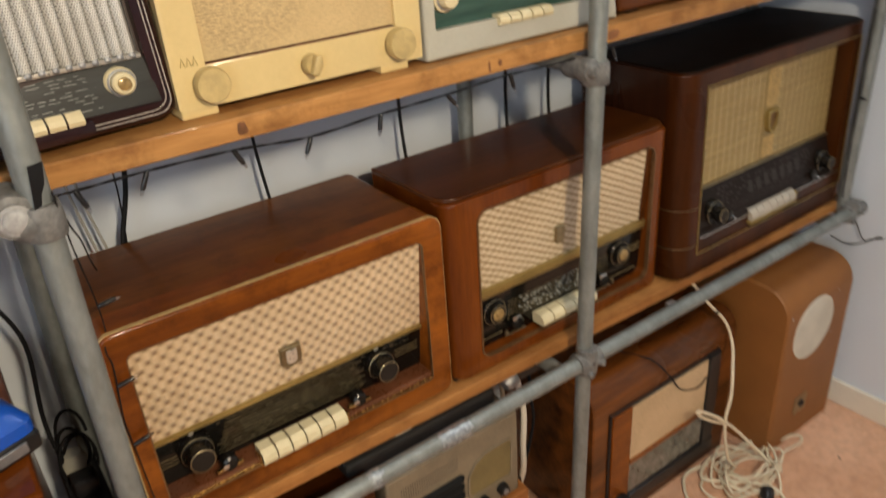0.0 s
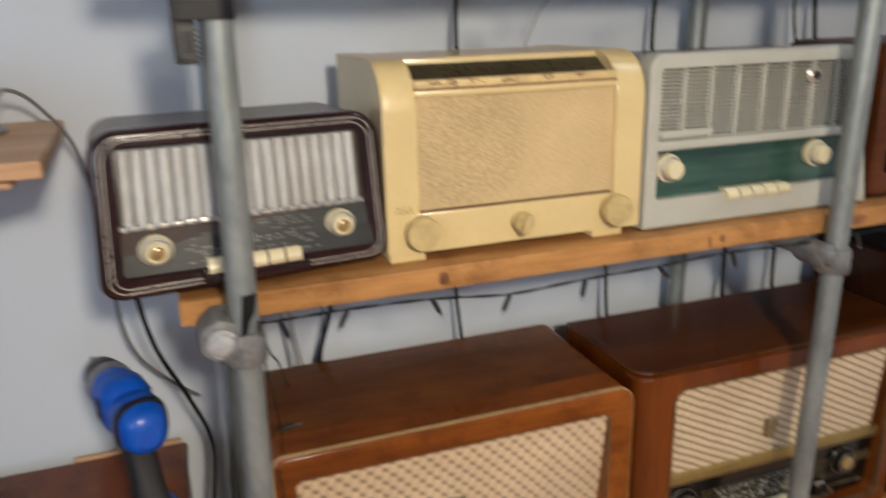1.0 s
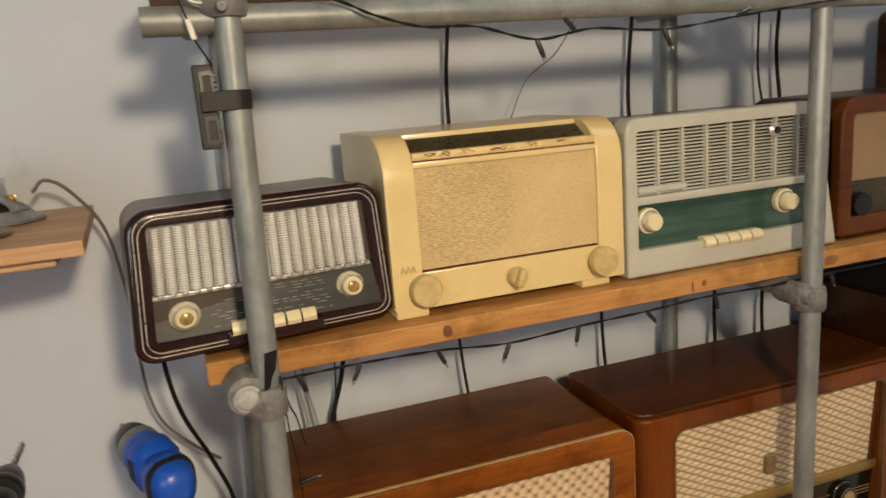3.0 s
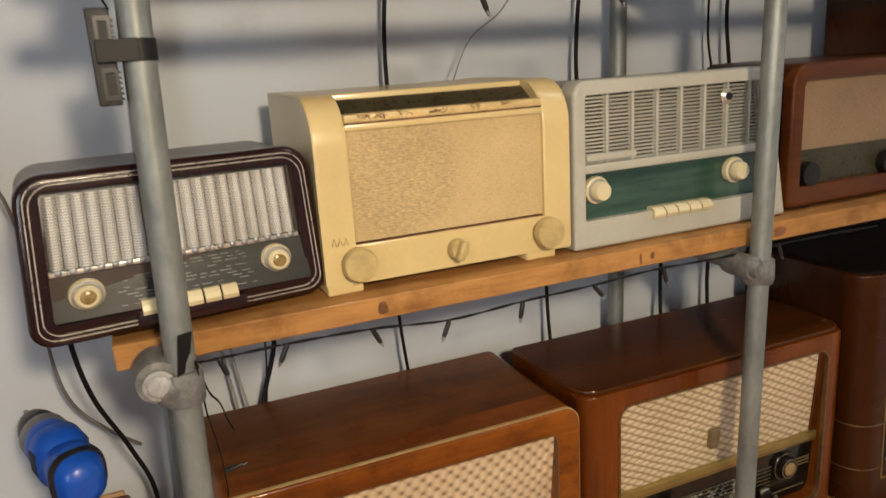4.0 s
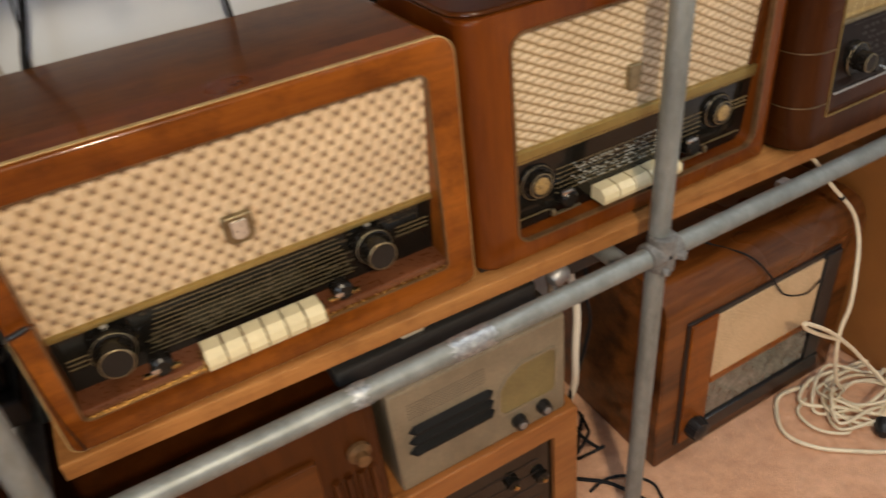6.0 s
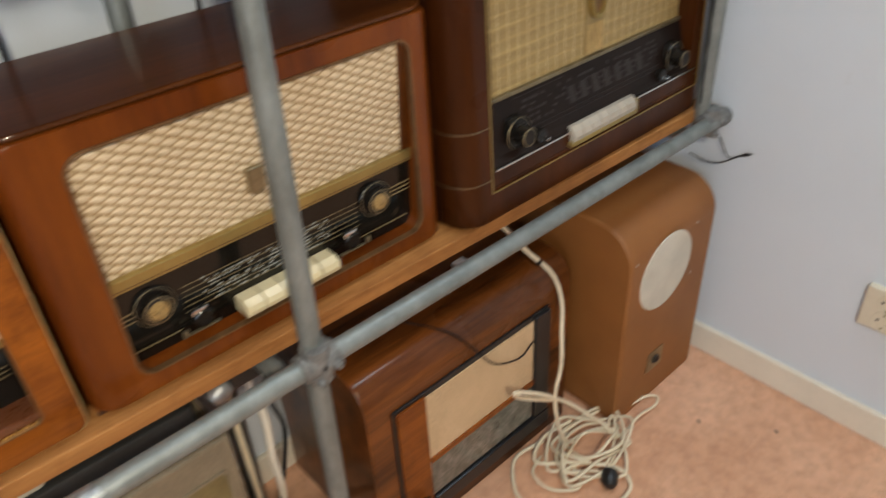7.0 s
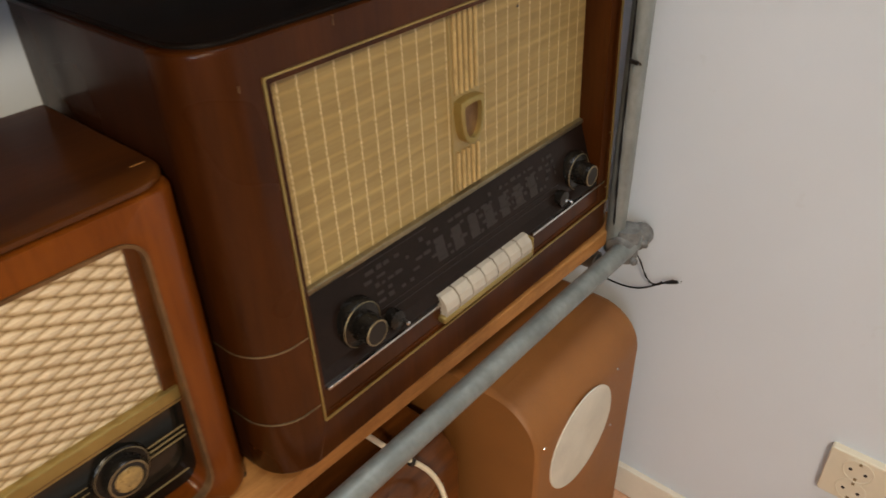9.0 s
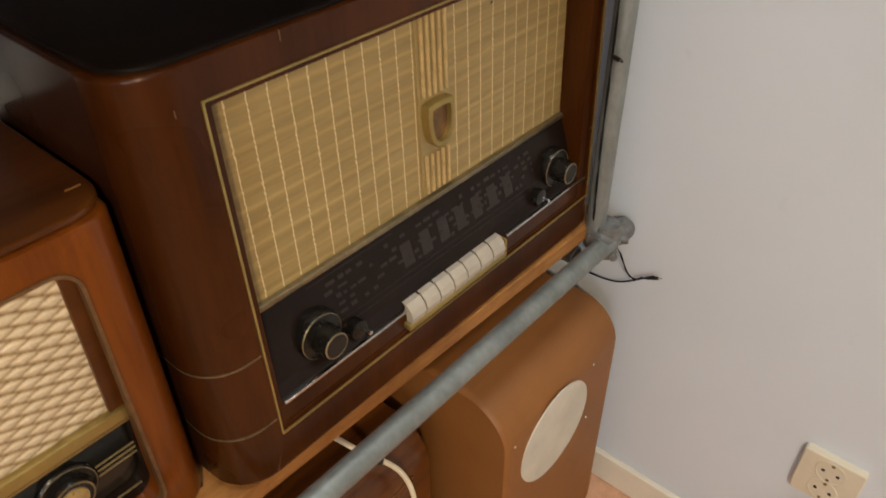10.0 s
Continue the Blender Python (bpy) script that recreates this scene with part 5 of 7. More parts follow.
def radio_green():
    w, h, d = 0.345, 0.203, 0.19
    ob = thing("grey_green_radio", (0.827, 0.818, 1.0995), "warm grey plastic radio with slatted grille and green dial", "radio", "radios on the middle shelf")
    x0, x1 = -w / 2, w / 2
    part("cabinet", made(slab, rounded(x0 + 0.006, x1 - 0.012, 0.004, h - 0.006, (0.006, 0.006, 0.02, 0.02)), 0.026, d), WALNUT, ob, "brown wooden cabinet behind the front")
    def skew(pts):
        return [(x - 0.040 * max(0.0, (z / h)) * (x > 0) * (x / x1), z + 0.006 * (1 - (x / x1) ** 2) * (z / h)) for x, z in pts]
    outer = skew(rounded(x0, x1, 0.0, h, (0.003, 0.003, 0.016, 0.016), 7))
    inner = skew(rounded(x0 + 0.015, x1 - 0.024, 0.036, h - 0.017, 0.004, 7))
    part("front_rim", made(ring, outer, inner, 0.0, 0.030, 0.005), GREIGE, ob, "warm grey plastic front")
    part("grille_back", made(box, x0 + 0.012, x1 - 0.046, 0.016, 0.020, 0.098, h - 0.014), SLAT_BACK, ob)
    gx0, gx1, gz0, gz1 = x0 + 0.014, x1 - 0.046, 0.104, h - 0.018
    for k in range(18):
        z = gz0 + (gz1 - gz0) * (k + 0.5) / 18
        part("slat", made(box, gx0, gx1, 0.009, 0.014, z - 0.0011, z + 0.0011, 0.0004, 1), GREIGE, ob)
    for k in range(1, 8):
        x = gx0 + (gx1 - gx0) * k / 7.6
        part("grille_post", made(box, x - 0.0021, x + 0.0021, 0.006, 0.014, gz0 - 0.004, gz1 + 0.004, 0.0005, 1), GREIGE, ob)
    part("name_plate", made(slab, rounded(x0 + 0.020, x0 + 0.094, 0.108, 0.1155, 0.003), 0.0045, 0.009, 0.001), GREIGE, ob, "pale grey name plate")
    part("cross_bar", made(box, x0 + 0.010, x1 - 0.030, 0.002, 0.018, 0.0935, 0.1045, 0.002), GREIGE, ob)
    part("dial", made(box, x0 + 0.013, x1 - 0.030, 0.010, 0.016, 0.036, 0.095, 0.0008), GREEN, ob, "dark green marbled dial panel")
    bdg = part("badge", made(lathe, [(0.009, 0), (0.010, 0.003), (0.006, 0.006), (0, 0.006)], (0.064, 0.008, 0.170), (0, -1, 0), 22), SILVER_LINE, ob, "round silver badge")
    part("badge_hub", made(lathe, [(0.005, 0.004), (0.0048, 0.008), (0, 0.0085)], (0.064, 0.008, 0.170), (0, -1, 0), 16), BLACK, bdg)
    for kx in (-0.139, 0.080):
        k = part("knob", made(lathe, [(0.0165, 0), (0.0172, 0.003), (0.0165, 0.008), (0.012, 0.010), (0.0115, 0.020), (0.010, 0.022), (0.0, 0.022)], (kx, 0.010, 0.0725), (0, -1, 0), 30), IVORY, ob, "ivory stepped knob")
        part("knob_ring", made(lathe, [(0.0135, 0.0090), (0.0142, 0.0105), (0.0122, 0.0110)], (kx, 0.010, 0.0725), (0, -1, 0), 26), ALU, k)
    key_row(ob, -0.060, 0.036, -0.008, 0.014, 0.0275, 0.0405, 5, IVORY)
    return ob


def radio_small_wood():
    w, h, d = 0.300, 0.205, 0.18
    ob = thing("small_wooden_radio", (1.162, 0.826, 1.098), "small red-brown wooden radio with plain tan cloth", "radio", "radios on the middle shelf")
    x0, x1 = -w / 2, w / 2
    part("cabinet", made(slab, rounded(x0, x1, 0.006, h, (0.006, 0.006, 0.03, 0.03), 7), 0.018, d), RED_WOOD, ob)
    outer = rounded(x0, x1, 0.005, h, (0.008, 0.008, 0.03, 0.03), 7)
    inner = rounded(x0 + 0.020, x1 - 0.028, 0.034, h - 0.022, (0.004, 0.004, 0.012, 0.012), 7)
    part("front_rim", made(ring, outer, inner, 0.0, 0.022, 0.005), RED_WOOD, ob)
    part("speaker_cloth", made(box, x0 + 0.018, x1 - 0.026, 0.016, 0.020, 0.082, h - 0.020), DULL_CLOTH, ob, "tan cloth")
    part("dial", made(box, x0 + 0.018, x1 - 0.026, 0.012, 0.018, 0.032, 0.083), OLIVE_GLASS, ob, "olive brown dial glass")
    for kx in (-0.108, 0.055):
        part("knob", made(lathe, [(0.017, 0), (0.018, 0.004), (0.0165, 0.014), (0.0, 0.015)], (kx, 0.012, 0.050), (0, -1, 0), 26), KNOB_DARK, ob, "dark brown knob")
    for fx in (-0.11, 0.14):
        part("foot", made(box, fx - 0.014, fx + 0.014, 0.01, 0.04, 0.0, 0.0065, 0.001), BLACK, ob)
    return ob


def radio_dark_tall():
    w, h, d = 0.42, 0.335, 0.22
    ob = thing("tall_dark_radio", (1.545, 0.835, 1.098), "tall dark brown wooden radio with upright grille slots", "radio", "radios on the middle shelf")
    x0, x1 = -w / 2, w / 2
    part("cabinet", made(slab, rounded(x0, x1, 0.004, h, (0.004, 0.004, 0.02, 0.02)), 0.016, d), MAHOG, ob)
    part("front_rim", made(ring, rounded(x0, x1, 0.003, h, (0.004, 0.004, 0.02, 0.02)), rounded(x0 + 0.05, x1 - 0.05, 0.035, h - 0.04, 0.01), 0.0, 0.018, 0.004), MAHOG, ob)
    part("speaker_cloth", made(box, x0 + 0.048, x1 - 0.048, 0.013, 0.017, 0.033, h - 0.038), TAN_CLOTH, ob)
    for k in range(8):
        x = x0 + 0.075 + 0.036 * k
        part("slat", made(box, x - 0.009, x + 0.009, 0.004, 0.014, 0.034, h - 0.04, 0.003), MAHOG, ob)
    return ob


radio_bakelite()
radio_cream()
radio_green()
radio_small_wood()
radio_dark_tall()


# ---- on the floor below the shelving ----
def rounded_front_profile(y0, z1, r, back, z0=0.0, n=8):
    pts = [(y0, z0)]
    for k in range(n + 1):
        a = radians(180 - 90 * k / n)
        pts.append((y0 + r + r * math.cos(a), z1 - r + r * math.sin(a)))
    return pts + [(back, z1), (back, z0)]


def radio_floor_wood():
    w = 0.462
    ob = thing("wooden_floor_radio", (1.2185, 0.825, 0.0), "glossy brown wooden radio with rounded top on the carpet", "radio", "radios on the floor")
    x0, x1 = -w / 2, w / 2
    bm = bmesh.new()
    loops(bm, arc_rows(rounded_front_profile(0.0, 0.394, 0.052, 0.280), x0, x1, 0.005))
    part("cabinet", bm, FLOOR_VENEER, ob)
    fx0, fx1 = -0.187, 0.170
    part("front_recess", made(box, fx0, fx1, -0.004, 0.004, 0.034, 0.322, 0.001), BLACK, ob, "black surround of the front")
    part("wood_strip", made(box, fx0 + 0.006, -0.124, -0.008, 0.0, 0.040, 0.316, 0.0015), WALNUT_FRONT, ob)
    part("speaker_cloth", made(box, -0.1225, 0.126, -0.0065, 0.0, 0.172, 0.312), TAN_CLOTH, ob, "tan loudspeaker cloth")
    part("wood_bar", made(box, -0.1225, 0.128, -0.009, 0.0, 0.160, 0.173, 0.0015), WALNUT_FRONT, ob)
    part("dial", made(box, -0.1225, 0.126, -0.0065, 0.0, 0.078, 0.160), MARBLE_DIAL, ob, "clouded grey dial mirror")
    part("lower_bar", made(box, -0.122, fx1, -0.012, 0.0, 0.040, 0.072, 0.002), BLACK, ob)
    part("side_bar", made(box, 0.130, fx1 - 0.002, -0.010, 0.0, 0.072, 0.318, 0.002), BLACK, ob)
    knob = part("knob", made(lathe, [(0.019, 0), (0.020, 0.006), (0.018, 0.022), (0.012, 0.026), (0.0, 0.026)], (-0.1525, -0.008, 0.074), (0, -1, 0), 14), BLACK, ob, "black fluted knob")
    for k in range(8):
        a = 2 * math.pi * k / 8
        part("flute", made(tube, [(-0.1525 + 0.0195 * math.cos(a), -0.010, 0.074 + 0.0195 * math.sin(a)), (-0.1525 + 0.0175 * math.cos(a), -0.031, 0.074 + 0.0175 * math.sin(a))], 0.0028, 6, 2, False), BLACK, knob)
    return ob


def speaker_box():
    ob = thing("loudspeaker_cabinet", (1.6280, 0.733, 0.0), "brown leathercloth loudspeaker cabinet with pale round grille", "loudspeaker")
    x0, x1 = -0.1350, 0.1350
    bm = bmesh.new()
    loops(bm, arc_rows(rounded_front_profile(0.0, 0.448, 0.068, 0.33, 0.0, 10), x0, x1, 0.010))
    part("cabinet", bm, SPK_BROWN, ob)
    disc = part("grille_disc", made(lathe, [(0.080, 0), (0.080, 0.0015), (0.0794, 0.0021), (0.0780, 0.0022), (0.0, 0.0022)], (-0.020, 0.0, 0.323), (0, -1, 0), 48), PALE_DISC, ob, "pale grey round speaker cloth")
    plate = part("connection_plate", made(slab, rounded(-0.040, 0.012, 0.075, 0.125, 0.006), -0.0015, 0.001), OLD_BRASS, ob, "dull metal connection plate")
    part("socket", made(lathe, [(0.010, 0), (0.010, 0.004), (0.006, 0.004), (0.006, 0.001)], (-0.012, -0.001, 0.100), (0, -1, 0), 18), BLACK, plate)
    for x, z in ((0.072, 0.268), (0.07, 0.385), (-0.118, 0.385)):
        part("screw", made(lathe, [(0.0022, 0), (0.0018, 0.0008), (0, 0.001)], (x, 0.0, z), (0, -1, 0), 10), CHROME, ob)
    return ob


def radio_grey_beige():
    ob = thing("grey_beige_radio", (0.663, 0.835, 0.272), "grey-beige lacquered radio with black louvres and amber dial", "radio", "radios on the floor")
    x0, x1, h = -0.138, 0.138, 0.186
    part("cabinet", made(box, x0, x1, 0.0, 0.17, 0.0, h, 0.005), GREYBEIGE, ob)
    pane = [(0.030, 0.054), (0.112, 0.052), (0.117, 0.058), (0.119, 0.126), (0.114, 0.133), (0.062, 0.132), (0.040, 0.120), (0.026, 0.100), (0.024, 0.062)]
    lip = [(0.071 + (x - 0.071) * 1.09, 0.093 + (z - 0.093) * 1.10) for x, z in pane]
    part("dial_frame", made(ring, lip, pane, -0.0025, 0.001), GREYBEIGE, ob)
    part("dial", made(slab, pane, -0.0012, 0.001), AMBER_DIAL, ob, "amber dial window with slanting corners")
    for k in range(3):
        z = 0.072 + 0.019 * k
        bm = bmesh.new()
        loops(bm, [[(x, -0.001, z - 0.008 * q), (x, -0.001 - 0.009 * q, z - 0.002 * q), (x, -0.001 - 0.009 * q, z + 0.003 * q), (x, -0.001, z + 0.008 * q)] for x, q in ((x0 + 0.018 + 0.002 * k, 0.15), (x0 + 0.026 + 0.002 * k, 1.0), (0.006, 1.0), (0.014, 0.15))])
        part("louvre", bm, LOUVRE, ob, "matt black louvre")
    bm = bmesh.new()
    for r in range(6):
        for c in range(26):
            x, z = x0 + 0.026 + 0.0045 * c, 0.132 + 0.005 * r
            box(bm, x, x + 0.0018, -0.0006, 0.0, z, z + 0.0012)
    part("perforation", bm, BLACK, ob)
    for kx, kz in ((0.052, 0.027), (0.095, 0.031)):
        k = part("knob", made(lathe, [(0.011, 0), (0.0118, 0.003), (0.010, 0.014), (0, 0.015)], (kx, 0.0, kz), (0, -1, 0), 22), BLACK, ob, "black knob")
        part("knob_face", made(lathe, [(0.006, 0.0145), (0.0055, 0.016), (0, 0.016)], (kx, 0.0, kz), (0, -1, 0), 16), ALU, k)
    return ob


def radio_oak():
    ob = thing("oak_radio", (0.657, 0.825, 0.0), "warm orange oak radio with a dark glass front", "radio", "radios on the floor")
    x0, x1, h = -0.16, 0.16, 0.272
    part("cabinet", made(box, x0, x1, 0.012, 0.20, 0.0, h, 0.003), OAK, ob)
    part("front_rim", made(ring, rounded(x0, x1, 0.0, h, 0.006), rounded(x0 + 0.03, x1 - 0.045, 0.05, h - 0.04, 0.004), 0.0, 0.016, 0.003), OAK, ob)
    dial = part("dial", made(box, x0 + 0.028, x1 - 0.043, 0.009, 0.013, 0.048, h - 0.038), BLACK_DIAL, ob, "dark glass dial")
    ruled_lines([(-0.08, 0.09, 0.10 + 0.03 * k, 0.102 + 0.03 * k) for k in range(4)], 0.0086, PRINT_FAINT, dial)
    for kx, kz in ((0.04, 0.17), (0.092, 0.15), (-0.04, 0.15)):
        part("knob", made(lathe, [(0.012, 0), (0.012, 0.010), (0.006, 0.013), (0, 0.013)], (kx, 0.009, kz), (0, -1, 0), 18), KNOB_DARK, ob)
        part("knob_pin", made(lathe, [(0.004, 0), (0.004, 0.004), (0, 0.005)], (kx, -0.003, kz), (0, -1, 0), 12), BRASS, ob)
    return ob


def radio_dark_floor():
    ob = thing("dark_wooden_radio", (0.31, 0.822, 0.0), "dark brown wooden cabinet radio with a dull knob", "radio", "radios on the floor")
    x0, x1, h = -0.20, 0.20, 0.475
    part("cabinet", made(plan_box, x0, x1, 0.006, 0.21, 0.0, h, 0.02), MAHOG, ob)
    part("front_panel", made(box, x0 + 0.03, x1 - 0.09, -0.002, 0.008, 0.20, h - 0.05, 0.002), WALNUT, ob)
    part("knob", made(lathe, [(0.016, 0), (0.016, 0.006), (0.009, 0.010), (0.009, 0.020), (0, 0.021)], (0.165, 0.005, 0.405), (0, -1, 0), 22), WORN_TRIM, ob, "dull brown knob")
    for k in range(4):
        x = 0.128 + 0.017 * k
        part("fluting", made(tube, [(x, 0.005, 0.05), (x, 0.005, 0.37)], 0.006, 10, 2, False), MAHOG, ob)
    return ob


radio_floor_wood()
speaker_box()
radio_grey_beige()
radio_oak()
radio_dark_floor()


# ---- wall socket ----
def wall_socket():
    ob = thing("wall_socket", (RIGHT, 0.4165, 0.285), "ivory double wall socket on the side wall", "socket")
    def on_wall(bm):
        bmesh.ops.transform(bm, matrix=pose(0, 0, 0, 0, 0, -90), verts=bm.verts)
        return bm
    body = on_wall(made(slab, rounded(-0.040, 0.040, -0.043, 0.043, 0.004), -0.012, 0.0, 0.002))
    part("cover", body, OUTLET, ob)
    for z in (0.019, -0.019):
        well = part("socket_well", on_wall(made(lathe, [(0.0200, 0.0095), (0.0200, 0.0128), (0.0182, 0.0132), (0.0176, 0.0122), (0.0165, 0.0122)], (0, 0, z), (0, -1, 0), 32)), OUTLET, ob)
        for dx in (-0.0095, 0.0095):
            part("pin_hole", on_wall(made(lathe, [(0.0026, 0.0115), (0.0026, 0.0126), (0, 0.0126)], (dx, 0, z), (0, -1, 0), 12)), BLACK, well)
        for dz in (-0.0145, 0.0145):
            part("earth_clip", on_wall(made(box, -0.002, 0.002, -0.0132, -0.0118, z + dz - 0.0022, z + dz + 0.0022)), OLD_BRASS, well)
    return ob


wall_socket()

# ---- wall shelf with loudspeaker chassis ----
wshelf = solid("wall_shelf", made(box, -1.25, 0.020, 0.803, BACK, 1.2255, 1.241, 0.0015), BEECH, "pale wooden wall shelf board holding loose loudspeakers", "shelf")
for v in wshelf.data.vertices:
    if v.co.x > 0:
        v.co.x += 0.016 - 0.063 * (v.co.y - 0.803)
part("cleat", made(box, -0.055, 0.008, 0.818, 0.98, 1.2155, 1.2253, 0.003), BEECH, wshelf, "pale wooden cleat under the board")
part("cleat", made(box, -0.80, -0.74, 0.818, 0.98, 1.2155, 1.2253, 0.003), BEECH, wshelf)


def chassis(name, at, rz, rx, ry, height, metal, label, bracket):
    """Oval loudspeaker lying on its cone: rim, basket ribs with gaps, dark cone, magnet."""
    ob = thing(name, at, label, "loudspeaker", rz=rz)
    n = 32

    def oval(kx, ky, z):
        return [(rx * kx * math.cos(2 * math.pi * k / n), ry * ky * math.sin(2 * math.pi * k / n), z) for k in range(n)]
    bm = bmesh.new()
    loops(bm, [oval(0.90, 0.90, 0.001), oval(1.0, 1.0, 0.001), oval(1.012, 1.012, 0.003), oval(1.0, 1.0, 0.0055), oval(0.90, 0.90, 0.0075), oval(0.80, 0.80, height * 0.26), oval(0.78, 0.78, height * 0.24), oval(0.88, 0.88, 0.004)], caps=False)
    part("rim", bm, metal, ob, "pressed rim with a flat lip")
    bm = bmesh.new()
    loops(bm, [oval(0.9, 0.9, 0.002), oval(0.55, 0.55, height * 0.36), oval(0.25, 0.3, height * 0.52)])
    part("cone", bm, CONE, ob, "dark paper cone")
    for j in range(6):
        a = 2 * math.pi * (j + 0.5) / 6 + 0.26
        bm = bmesh.new()
        rows = []
        for s, z, w in ((0.84, height * 0.20, 0.30), (0.74, height * 0.31, 0.22), (0.62, height * 0.40, 0.20), (0.52, height * 0.47, 0.26), (0.40, height * 0.55, 0.36)):
            rows.append([(rx * s * math.cos(a + q), ry * s * math.sin(a + q), z + dz) for q, dz in ((-w, 0.0), (-w * 0.5, 0.0), (w * 0.5, 0.0), (w, 0.0), (w, 0.002), (w * 0.5, 0.0035), (-w * 0.5, 0.0035), (-w, 0.002))])
        loops(bm, rows)
        part("basket_rib", bm, metal, ob)
    bm = bmesh.new()
    loops(bm, [oval(0.52, 0.56, height * 0.44), oval(0.53, 0.57, height * 0.48), oval(0.44, 0.48, height * 0.57), oval(0.32, 0.36, height * 0.62), oval(0.2, 0.25, height * 0.63)])
    part("basket_hub", bm, metal, ob)
    if bracket:
        mz = height * 0.60
        part("magnet", made(lathe, [(0.014, 0), (0.014, 0.004), (0.010, 0.006), (0.010, 0.020), (0.013, 0.022), (0.013, 0.026), (0, 0.026)], (0, 0, mz), (0, 0, 1), 24), CHROME, ob, "shiny cylindrical magnet")
        part("yoke", made(ring, rounded(-0.029, 0.029, mz - 0.003, mz + 0.034, (0.004, 0.004, 0.010, 0.010)), rounded(-0.0215, 0.0215, mz + 0.003, mz + 0.0275, 0.004), -0.010, 0.010), ALU, ob, "square metal yoke")
        for s in (-1, 1):
            part("lug", made(box, s * 0.037 - 0.009, s * 0.037 + 0.009, 0.006, 0.009, mz - 0.004, mz + 0.016, 0.001), ALU, ob)
        part("terminal", made(box, 0.046, 0.058, -0.004, 0.0, mz - 0.012, mz - 0.004, 0.001), BRASS, ob)
    else:
        part("magnet_pot", made(lathe, [(0.024, 0), (0.026, 0.002), (0.022, 0.006), (0.0215, 0.030), (0.018, 0.036), (0.010, 0.038), (0, 0.038)], (0, 0, height * 0.58), (0, 0, 1), 28), metal, ob, "domed magnet cover")
    return ob


chassis("speaker_chassis", (-0.148, 0.902, 1.241), 6, 0.105, 0.083, 0.044, OLD_BRASS, "old brass oval loudspeaker lying face down on the shelf", False)
chassis("speaker_chassis", (-0.110, 1.025, 1.241), -8, 0.083, 0.068, 0.062, ALU, "dull silver loudspeaker with open yoke lying face down", True)
chassis("speaker_chassis", (-0.262, 1.00, 1.241), 30, 0.075, 0.06, 0.055, ALU, "silver loudspeaker lying behind the brass one", True)
tb = thing("clear_component_box", (-0.21, 1.03, 1.241), "small clear plastic box on the wall shelf", "box")
part("box_shell", made(box, -0.03, 0.03, -0.02, 0.02, 0.0, 0.062, 0.002), BOX_CLEAR, tb)
part("small_parts", made(box, -0.022, 0.024, -0.014, 0.014, 0.003, 0.026, 0.004), GREIGE, tb, "pale loose parts inside")


# ---- cabinet at the end with tools ----
cab = thing("wooden_cabinet", (-0.24, 0.75, 0.0), "glossy brown wooden cabinet with lighter front", "cabinet")
part("carcass", made(box, -0.36, 0.342, 0.010, 0.330, 0.0, 0.778, 0.003), WALNUT_UP, cab)
part("top", made(box, -0.362, 0.345, 0.0, 0.333, 0.777, 0.790, 0.005), WALNUT_UP, cab, "glossy red-brown top")
part("front_door", made(box, -0.34, 0.318, 0.002, 0.012, 0.04, 0.766, 0.002), OAK, cab, "lighter orange door")
part("back_rim", made(box, 0.20, 0.338, 0.333, 0.341, 0.76, 0.793, 0.002), BEECH, cab, "pale back edge")


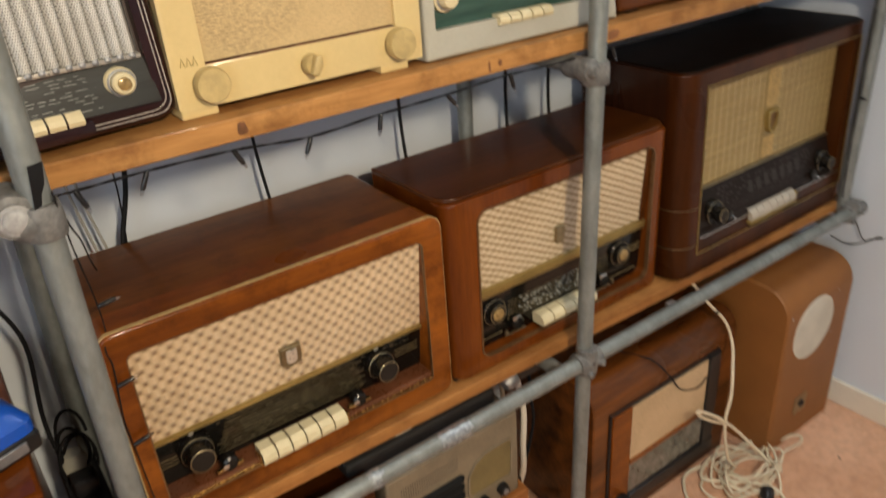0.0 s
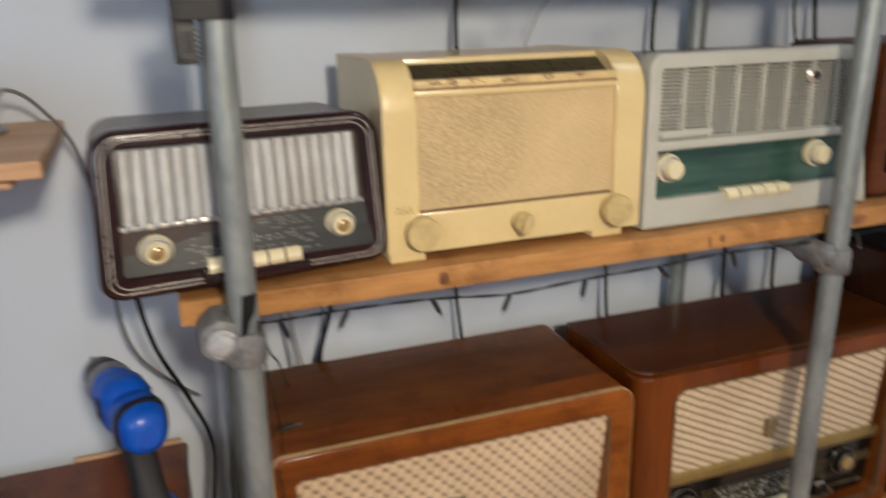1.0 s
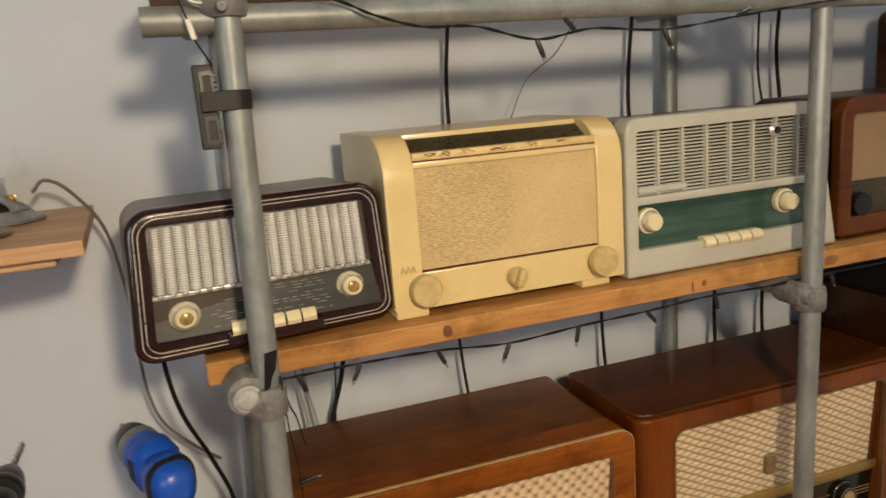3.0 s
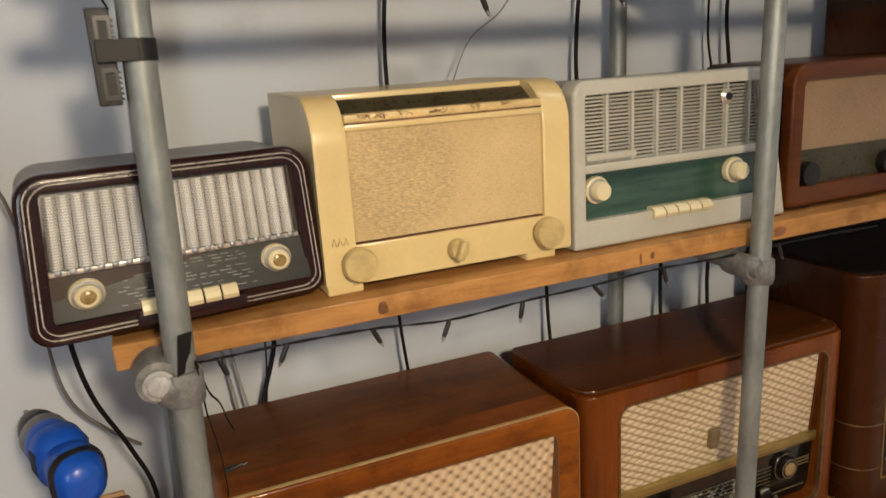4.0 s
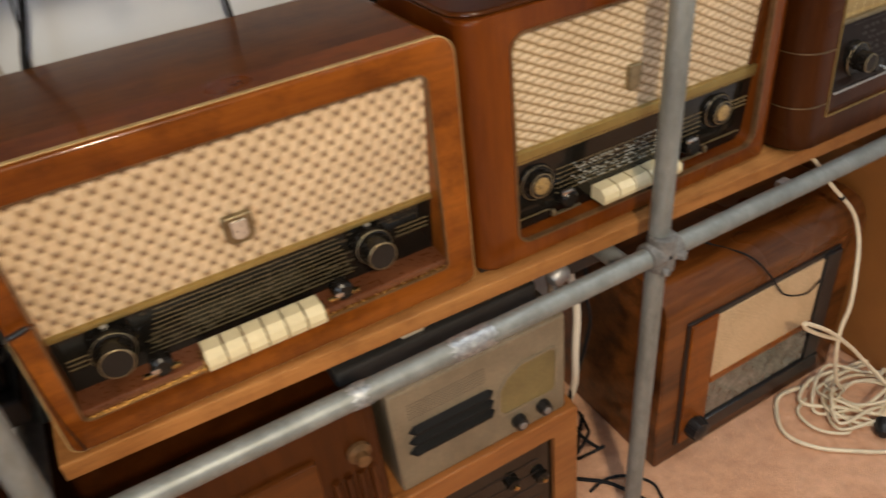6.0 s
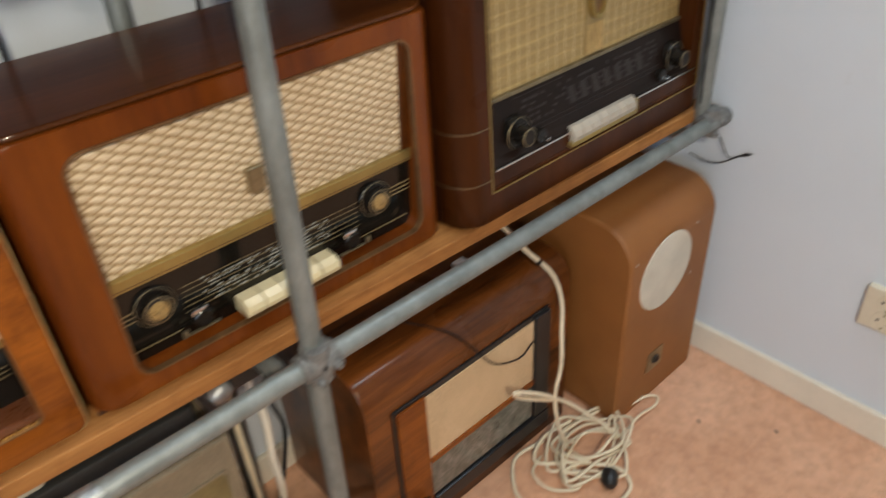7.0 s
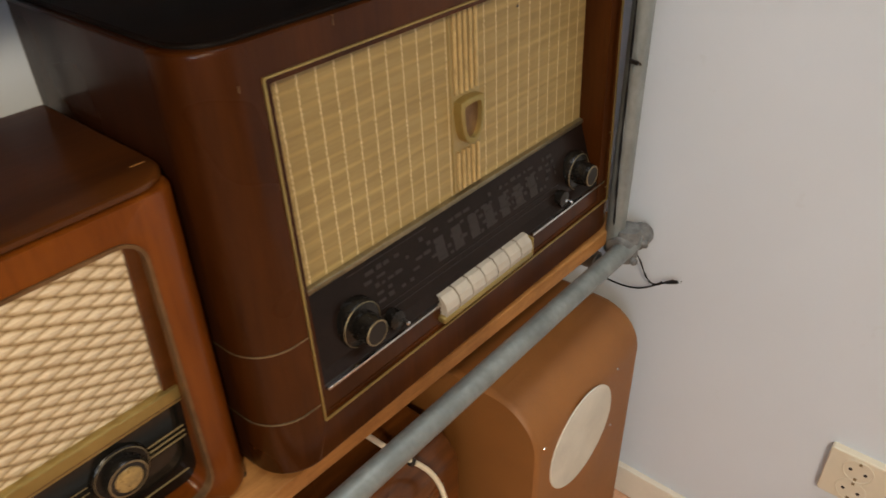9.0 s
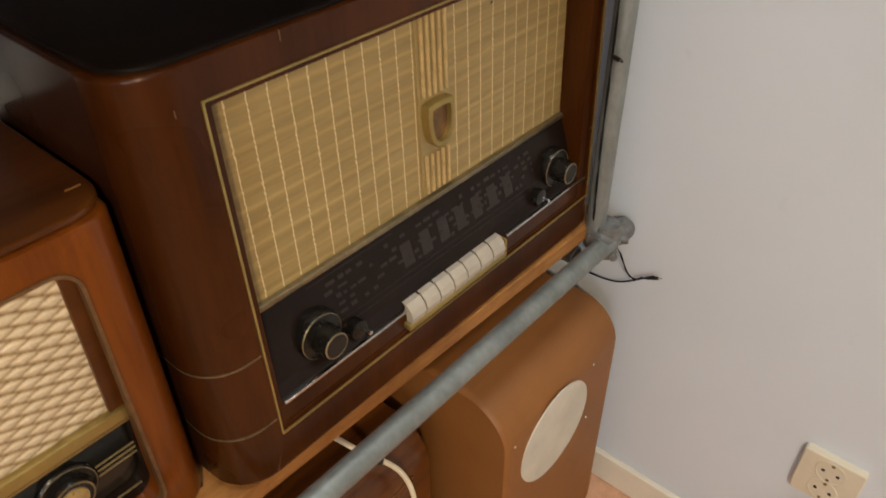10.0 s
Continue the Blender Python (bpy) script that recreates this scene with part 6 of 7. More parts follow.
def drill(name, at, rz, body_mat, accent, bit, label, fat=1.0, pitch=0.0):
    ob = thing(name, at, label, "drill", "cordless drills", rz=rz)
    # battery and foot; the body points along +y
    part("battery", made(box, -0.036, 0.036, -0.058, 0.052, 0.0, 0.026, 0.006, 3), BLACK, ob, "black battery pack")
    part("battery_clip", made(box, -0.018, 0.018, -0.0605, -0.056, 0.006, 0.02, 0.002), ALU, ob)
    bm = bmesh.new()
    rows = []
    for z, wx, y0, y1 in ((0.026, 0.036, -0.058, 0.050), (0.040, 0.036, -0.058, 0.048), (0.052, 0.028, -0.048, 0.036), (0.060, 0.020, -0.034, 0.022)):
        rows.append([(x, y, z) for x, y in rounded(-wx, wx, y0, y1, 0.014, 5)])
    loops(bm, rows)
    part("foot_shell", bm, body_mat, ob)
    bm = bmesh.new()
    rows = []
    for z, wx, yc, wy in ((0.052, 0.019, -0.006, 0.027), (0.085, 0.0165, 0.008, 0.022), (0.115, 0.0165, 0.022, 0.021), (0.145, 0.018, 0.032, 0.026)):
        rows.append([(x, y, z) for x, y in rounded(-wx, wx, yc - wy, yc + wy, 0.013, 5)])
    loops(bm, rows)
    part("handle", bm, GRIP, ob, "black rubber grip")
    part("trigger", made(box, -0.007, 0.007, 0.040, 0.056, 0.105, 0.135, 0.003), BLACK, ob)
    zc = 0.166
    bm = bmesh.new()
    rows = []
    for y, wx, z0, z1, r in ((-0.036, 0.009, 0.154, 0.174, 0.008), (-0.033, 0.015, 0.148, 0.181, 0.013), (-0.026, 0.0195, 0.143, 0.187, 0.017), (-0.012, 0.0225, 0.139, 0.190, 0.019), (0.006, 0.0240, 0.138, 0.192, 0.020), (0.014, 0.0225, 0.140, 0.187, 0.018), (0.030, 0.0215, 0.140, 0.186, 0.017), (0.038, 0.0245, 0.138, 0.192, 0.020), (0.062, 0.0250, 0.138, 0.194, 0.021), (0.072, 0.0225, 0.142, 0.189, 0.019)):
        rows.append([(x, y, z) for x, z in rounded(-wx, wx, z0, z1, r, 5)])
    loops(bm, rows)
    part("motor_housing", bm, body_mat, ob, "moulded motor housing")
    bm = bmesh.new()
    loops(bm, [[(x, y, z) for x, z in rounded(-w, w, 0.165 - w - 0.0015, 0.165 + w + 0.0015, 0.020, 5)] for y, w in ((-0.013, 0.0222), (-0.012, 0.0246), (-0.004, 0.0254), (-0.003, 0.0232))])
    part("housing_band", bm, BLACK, ob)
    for sx in (-1, 1):
        part("side_rib", made(box, sx * 0.0235 - 0.002, sx * 0.0235 + 0.002, 0.040, 0.060, 0.156, 0.178, 0.0015), GRIP, ob)
    part("gear_housing", made(lathe, [(0.0235, 0.024), (0.0245, 0.028), (0.0235, 0.044), (0.0215, 0.052), (0.0, 0.052)], (0, 0.045, zc), (0, 1, 0), 26), accent, ob)
    part("torque_ring", made(lathe, [(0.0225, 0.050), (0.0238, 0.053), (0.0232, 0.064), (0.0205, 0.068)], (0, 0.045, zc), (0, 1, 0), 26), ALU if body_mat is BLUE else BLACK, ob)
    part("chuck", made(lathe, [(0.0205, 0.066), (0.0212, 0.072), (0.0195, 0.086), (0.0160, 0.100), (0.0105, 0.113), (0.0070, 0.118), (0.0, 0.119)], (0, 0.045, zc), (0, 1, 0), 24), BLACK, ob, "black tapered chuck")
    for a in range(3):
        part("jaw", made(box, -0.002, 0.002, 0.157, 0.180, zc - 0.0045 + 0.003 * a, zc - 0.002 + 0.003 * a), ALU, ob)
    if bit:
        bm = bmesh.new()
        tube(bm, [(0, 0.157, zc), (0, 0.243, zc)], 0.0020, 10, 2, False)
        for s in (0, math.pi):
            tube(bm, [(0.0032 * math.cos(s + 0.7 * k), 0.166 + 0.0028 * k, zc + 0.0032 * math.sin(s + 0.7 * k)) for k in range(27)], 0.0012, 6, 2)
        part("drill_bit", bm, CHROME, ob, "steel twist bit")
    turn = pose(0, 0.01, zc, pitch) @ pose(0, -0.01, -zc)
    for child in ob.children:
        if child.name.split(".")[0] in ("motor_housing", "housing_band", "side_rib", "gear_housing", "torque_ring", "chuck", "jaw", "drill_bit"):
            for v in child.data.vertices:
                v.co = turn @ Vector((v.co.x * fat, v.co.y, zc + (v.co.z - zc) * fat))
    return ob


blue_drill = drill("cordless_drill", (0.073, 0.858, 0.7905), 21, BLUE, BLUE, False, "blue and black cordless drill standing on its battery", 1.18, 5.0)
blue_drill.scale = (0.92, 0.88, 0.97)
drill("cordless_drill", (-0.101, 0.800, 0.7905), 1, BLACK, GRIP, True, "black cordless drill with a twist bit")

jar = thing("glass_jar", (0.012, 0.775, 0.7905), "clear empty glass jar on the wooden cabinet", "jar")
part("jar_wall", made(lathe, [(0.0, 0.001), (0.026, 0.0), (0.028, 0.004), (0.028, 0.058), (0.025, 0.062), (0.0225, 0.061), (0.0255, 0.055), (0.0255, 0.006), (0.0, 0.004)], (0, 0, 0), (0, 0, 1), 32), GLASS, jar)


# ---- cables ----
def cable(name, pts, r, mat, label, category="cable", group=""):
    return solid(name, made(tube, pts, r, 8, 6), mat, label, category, group=group)


LABEL_MAINS = "black mains cable hanging behind the radios"
for pts, r in (
    (((0.528, 1.07, 1.47), (0.523, 1.085, 1.38), (0.518, 1.075, 1.30), (0.52, 1.06, 1.20)), 0.0032),
    (((0.845, 1.08, 1.47), (0.838, 1.085, 1.38), (0.832, 1.08, 1.30), (0.83, 1.06, 1.20)), 0.0032),
    (((1.140, 1.08, 1.47), (1.137, 1.085, 1.38), (1.133, 1.07, 1.29)), 0.0032),
    (((1.100, 1.085, 1.47), (1.102, 1.09, 1.35), (1.100, 1.07, 1.27)), 0.0020),
    (((0.508, 1.07, 1.09), (0.510, 1.08, 0.98), (0.515, 1.07, 0.88), (0.52, 1.06, 0.82)), 0.0026),
    (((0.772, 1.07, 1.09), (0.772, 1.085, 0.97), (0.768, 1.07, 0.87), (0.765, 1.05, 0.82)), 0.0030),
    (((1.01, 1.07, 1.08), (1.006, 1.085, 0.97), (0.995, 1.07, 0.87), (0.99, 1.055, 0.80)), 0.0032),
    (((1.125, 1.07, 1.08), (1.114, 1.085, 0.96), (1.102, 1.07, 0.86), (1.10, 1.055, 0.80)), 0.0032),
    (((0.335, 1.07, 1.09), (0.322, 1.085, 0.96), (0.296, 1.075, 0.88), (0.29, 1.055, 0.82)), 0.0036),
    (((0.300, 1.075, 1.09), (0.310, 1.085, 0.97), (0.298, 1.07, 0.86)), 0.0012),
):
    cable("mains_cable", pts, r, RUBBER, LABEL_MAINS, group="mains cables")
for pts in (((0.243, 1.08, 1.09), (0.250, 1.09, 0.97), (0.262, 1.075, 0.87)), ((0.258, 1.08, 1.09), (0.262, 1.09, 0.97), (0.275, 1.075, 0.87))):
    cable("pale_wire", pts, 0.0020, PALE_WIRE, "pale grey wire hanging by the wall", group="pale wires")
cable("thin_wire", ((0.71, 1.0, 1.47), (0.675, 1.02, 1.40), (0.640, 1.06, 1.36), (0.60, 1.05, 1.29)), 0.0010, GREY_WIRE, "thin grey wire crossing the wall")
cable("speaker_lead", ((-0.036, 1.02, 1.274), (-0.020, 1.015, 1.287), (0.004, 1.03, 1.268), (0.034, 1.05, 1.21), (0.046, 1.06, 1.10), (0.048, 1.06, 1.0), (0.062, 1.06, 0.94), (0.098, 1.06, 0.895), (0.13, 1.065, 0.865)), 0.0022, GREY_WIRE, "grey loudspeaker lead hanging from the wall shelf")
cable("mains_cable", ((0.080, 0.945, 1.115), (0.083, 0.955, 1.04), (0.094, 0.97, 0.975), (0.120, 0.99, 0.90), (0.140, 1.0, 0.82), (0.128, 1.0, 0.70), (0.135, 1.0, 0.60), (0.15, 1.0, 0.53)), 0.0029, RUBBER, "thick black mains cable hanging from the bakelite radio", group="mains cables")
cable("thin_red_wire", ((-0.297, 1.06, 1.00), (-0.281, 1.10, 0.985), (-0.283, 1.10, 0.955), (-0.278, 1.10, 0.93), (-0.285, 1.09, 0.90), (-0.295, 1.06, 0.83)), 0.0010, RED_WIRE, "thin dark red wire against the wall")

# coil of black flex and a plug block behind the first upright
pts = []
for k in range(60):
    a = k * 0.42
    pts.append((0.150 + 0.020 * math.cos(a) + 0.004 * math.sin(0.3 * k), 1.00 + 0.012 * math.sin(0.7 * a), 0.665 + 0.040 * math.sin(a) - 0.0010 * k))
cable("flex_coil", pts, 0.0022, RUBBER, "loose coil of black flex behind the upright")
plug = thing("power_strip", (0.150, 0.98, 0.572), "dark power strip with plugs behind the upright", "power strip")
part("strip_body", made(box, -0.028, 0.020, -0.06, 0.05, 0.0, 0.034, 0.004), BLACK, plug)
part("plug", made(box, -0.020, 0.012, -0.04, -0.010, 0.033, 0.062, 0.006), BLACK, plug)
part("plug", made(lathe, [(0.018, 0), (0.018, 0.02), (0.012, 0.032), (0, 0.034)], (-0.006, 0.025, 0.033), (0, 0, 1), 18), GREIGE, plug)

# yellowed white cable from the shelf down to a tangle on the carpet
cable("white_lead", ((1.285, 0.90, 0.535), (1.313, 0.86, 0.502), (1.346, 0.84, 0.450), (1.383, 0.815, 0.396), (1.387, 0.795, 0.348), (1.360, 0.770, 0.310), (1.344, 0.755, 0.253), (1.326, 0.75, 0.205), (1.326, 0.745, 0.15), (1.345, 0.742, 0.08), (1.385, 0.745, 0.03)), 0.0035, CABLE_W, "yellowed white mains lead hanging to the floor")
rnd = random.Random(77)
pts = []
for k in range(40):
    a = k * 1.13 + 0.35 * rnd.random()
    rr = 0.030 + 0.055 * rnd.random() + (0.022 if k % 6 == 0 else 0)
    pts.append((1.425 + rr * 1.25 * math.cos(a) - 0.0008 * k, 0.752 + rr * 0.8 * math.sin(a) - 0.0014 * k, 0.008 + 0.036 * rnd.random() * (1 - abs(k - 18) / 40)))
cable("white_lead", pts, 0.0030, CABLE_W, "tangled heap of yellowed white lead on the carpet")
cable("white_lead", ((1.36, 0.80, 0.010), (1.30, 0.812, 0.008), (1.262, 0.79, 0.007), (1.232, 0.745, 0.007), (1.250, 0.695, 0.007), (1.30, 0.650, 0.007), (1.350, 0.617, 0.007), (1.395, 0.622, 0.008), (1.405, 0.66, 0.014), (1.36, 0.72, 0.016), (1.31, 0.775, 0.014), (1.36, 0.80, 0.02), (1.43, 0.79, 0.02)), 0.0038, CABLE_W, "wide loop of yellowed white lead on the carpet")
cable("white_lead", ((1.33, 0.78, 0.008), (1.29, 0.765, 0.008), (1.285, 0.72, 0.008), (1.32, 0.685, 0.008), (1.345, 0.70, 0.008), (1.36, 0.75, 0.012)), 0.0030, CABLE_W, "small loop of yellowed white lead on the carpet")
cable("white_lead", ((1.45, 0.72, 0.03), (1.50, 0.74, 0.025), (1.56, 0.735, 0.012), (1.60, 0.728, 0.008), (1.612, 0.712, 0.008), (1.590, 0.702, 0.008), (1.53, 0.705, 0.015), (1.46, 0.69, 0.02)), 0.0030, CABLE_W, "end loop of yellowed white lead on the carpet")
cable("white_lead", ((1.326, 0.752, 0.185), (1.281, 0.757, 0.216), (1.240, 0.760, 0.250), (1.236, 0.758, 0.264), (1.294, 0.752, 0.221), (1.36, 0.745, 0.155), (1.405, 0.735, 0.10), (1.44, 0.72, 0.055), (1.46, 0.70, 0.02)), 0.0038, CABLE_W, "loop of yellowed white lead above the heap")
solid("cable_tie", made(lathe, [(0.0044, -0.0025), (0.0052, -0.0022), (0.0052, 0.0022), (0.0044, 0.0025)], (1.364, 0.8275, 0.4240), (0.037, -0.025, -0.054), 16), BLACK, "narrow black tie round the white lead", "cable tie")
clip = thing("cable_clip", (1.158, 0.792, 0.546), "small grey clip on the edge of the low shelf", "clip")
part("clip_body", made(box, -0.010, 0.010, -0.004, 0.010, -0.006, 0.004, 0.0015), ALU, clip)
part("clip_screw", made(lathe, [(0.0026, 0), (0.0022, 0.0016), (0, 0.002)], (0.0, -0.004, -0.001), (0, -1, 0), 10), CHROME, clip)
pl = thing("mains_plug", (1.372, 0.652, 0.0), "black mains plug lying in the heap of lead", "plug", rz=35)
part("plug_body", made(lathe, [(0.008, 0), (0.014, 0.008), (0.016, 0.026), (0.0155, 0.032), (0, 0.032)], (-0.016, 0, 0.0165), (1, 0, 0), 18), BLACK, pl)
for s in (-1, 1):
    part("pin", made(tube, [(0.014, s * 0.006, 0.0165), (0.032, s * 0.006, 0.0165)], 0.0018, 8, 2, False), CHROME, pl)
cable("black_lead", ((0.835, 0.90, 0.006), (0.87, 0.87, 0.006), (0.90, 0.84, 0.007), (0.92, 0.80, 0.007), (0.935, 0.765, 0.006)), 0.0035, RUBBER, "black lead lying on the carpet")
cable("black_lead", ((0.83, 0.86, 0.09), (0.86, 0.87, 0.10), (0.90, 0.90, 0.08), (0.94, 0.95, 0.02), (0.96, 1.0, 0.006)), 0.0030, RUBBER, "black lead between the floor radios")
cable("white_lead", ((0.845, 0.93, 0.44), (0.84, 0.92, 0.38), (0.838, 0.91, 0.30), (0.842, 0.92, 0.23), (0.85, 0.95, 0.10)), 0.0045, CABLE_W, "white lead hanging between the floor radios")
cable("pale_wire", ((0.872, 0.93, 0.535), (0.868, 0.915, 0.46), (0.876, 0.905, 0.38), (0.870, 0.90, 0.30), (0.874, 0.91, 0.20), (0.862, 0.95, 0.08), (0.85, 1.0, 0.008)), 0.0062, SKIRT, "thick bluish white flex hanging between the floor radios")
cable("black_lead", ((0.885, 0.93, 0.53), (0.893, 0.91, 0.47), (0.886, 0.895, 0.41), (0.898, 0.90, 0.34), (0.885, 0.905, 0.26), (0.868, 0.91, 0.18), (0.878, 0.90, 0.10), (0.905, 0.88, 0.06), (0.90, 0.86, 0.085), (0.872, 0.865, 0.08), (0.868, 0.89, 0.045), (0.90, 0.93, 0.012), (0.96, 0.99, 0.006)), 0.0032, RUBBER, "black lead hanging in a loop between the floor radios")
cable("black_lead", ((0.862, 0.845, 0.006), (0.90, 0.85, 0.006), (0.935, 0.835, 0.007), (0.962, 0.80, 0.006), (0.955, 0.765, 0.006)), 0.0026, RUBBER, "thin black lead lying on the carpet")
cable("thin_black_lead", ((1.13, 0.90, 0.396), (1.17, 0.84, 0.385), (1.20, 0.815, 0.345), (1.24, 0.811, 0.290), (1.30, 0.811, 0.262), (1.335, 0.812, 0.275)), 0.0016, RUBBER, "thin black lead lying over the floor radio")


# ---- strings of small lights ----
def light_string(name, pts, bulbs, label, r=0.0014):
    """Twisted black wire with small bulb holders branching off it."""
    path = smooth_path(pts, 7)
    bm = bmesh.new()
    for s in (0.0, math.pi):
        tw = []
        for k, p in enumerate(path):
            tw.append(p + Vector((0, 0.0009 * math.cos(0.9 * k + s), 0.0009 * math.sin(0.9 * k + s))))
        tube(bm, tw, r * 0.62, 6, 2, False)
    ob = solid(name, bm, RUBBER, label, "string lights", group="string lights")
    for frac, d in bulbs:
        p = path[int(frac * (len(path) - 1))]
        d = Vector(d).normalized()
        holder = part("bulb_holder", made(lathe, [(0.0018, 0), (0.0028, 0.003), (0.0028, 0.017), (0.0022, 0.020)], p, d, 10), BLACK, ob)
        part("bulb", made(lathe, [(0.0019, 0.019), (0.0019, 0.023), (0.001, 0.0255), (0, 0.026)], p, d, 8), GLASS, holder)
    return ob


light_string("light_string", ((0.18, 0.785, 1.072), (0.213, 0.787, 1.069), (0.29, 0.789, 1.069), (0.38, 0.79, 1.066), (0.47, 0.79, 1.058), (0.563, 0.79, 1.062), (0.66, 0.79, 1.064), (0.75, 0.79, 1.068), (0.86, 0.79, 1.066), (1.0, 0.79, 1.068), (1.15, 0.79, 1.066)),
             [(0.115, (0.35, 0, -1)), (0.205, (-0.5, 0, -1)), (0.305, (0.5, 0.1, -1)), (0.40, (-0.45, 0, -1)), (0.50, (-0.2, 0, -1)), (0.60, (0.5, 0, -0.6)), (0.72, (0.3, 0, -1)), (0.885, (0.55, 0.1, -1))], "black string of small lights under the shelf edge")
light_string("light_string", ((0.20, 0.737, 1.462), (0.287, 0.737, 1.446), (0.326, 0.735, 1.430), (0.375, 0.737, 1.417), (0.432, 0.739, 1.415), (0.498, 0.737, 1.399), (0.565, 0.738, 1.407), (0.654, 0.738, 1.402), (0.754, 0.74, 1.412), (0.84, 0.742, 1.42), (0.95, 0.748, 1.43)),
             [(0.50, (0.4, 0, -1)), (0.58, (-0.8, 0, 0.9)), (0.70, (0.5, 0, -1)), (0.80, (0.7, 0, 0.3))], "black string of small lights looped along the upper pipe")
light_string("light_string", ((0.198, 0.735, 1.09), (0.202, 0.76, 1.03), (0.208, 0.80, 0.985), (0.214, 0.832, 0.935), (0.216, 0.850, 0.884), (0.208, 0.834, 0.868), (0.210, 0.832, 0.847), (0.205, 0.829, 0.80), (0.203, 0.829, 0.77), (0.205, 0.829, 0.72), (0.208, 0.83, 0.64), (0.215, 0.832, 0.582)),
             [(0.30, (0.9, 0.0, 0.15)), (0.60, (1, -0.1, 0.25)), (0.80, (1, -0.1, 0.3))], "black string of small lights hanging over the walnut radio", 0.0012)
light_string("light_string", ((0.198, 0.738, 1.09), (0.208, 0.78, 1.04), (0.222, 0.86, 0.99), (0.234, 0.94, 0.93), (0.243, 0.99, 0.892)), [], "short black string of lights behind the upright", 0.0013)
light_string("light_string", ((1.7365, 0.793, 1.00), (1.7360, 0.790, 0.84), (1.7370, 0.789, 0.70), (1.7380, 0.786, 0.60), (1.770, 0.800, 0.545), (1.797, 0.774, 0.516), (1.801, 0.754, 0.479), (1.801, 0.738, 0.474), (1.801, 0.714, 0.493)), [(0.16, (-0.4, -0.6, 0.1)), (0.96, (0, -1, 0.5))], "black string of small lights down the corner upright", 0.0012)
cable("wire_end", ((1.775, 0.812, 0.47), (1.797, 0.790, 0.452), (1.801, 0.765, 0.455), (1.801, 0.742, 0.470), (1.801, 0.730, 0.482)), 0.0014, RUBBER, "loose black wire end by the side wall")

# terminal block taped to the first upright
blk = thing("terminal_block", (0.166, 0.757, 1.318), "dark terminal block taped to the upright", "terminal block")
part("block_body", made(box, -0.010, 0.008, -0.016, 0.006, 0.0, 0.076, 0.0015), BLOCK_GREY, blk)
for z in (0.010, 0.050):
    part("slot_frame", made(ring, rounded(-0.005, 0.0075, z - 0.006, z + 0.020, 0.002), rounded(-0.002, 0.005, z - 0.002, z + 0.016, 0.001), -0.0185, -0.015), BLACK, blk)
    for k in range(6):
        part("tooth", made(box, 0.0078, 0.0098, -0.016, -0.004, z - 0.006 + 0.0042 * k, z - 0.004 + 0.0042 * k), BLACK, blk)
band = solid("tape_band", made(lathe, [(PIPE + 0.0003, 0), (PIPE + 0.0011, 0.0005), (PIPE + 0.0011, 0.0175), (PIPE + 0.0003, 0.018)], (0.1918, 0.752, 1.352), (0.0235, 0, 1), 28), TAPE, "black insulating tape round the upright", "tape")
part("tape_flap", made(box, 0.160, 0.192, 0.736, 0.7385, 1.352, 1.3695, 0.0005), TAPE, band)
bm = bmesh.new()
loops(bm, [[(0.186 - 0.006 * s, 0.7355 - 0.002 * math.sin(3 * s), 1.117 - 0.045 * s), (0.199 - 0.009 * s, 0.7415, 1.117 - 0.045 * s), (0.199 - 0.009 * s, 0.743, 1.117 - 0.045 * s), (0.186 - 0.006 * s, 0.737 - 0.002 * math.sin(3 * s), 1.117 - 0.045 * s)] for s in (0, 0.25, 0.5, 0.75, 1.0)])
solid("tape_strip", bm, TAPE, "loose strip of shiny black tape on the upright", "tape")
cable("white_ferrule", ((0.158, 0.732, 1.432), (0.162, 0.731, 1.415)), 0.0026, SKIRT, "white wire end sleeve by the clamp")
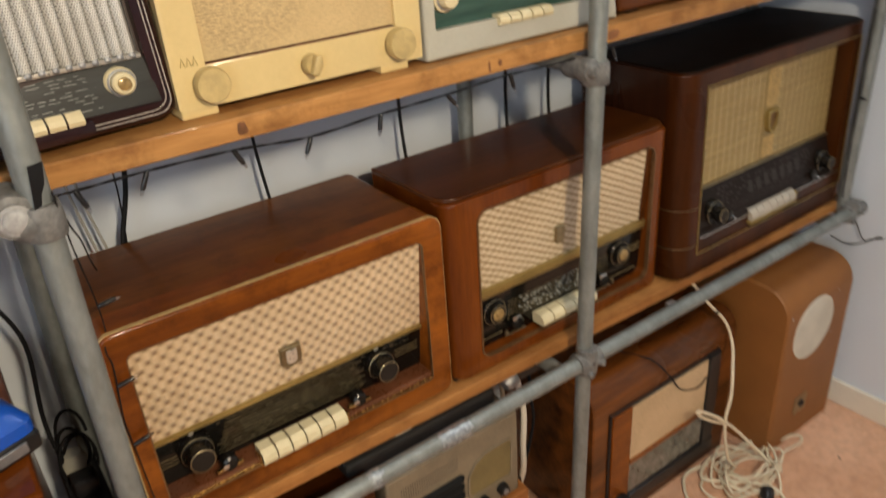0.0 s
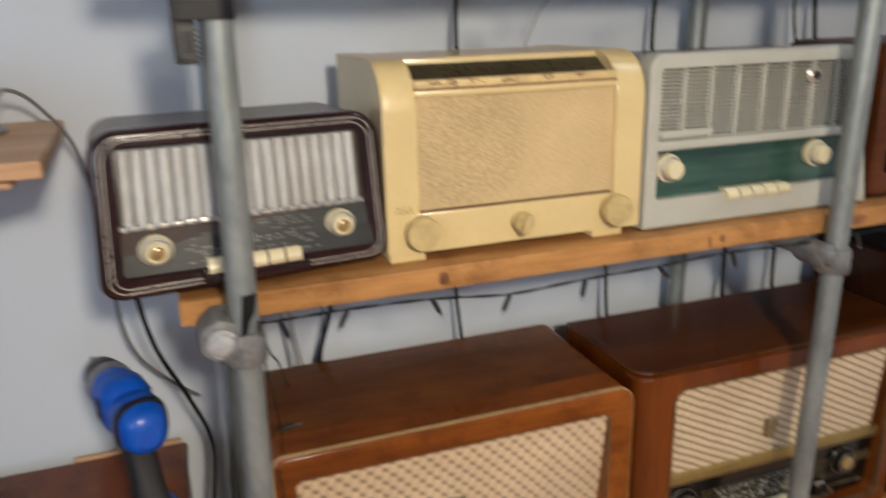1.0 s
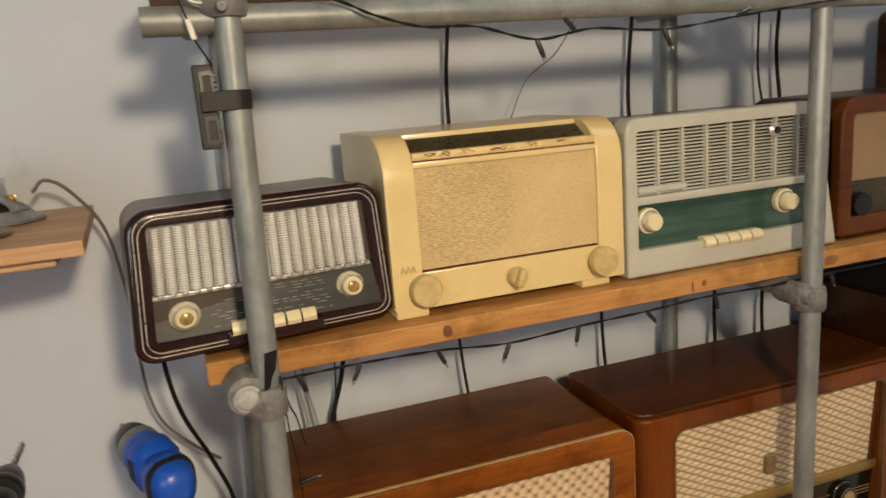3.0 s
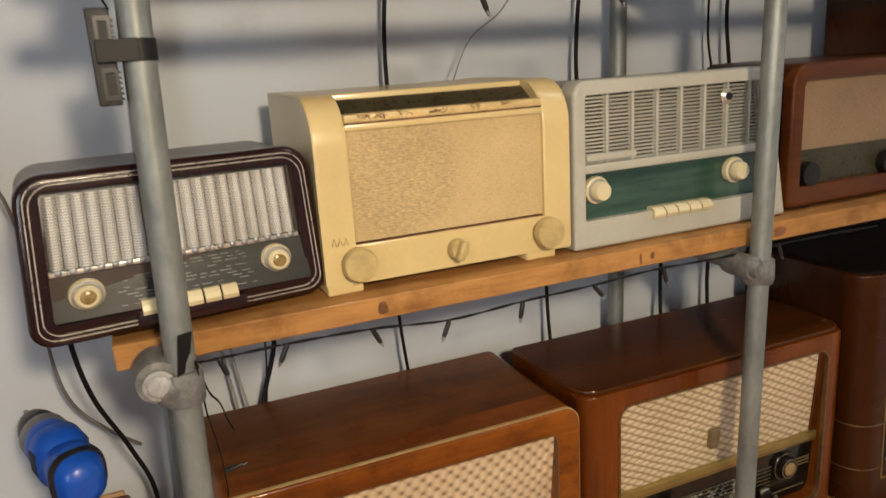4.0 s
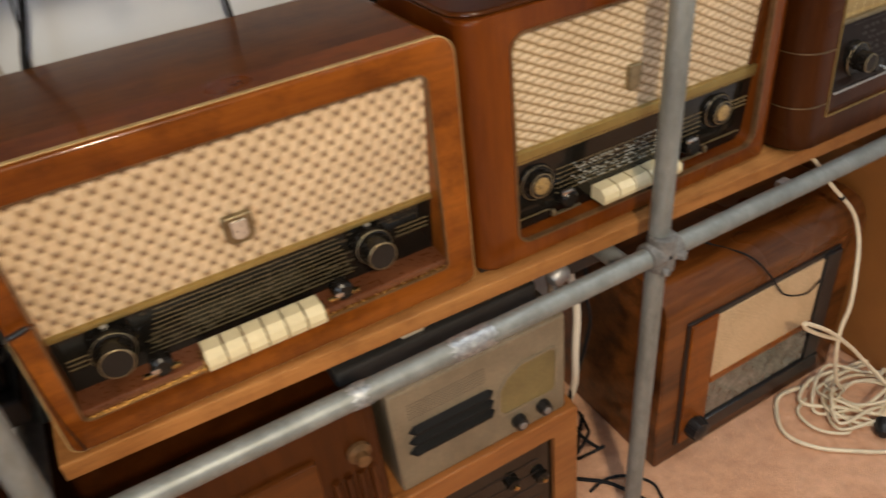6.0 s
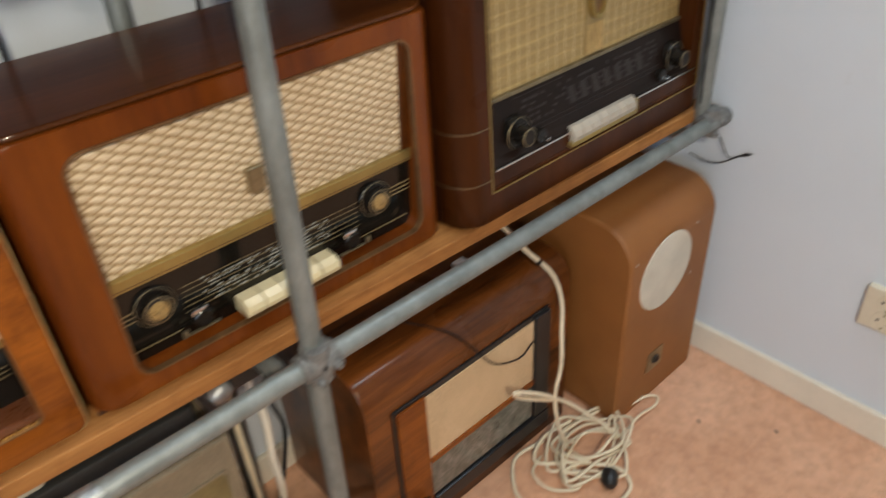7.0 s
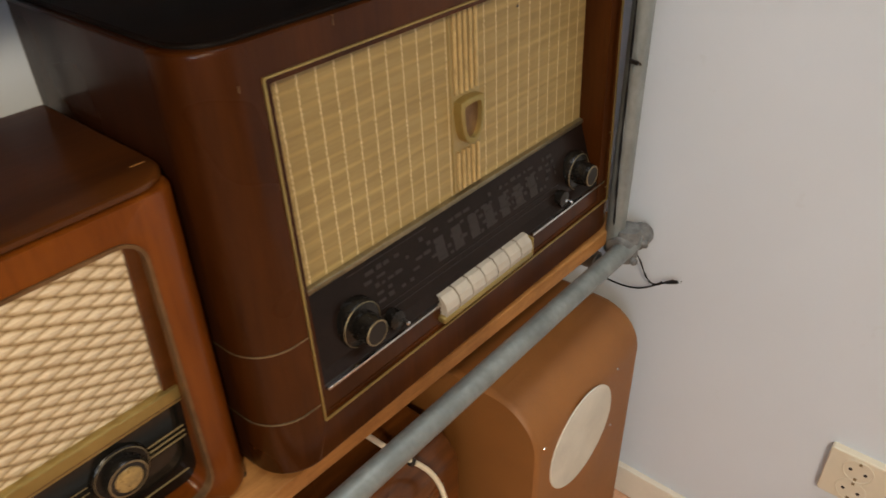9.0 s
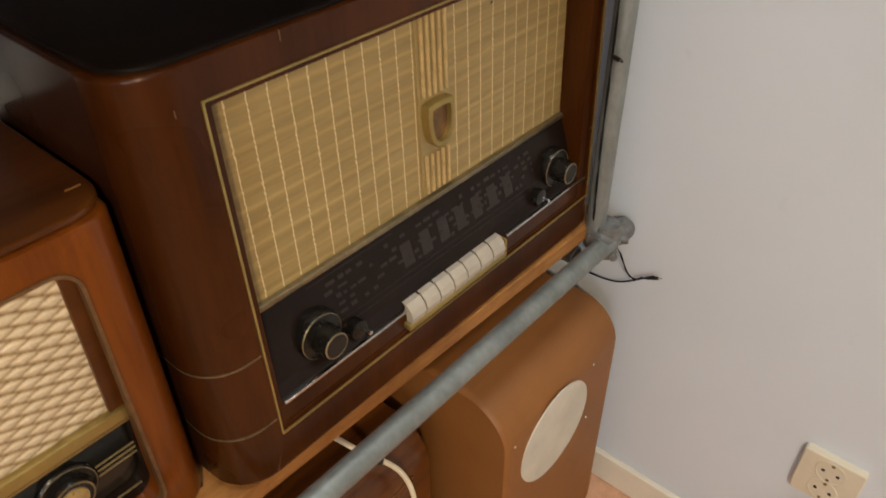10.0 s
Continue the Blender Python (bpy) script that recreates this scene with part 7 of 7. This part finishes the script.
cable("thin_wire", ((0.152, 0.735, 1.47), (0.153, 0.731, 1.45), (0.158, 0.731, 1.432), (0.162, 0.731, 1.415), (0.170, 0.735, 1.40), (0.174, 0.74, 1.392)), 0.0009, RUBBER, "thin black wire at the clamp")

# mains adaptor fixed under the low shelf
adp = thing("mains_adaptor", (0.858, 0.878, 0.4885), "black mains adaptor with a pale plug under the shelf", "adaptor")
part("adaptor_body", made(box, -0.030, 0.034, -0.020, 0.030, 0.004, 0.0600, 0.006, 3), BLACK, adp)
part("adaptor_tail", made(tube, [(0.02, -0.014, 0.020), (0.030, -0.030, 0.050), (0.028, -0.040, 0.074)], 0.005, 8, 5), BLACK, adp)
part("adaptor_plug", made(lathe, [(0.013, 0), (0.0155, 0.004), (0.0155, 0.020), (0.010, 0.028), (0, 0.029)], (-0.030, -0.004, 0.010), (-1, -0.2, -0.3), 20), ALU, adp, "pale round plug")
part("strain_relief", made(tube, [(-0.018, -0.020, 0.050), (-0.022, -0.034, 0.054), (-0.030, -0.044, 0.064)], 0.005, 10, 4), BLACK, adp)

# made-up socket strip lying on the grey-beige radio, added to darken the gap
lying = thing("socket_strip", (0.63, 0.925, 0.458), "dark grey strip added on the grey-beige radio to darken the gap", "socket strip")
part("strip_body", made(box, -0.150, 0.150, -0.055, 0.055, 0.0, 0.040, 0.005), BLOCK_GREY, lying)
for k in range(4):
    part("outlet", made(lathe, [(0.019, 0), (0.019, 0.002), (0.015, 0.002), (0.015, 0.0005)], (-0.110 + 0.068 * k, 0.0, 0.0395), (0, 0, 1), 20), BLACK, lying)
part("strip_plug", made(box, -0.055, -0.020, -0.050, -0.020, 0.0395, 0.060, 0.005), GREIGE, lying)

# scraps on the carpet
for x, y in ((1.62, 0.62), (1.70, 0.50), (1.45, 0.50)):
    bm = made(box, -0.004, 0.004, -0.0015, 0.0015, 0.0, 0.002, 0.0005)
    bmesh.ops.transform(bm, matrix=pose(x, y, 0.0, 0, 0, 40 * x), verts=bm.verts)
    solid("lint_scrap", bm, BLACK, "dark scrap lying on the carpet", "scrap", group="scraps")
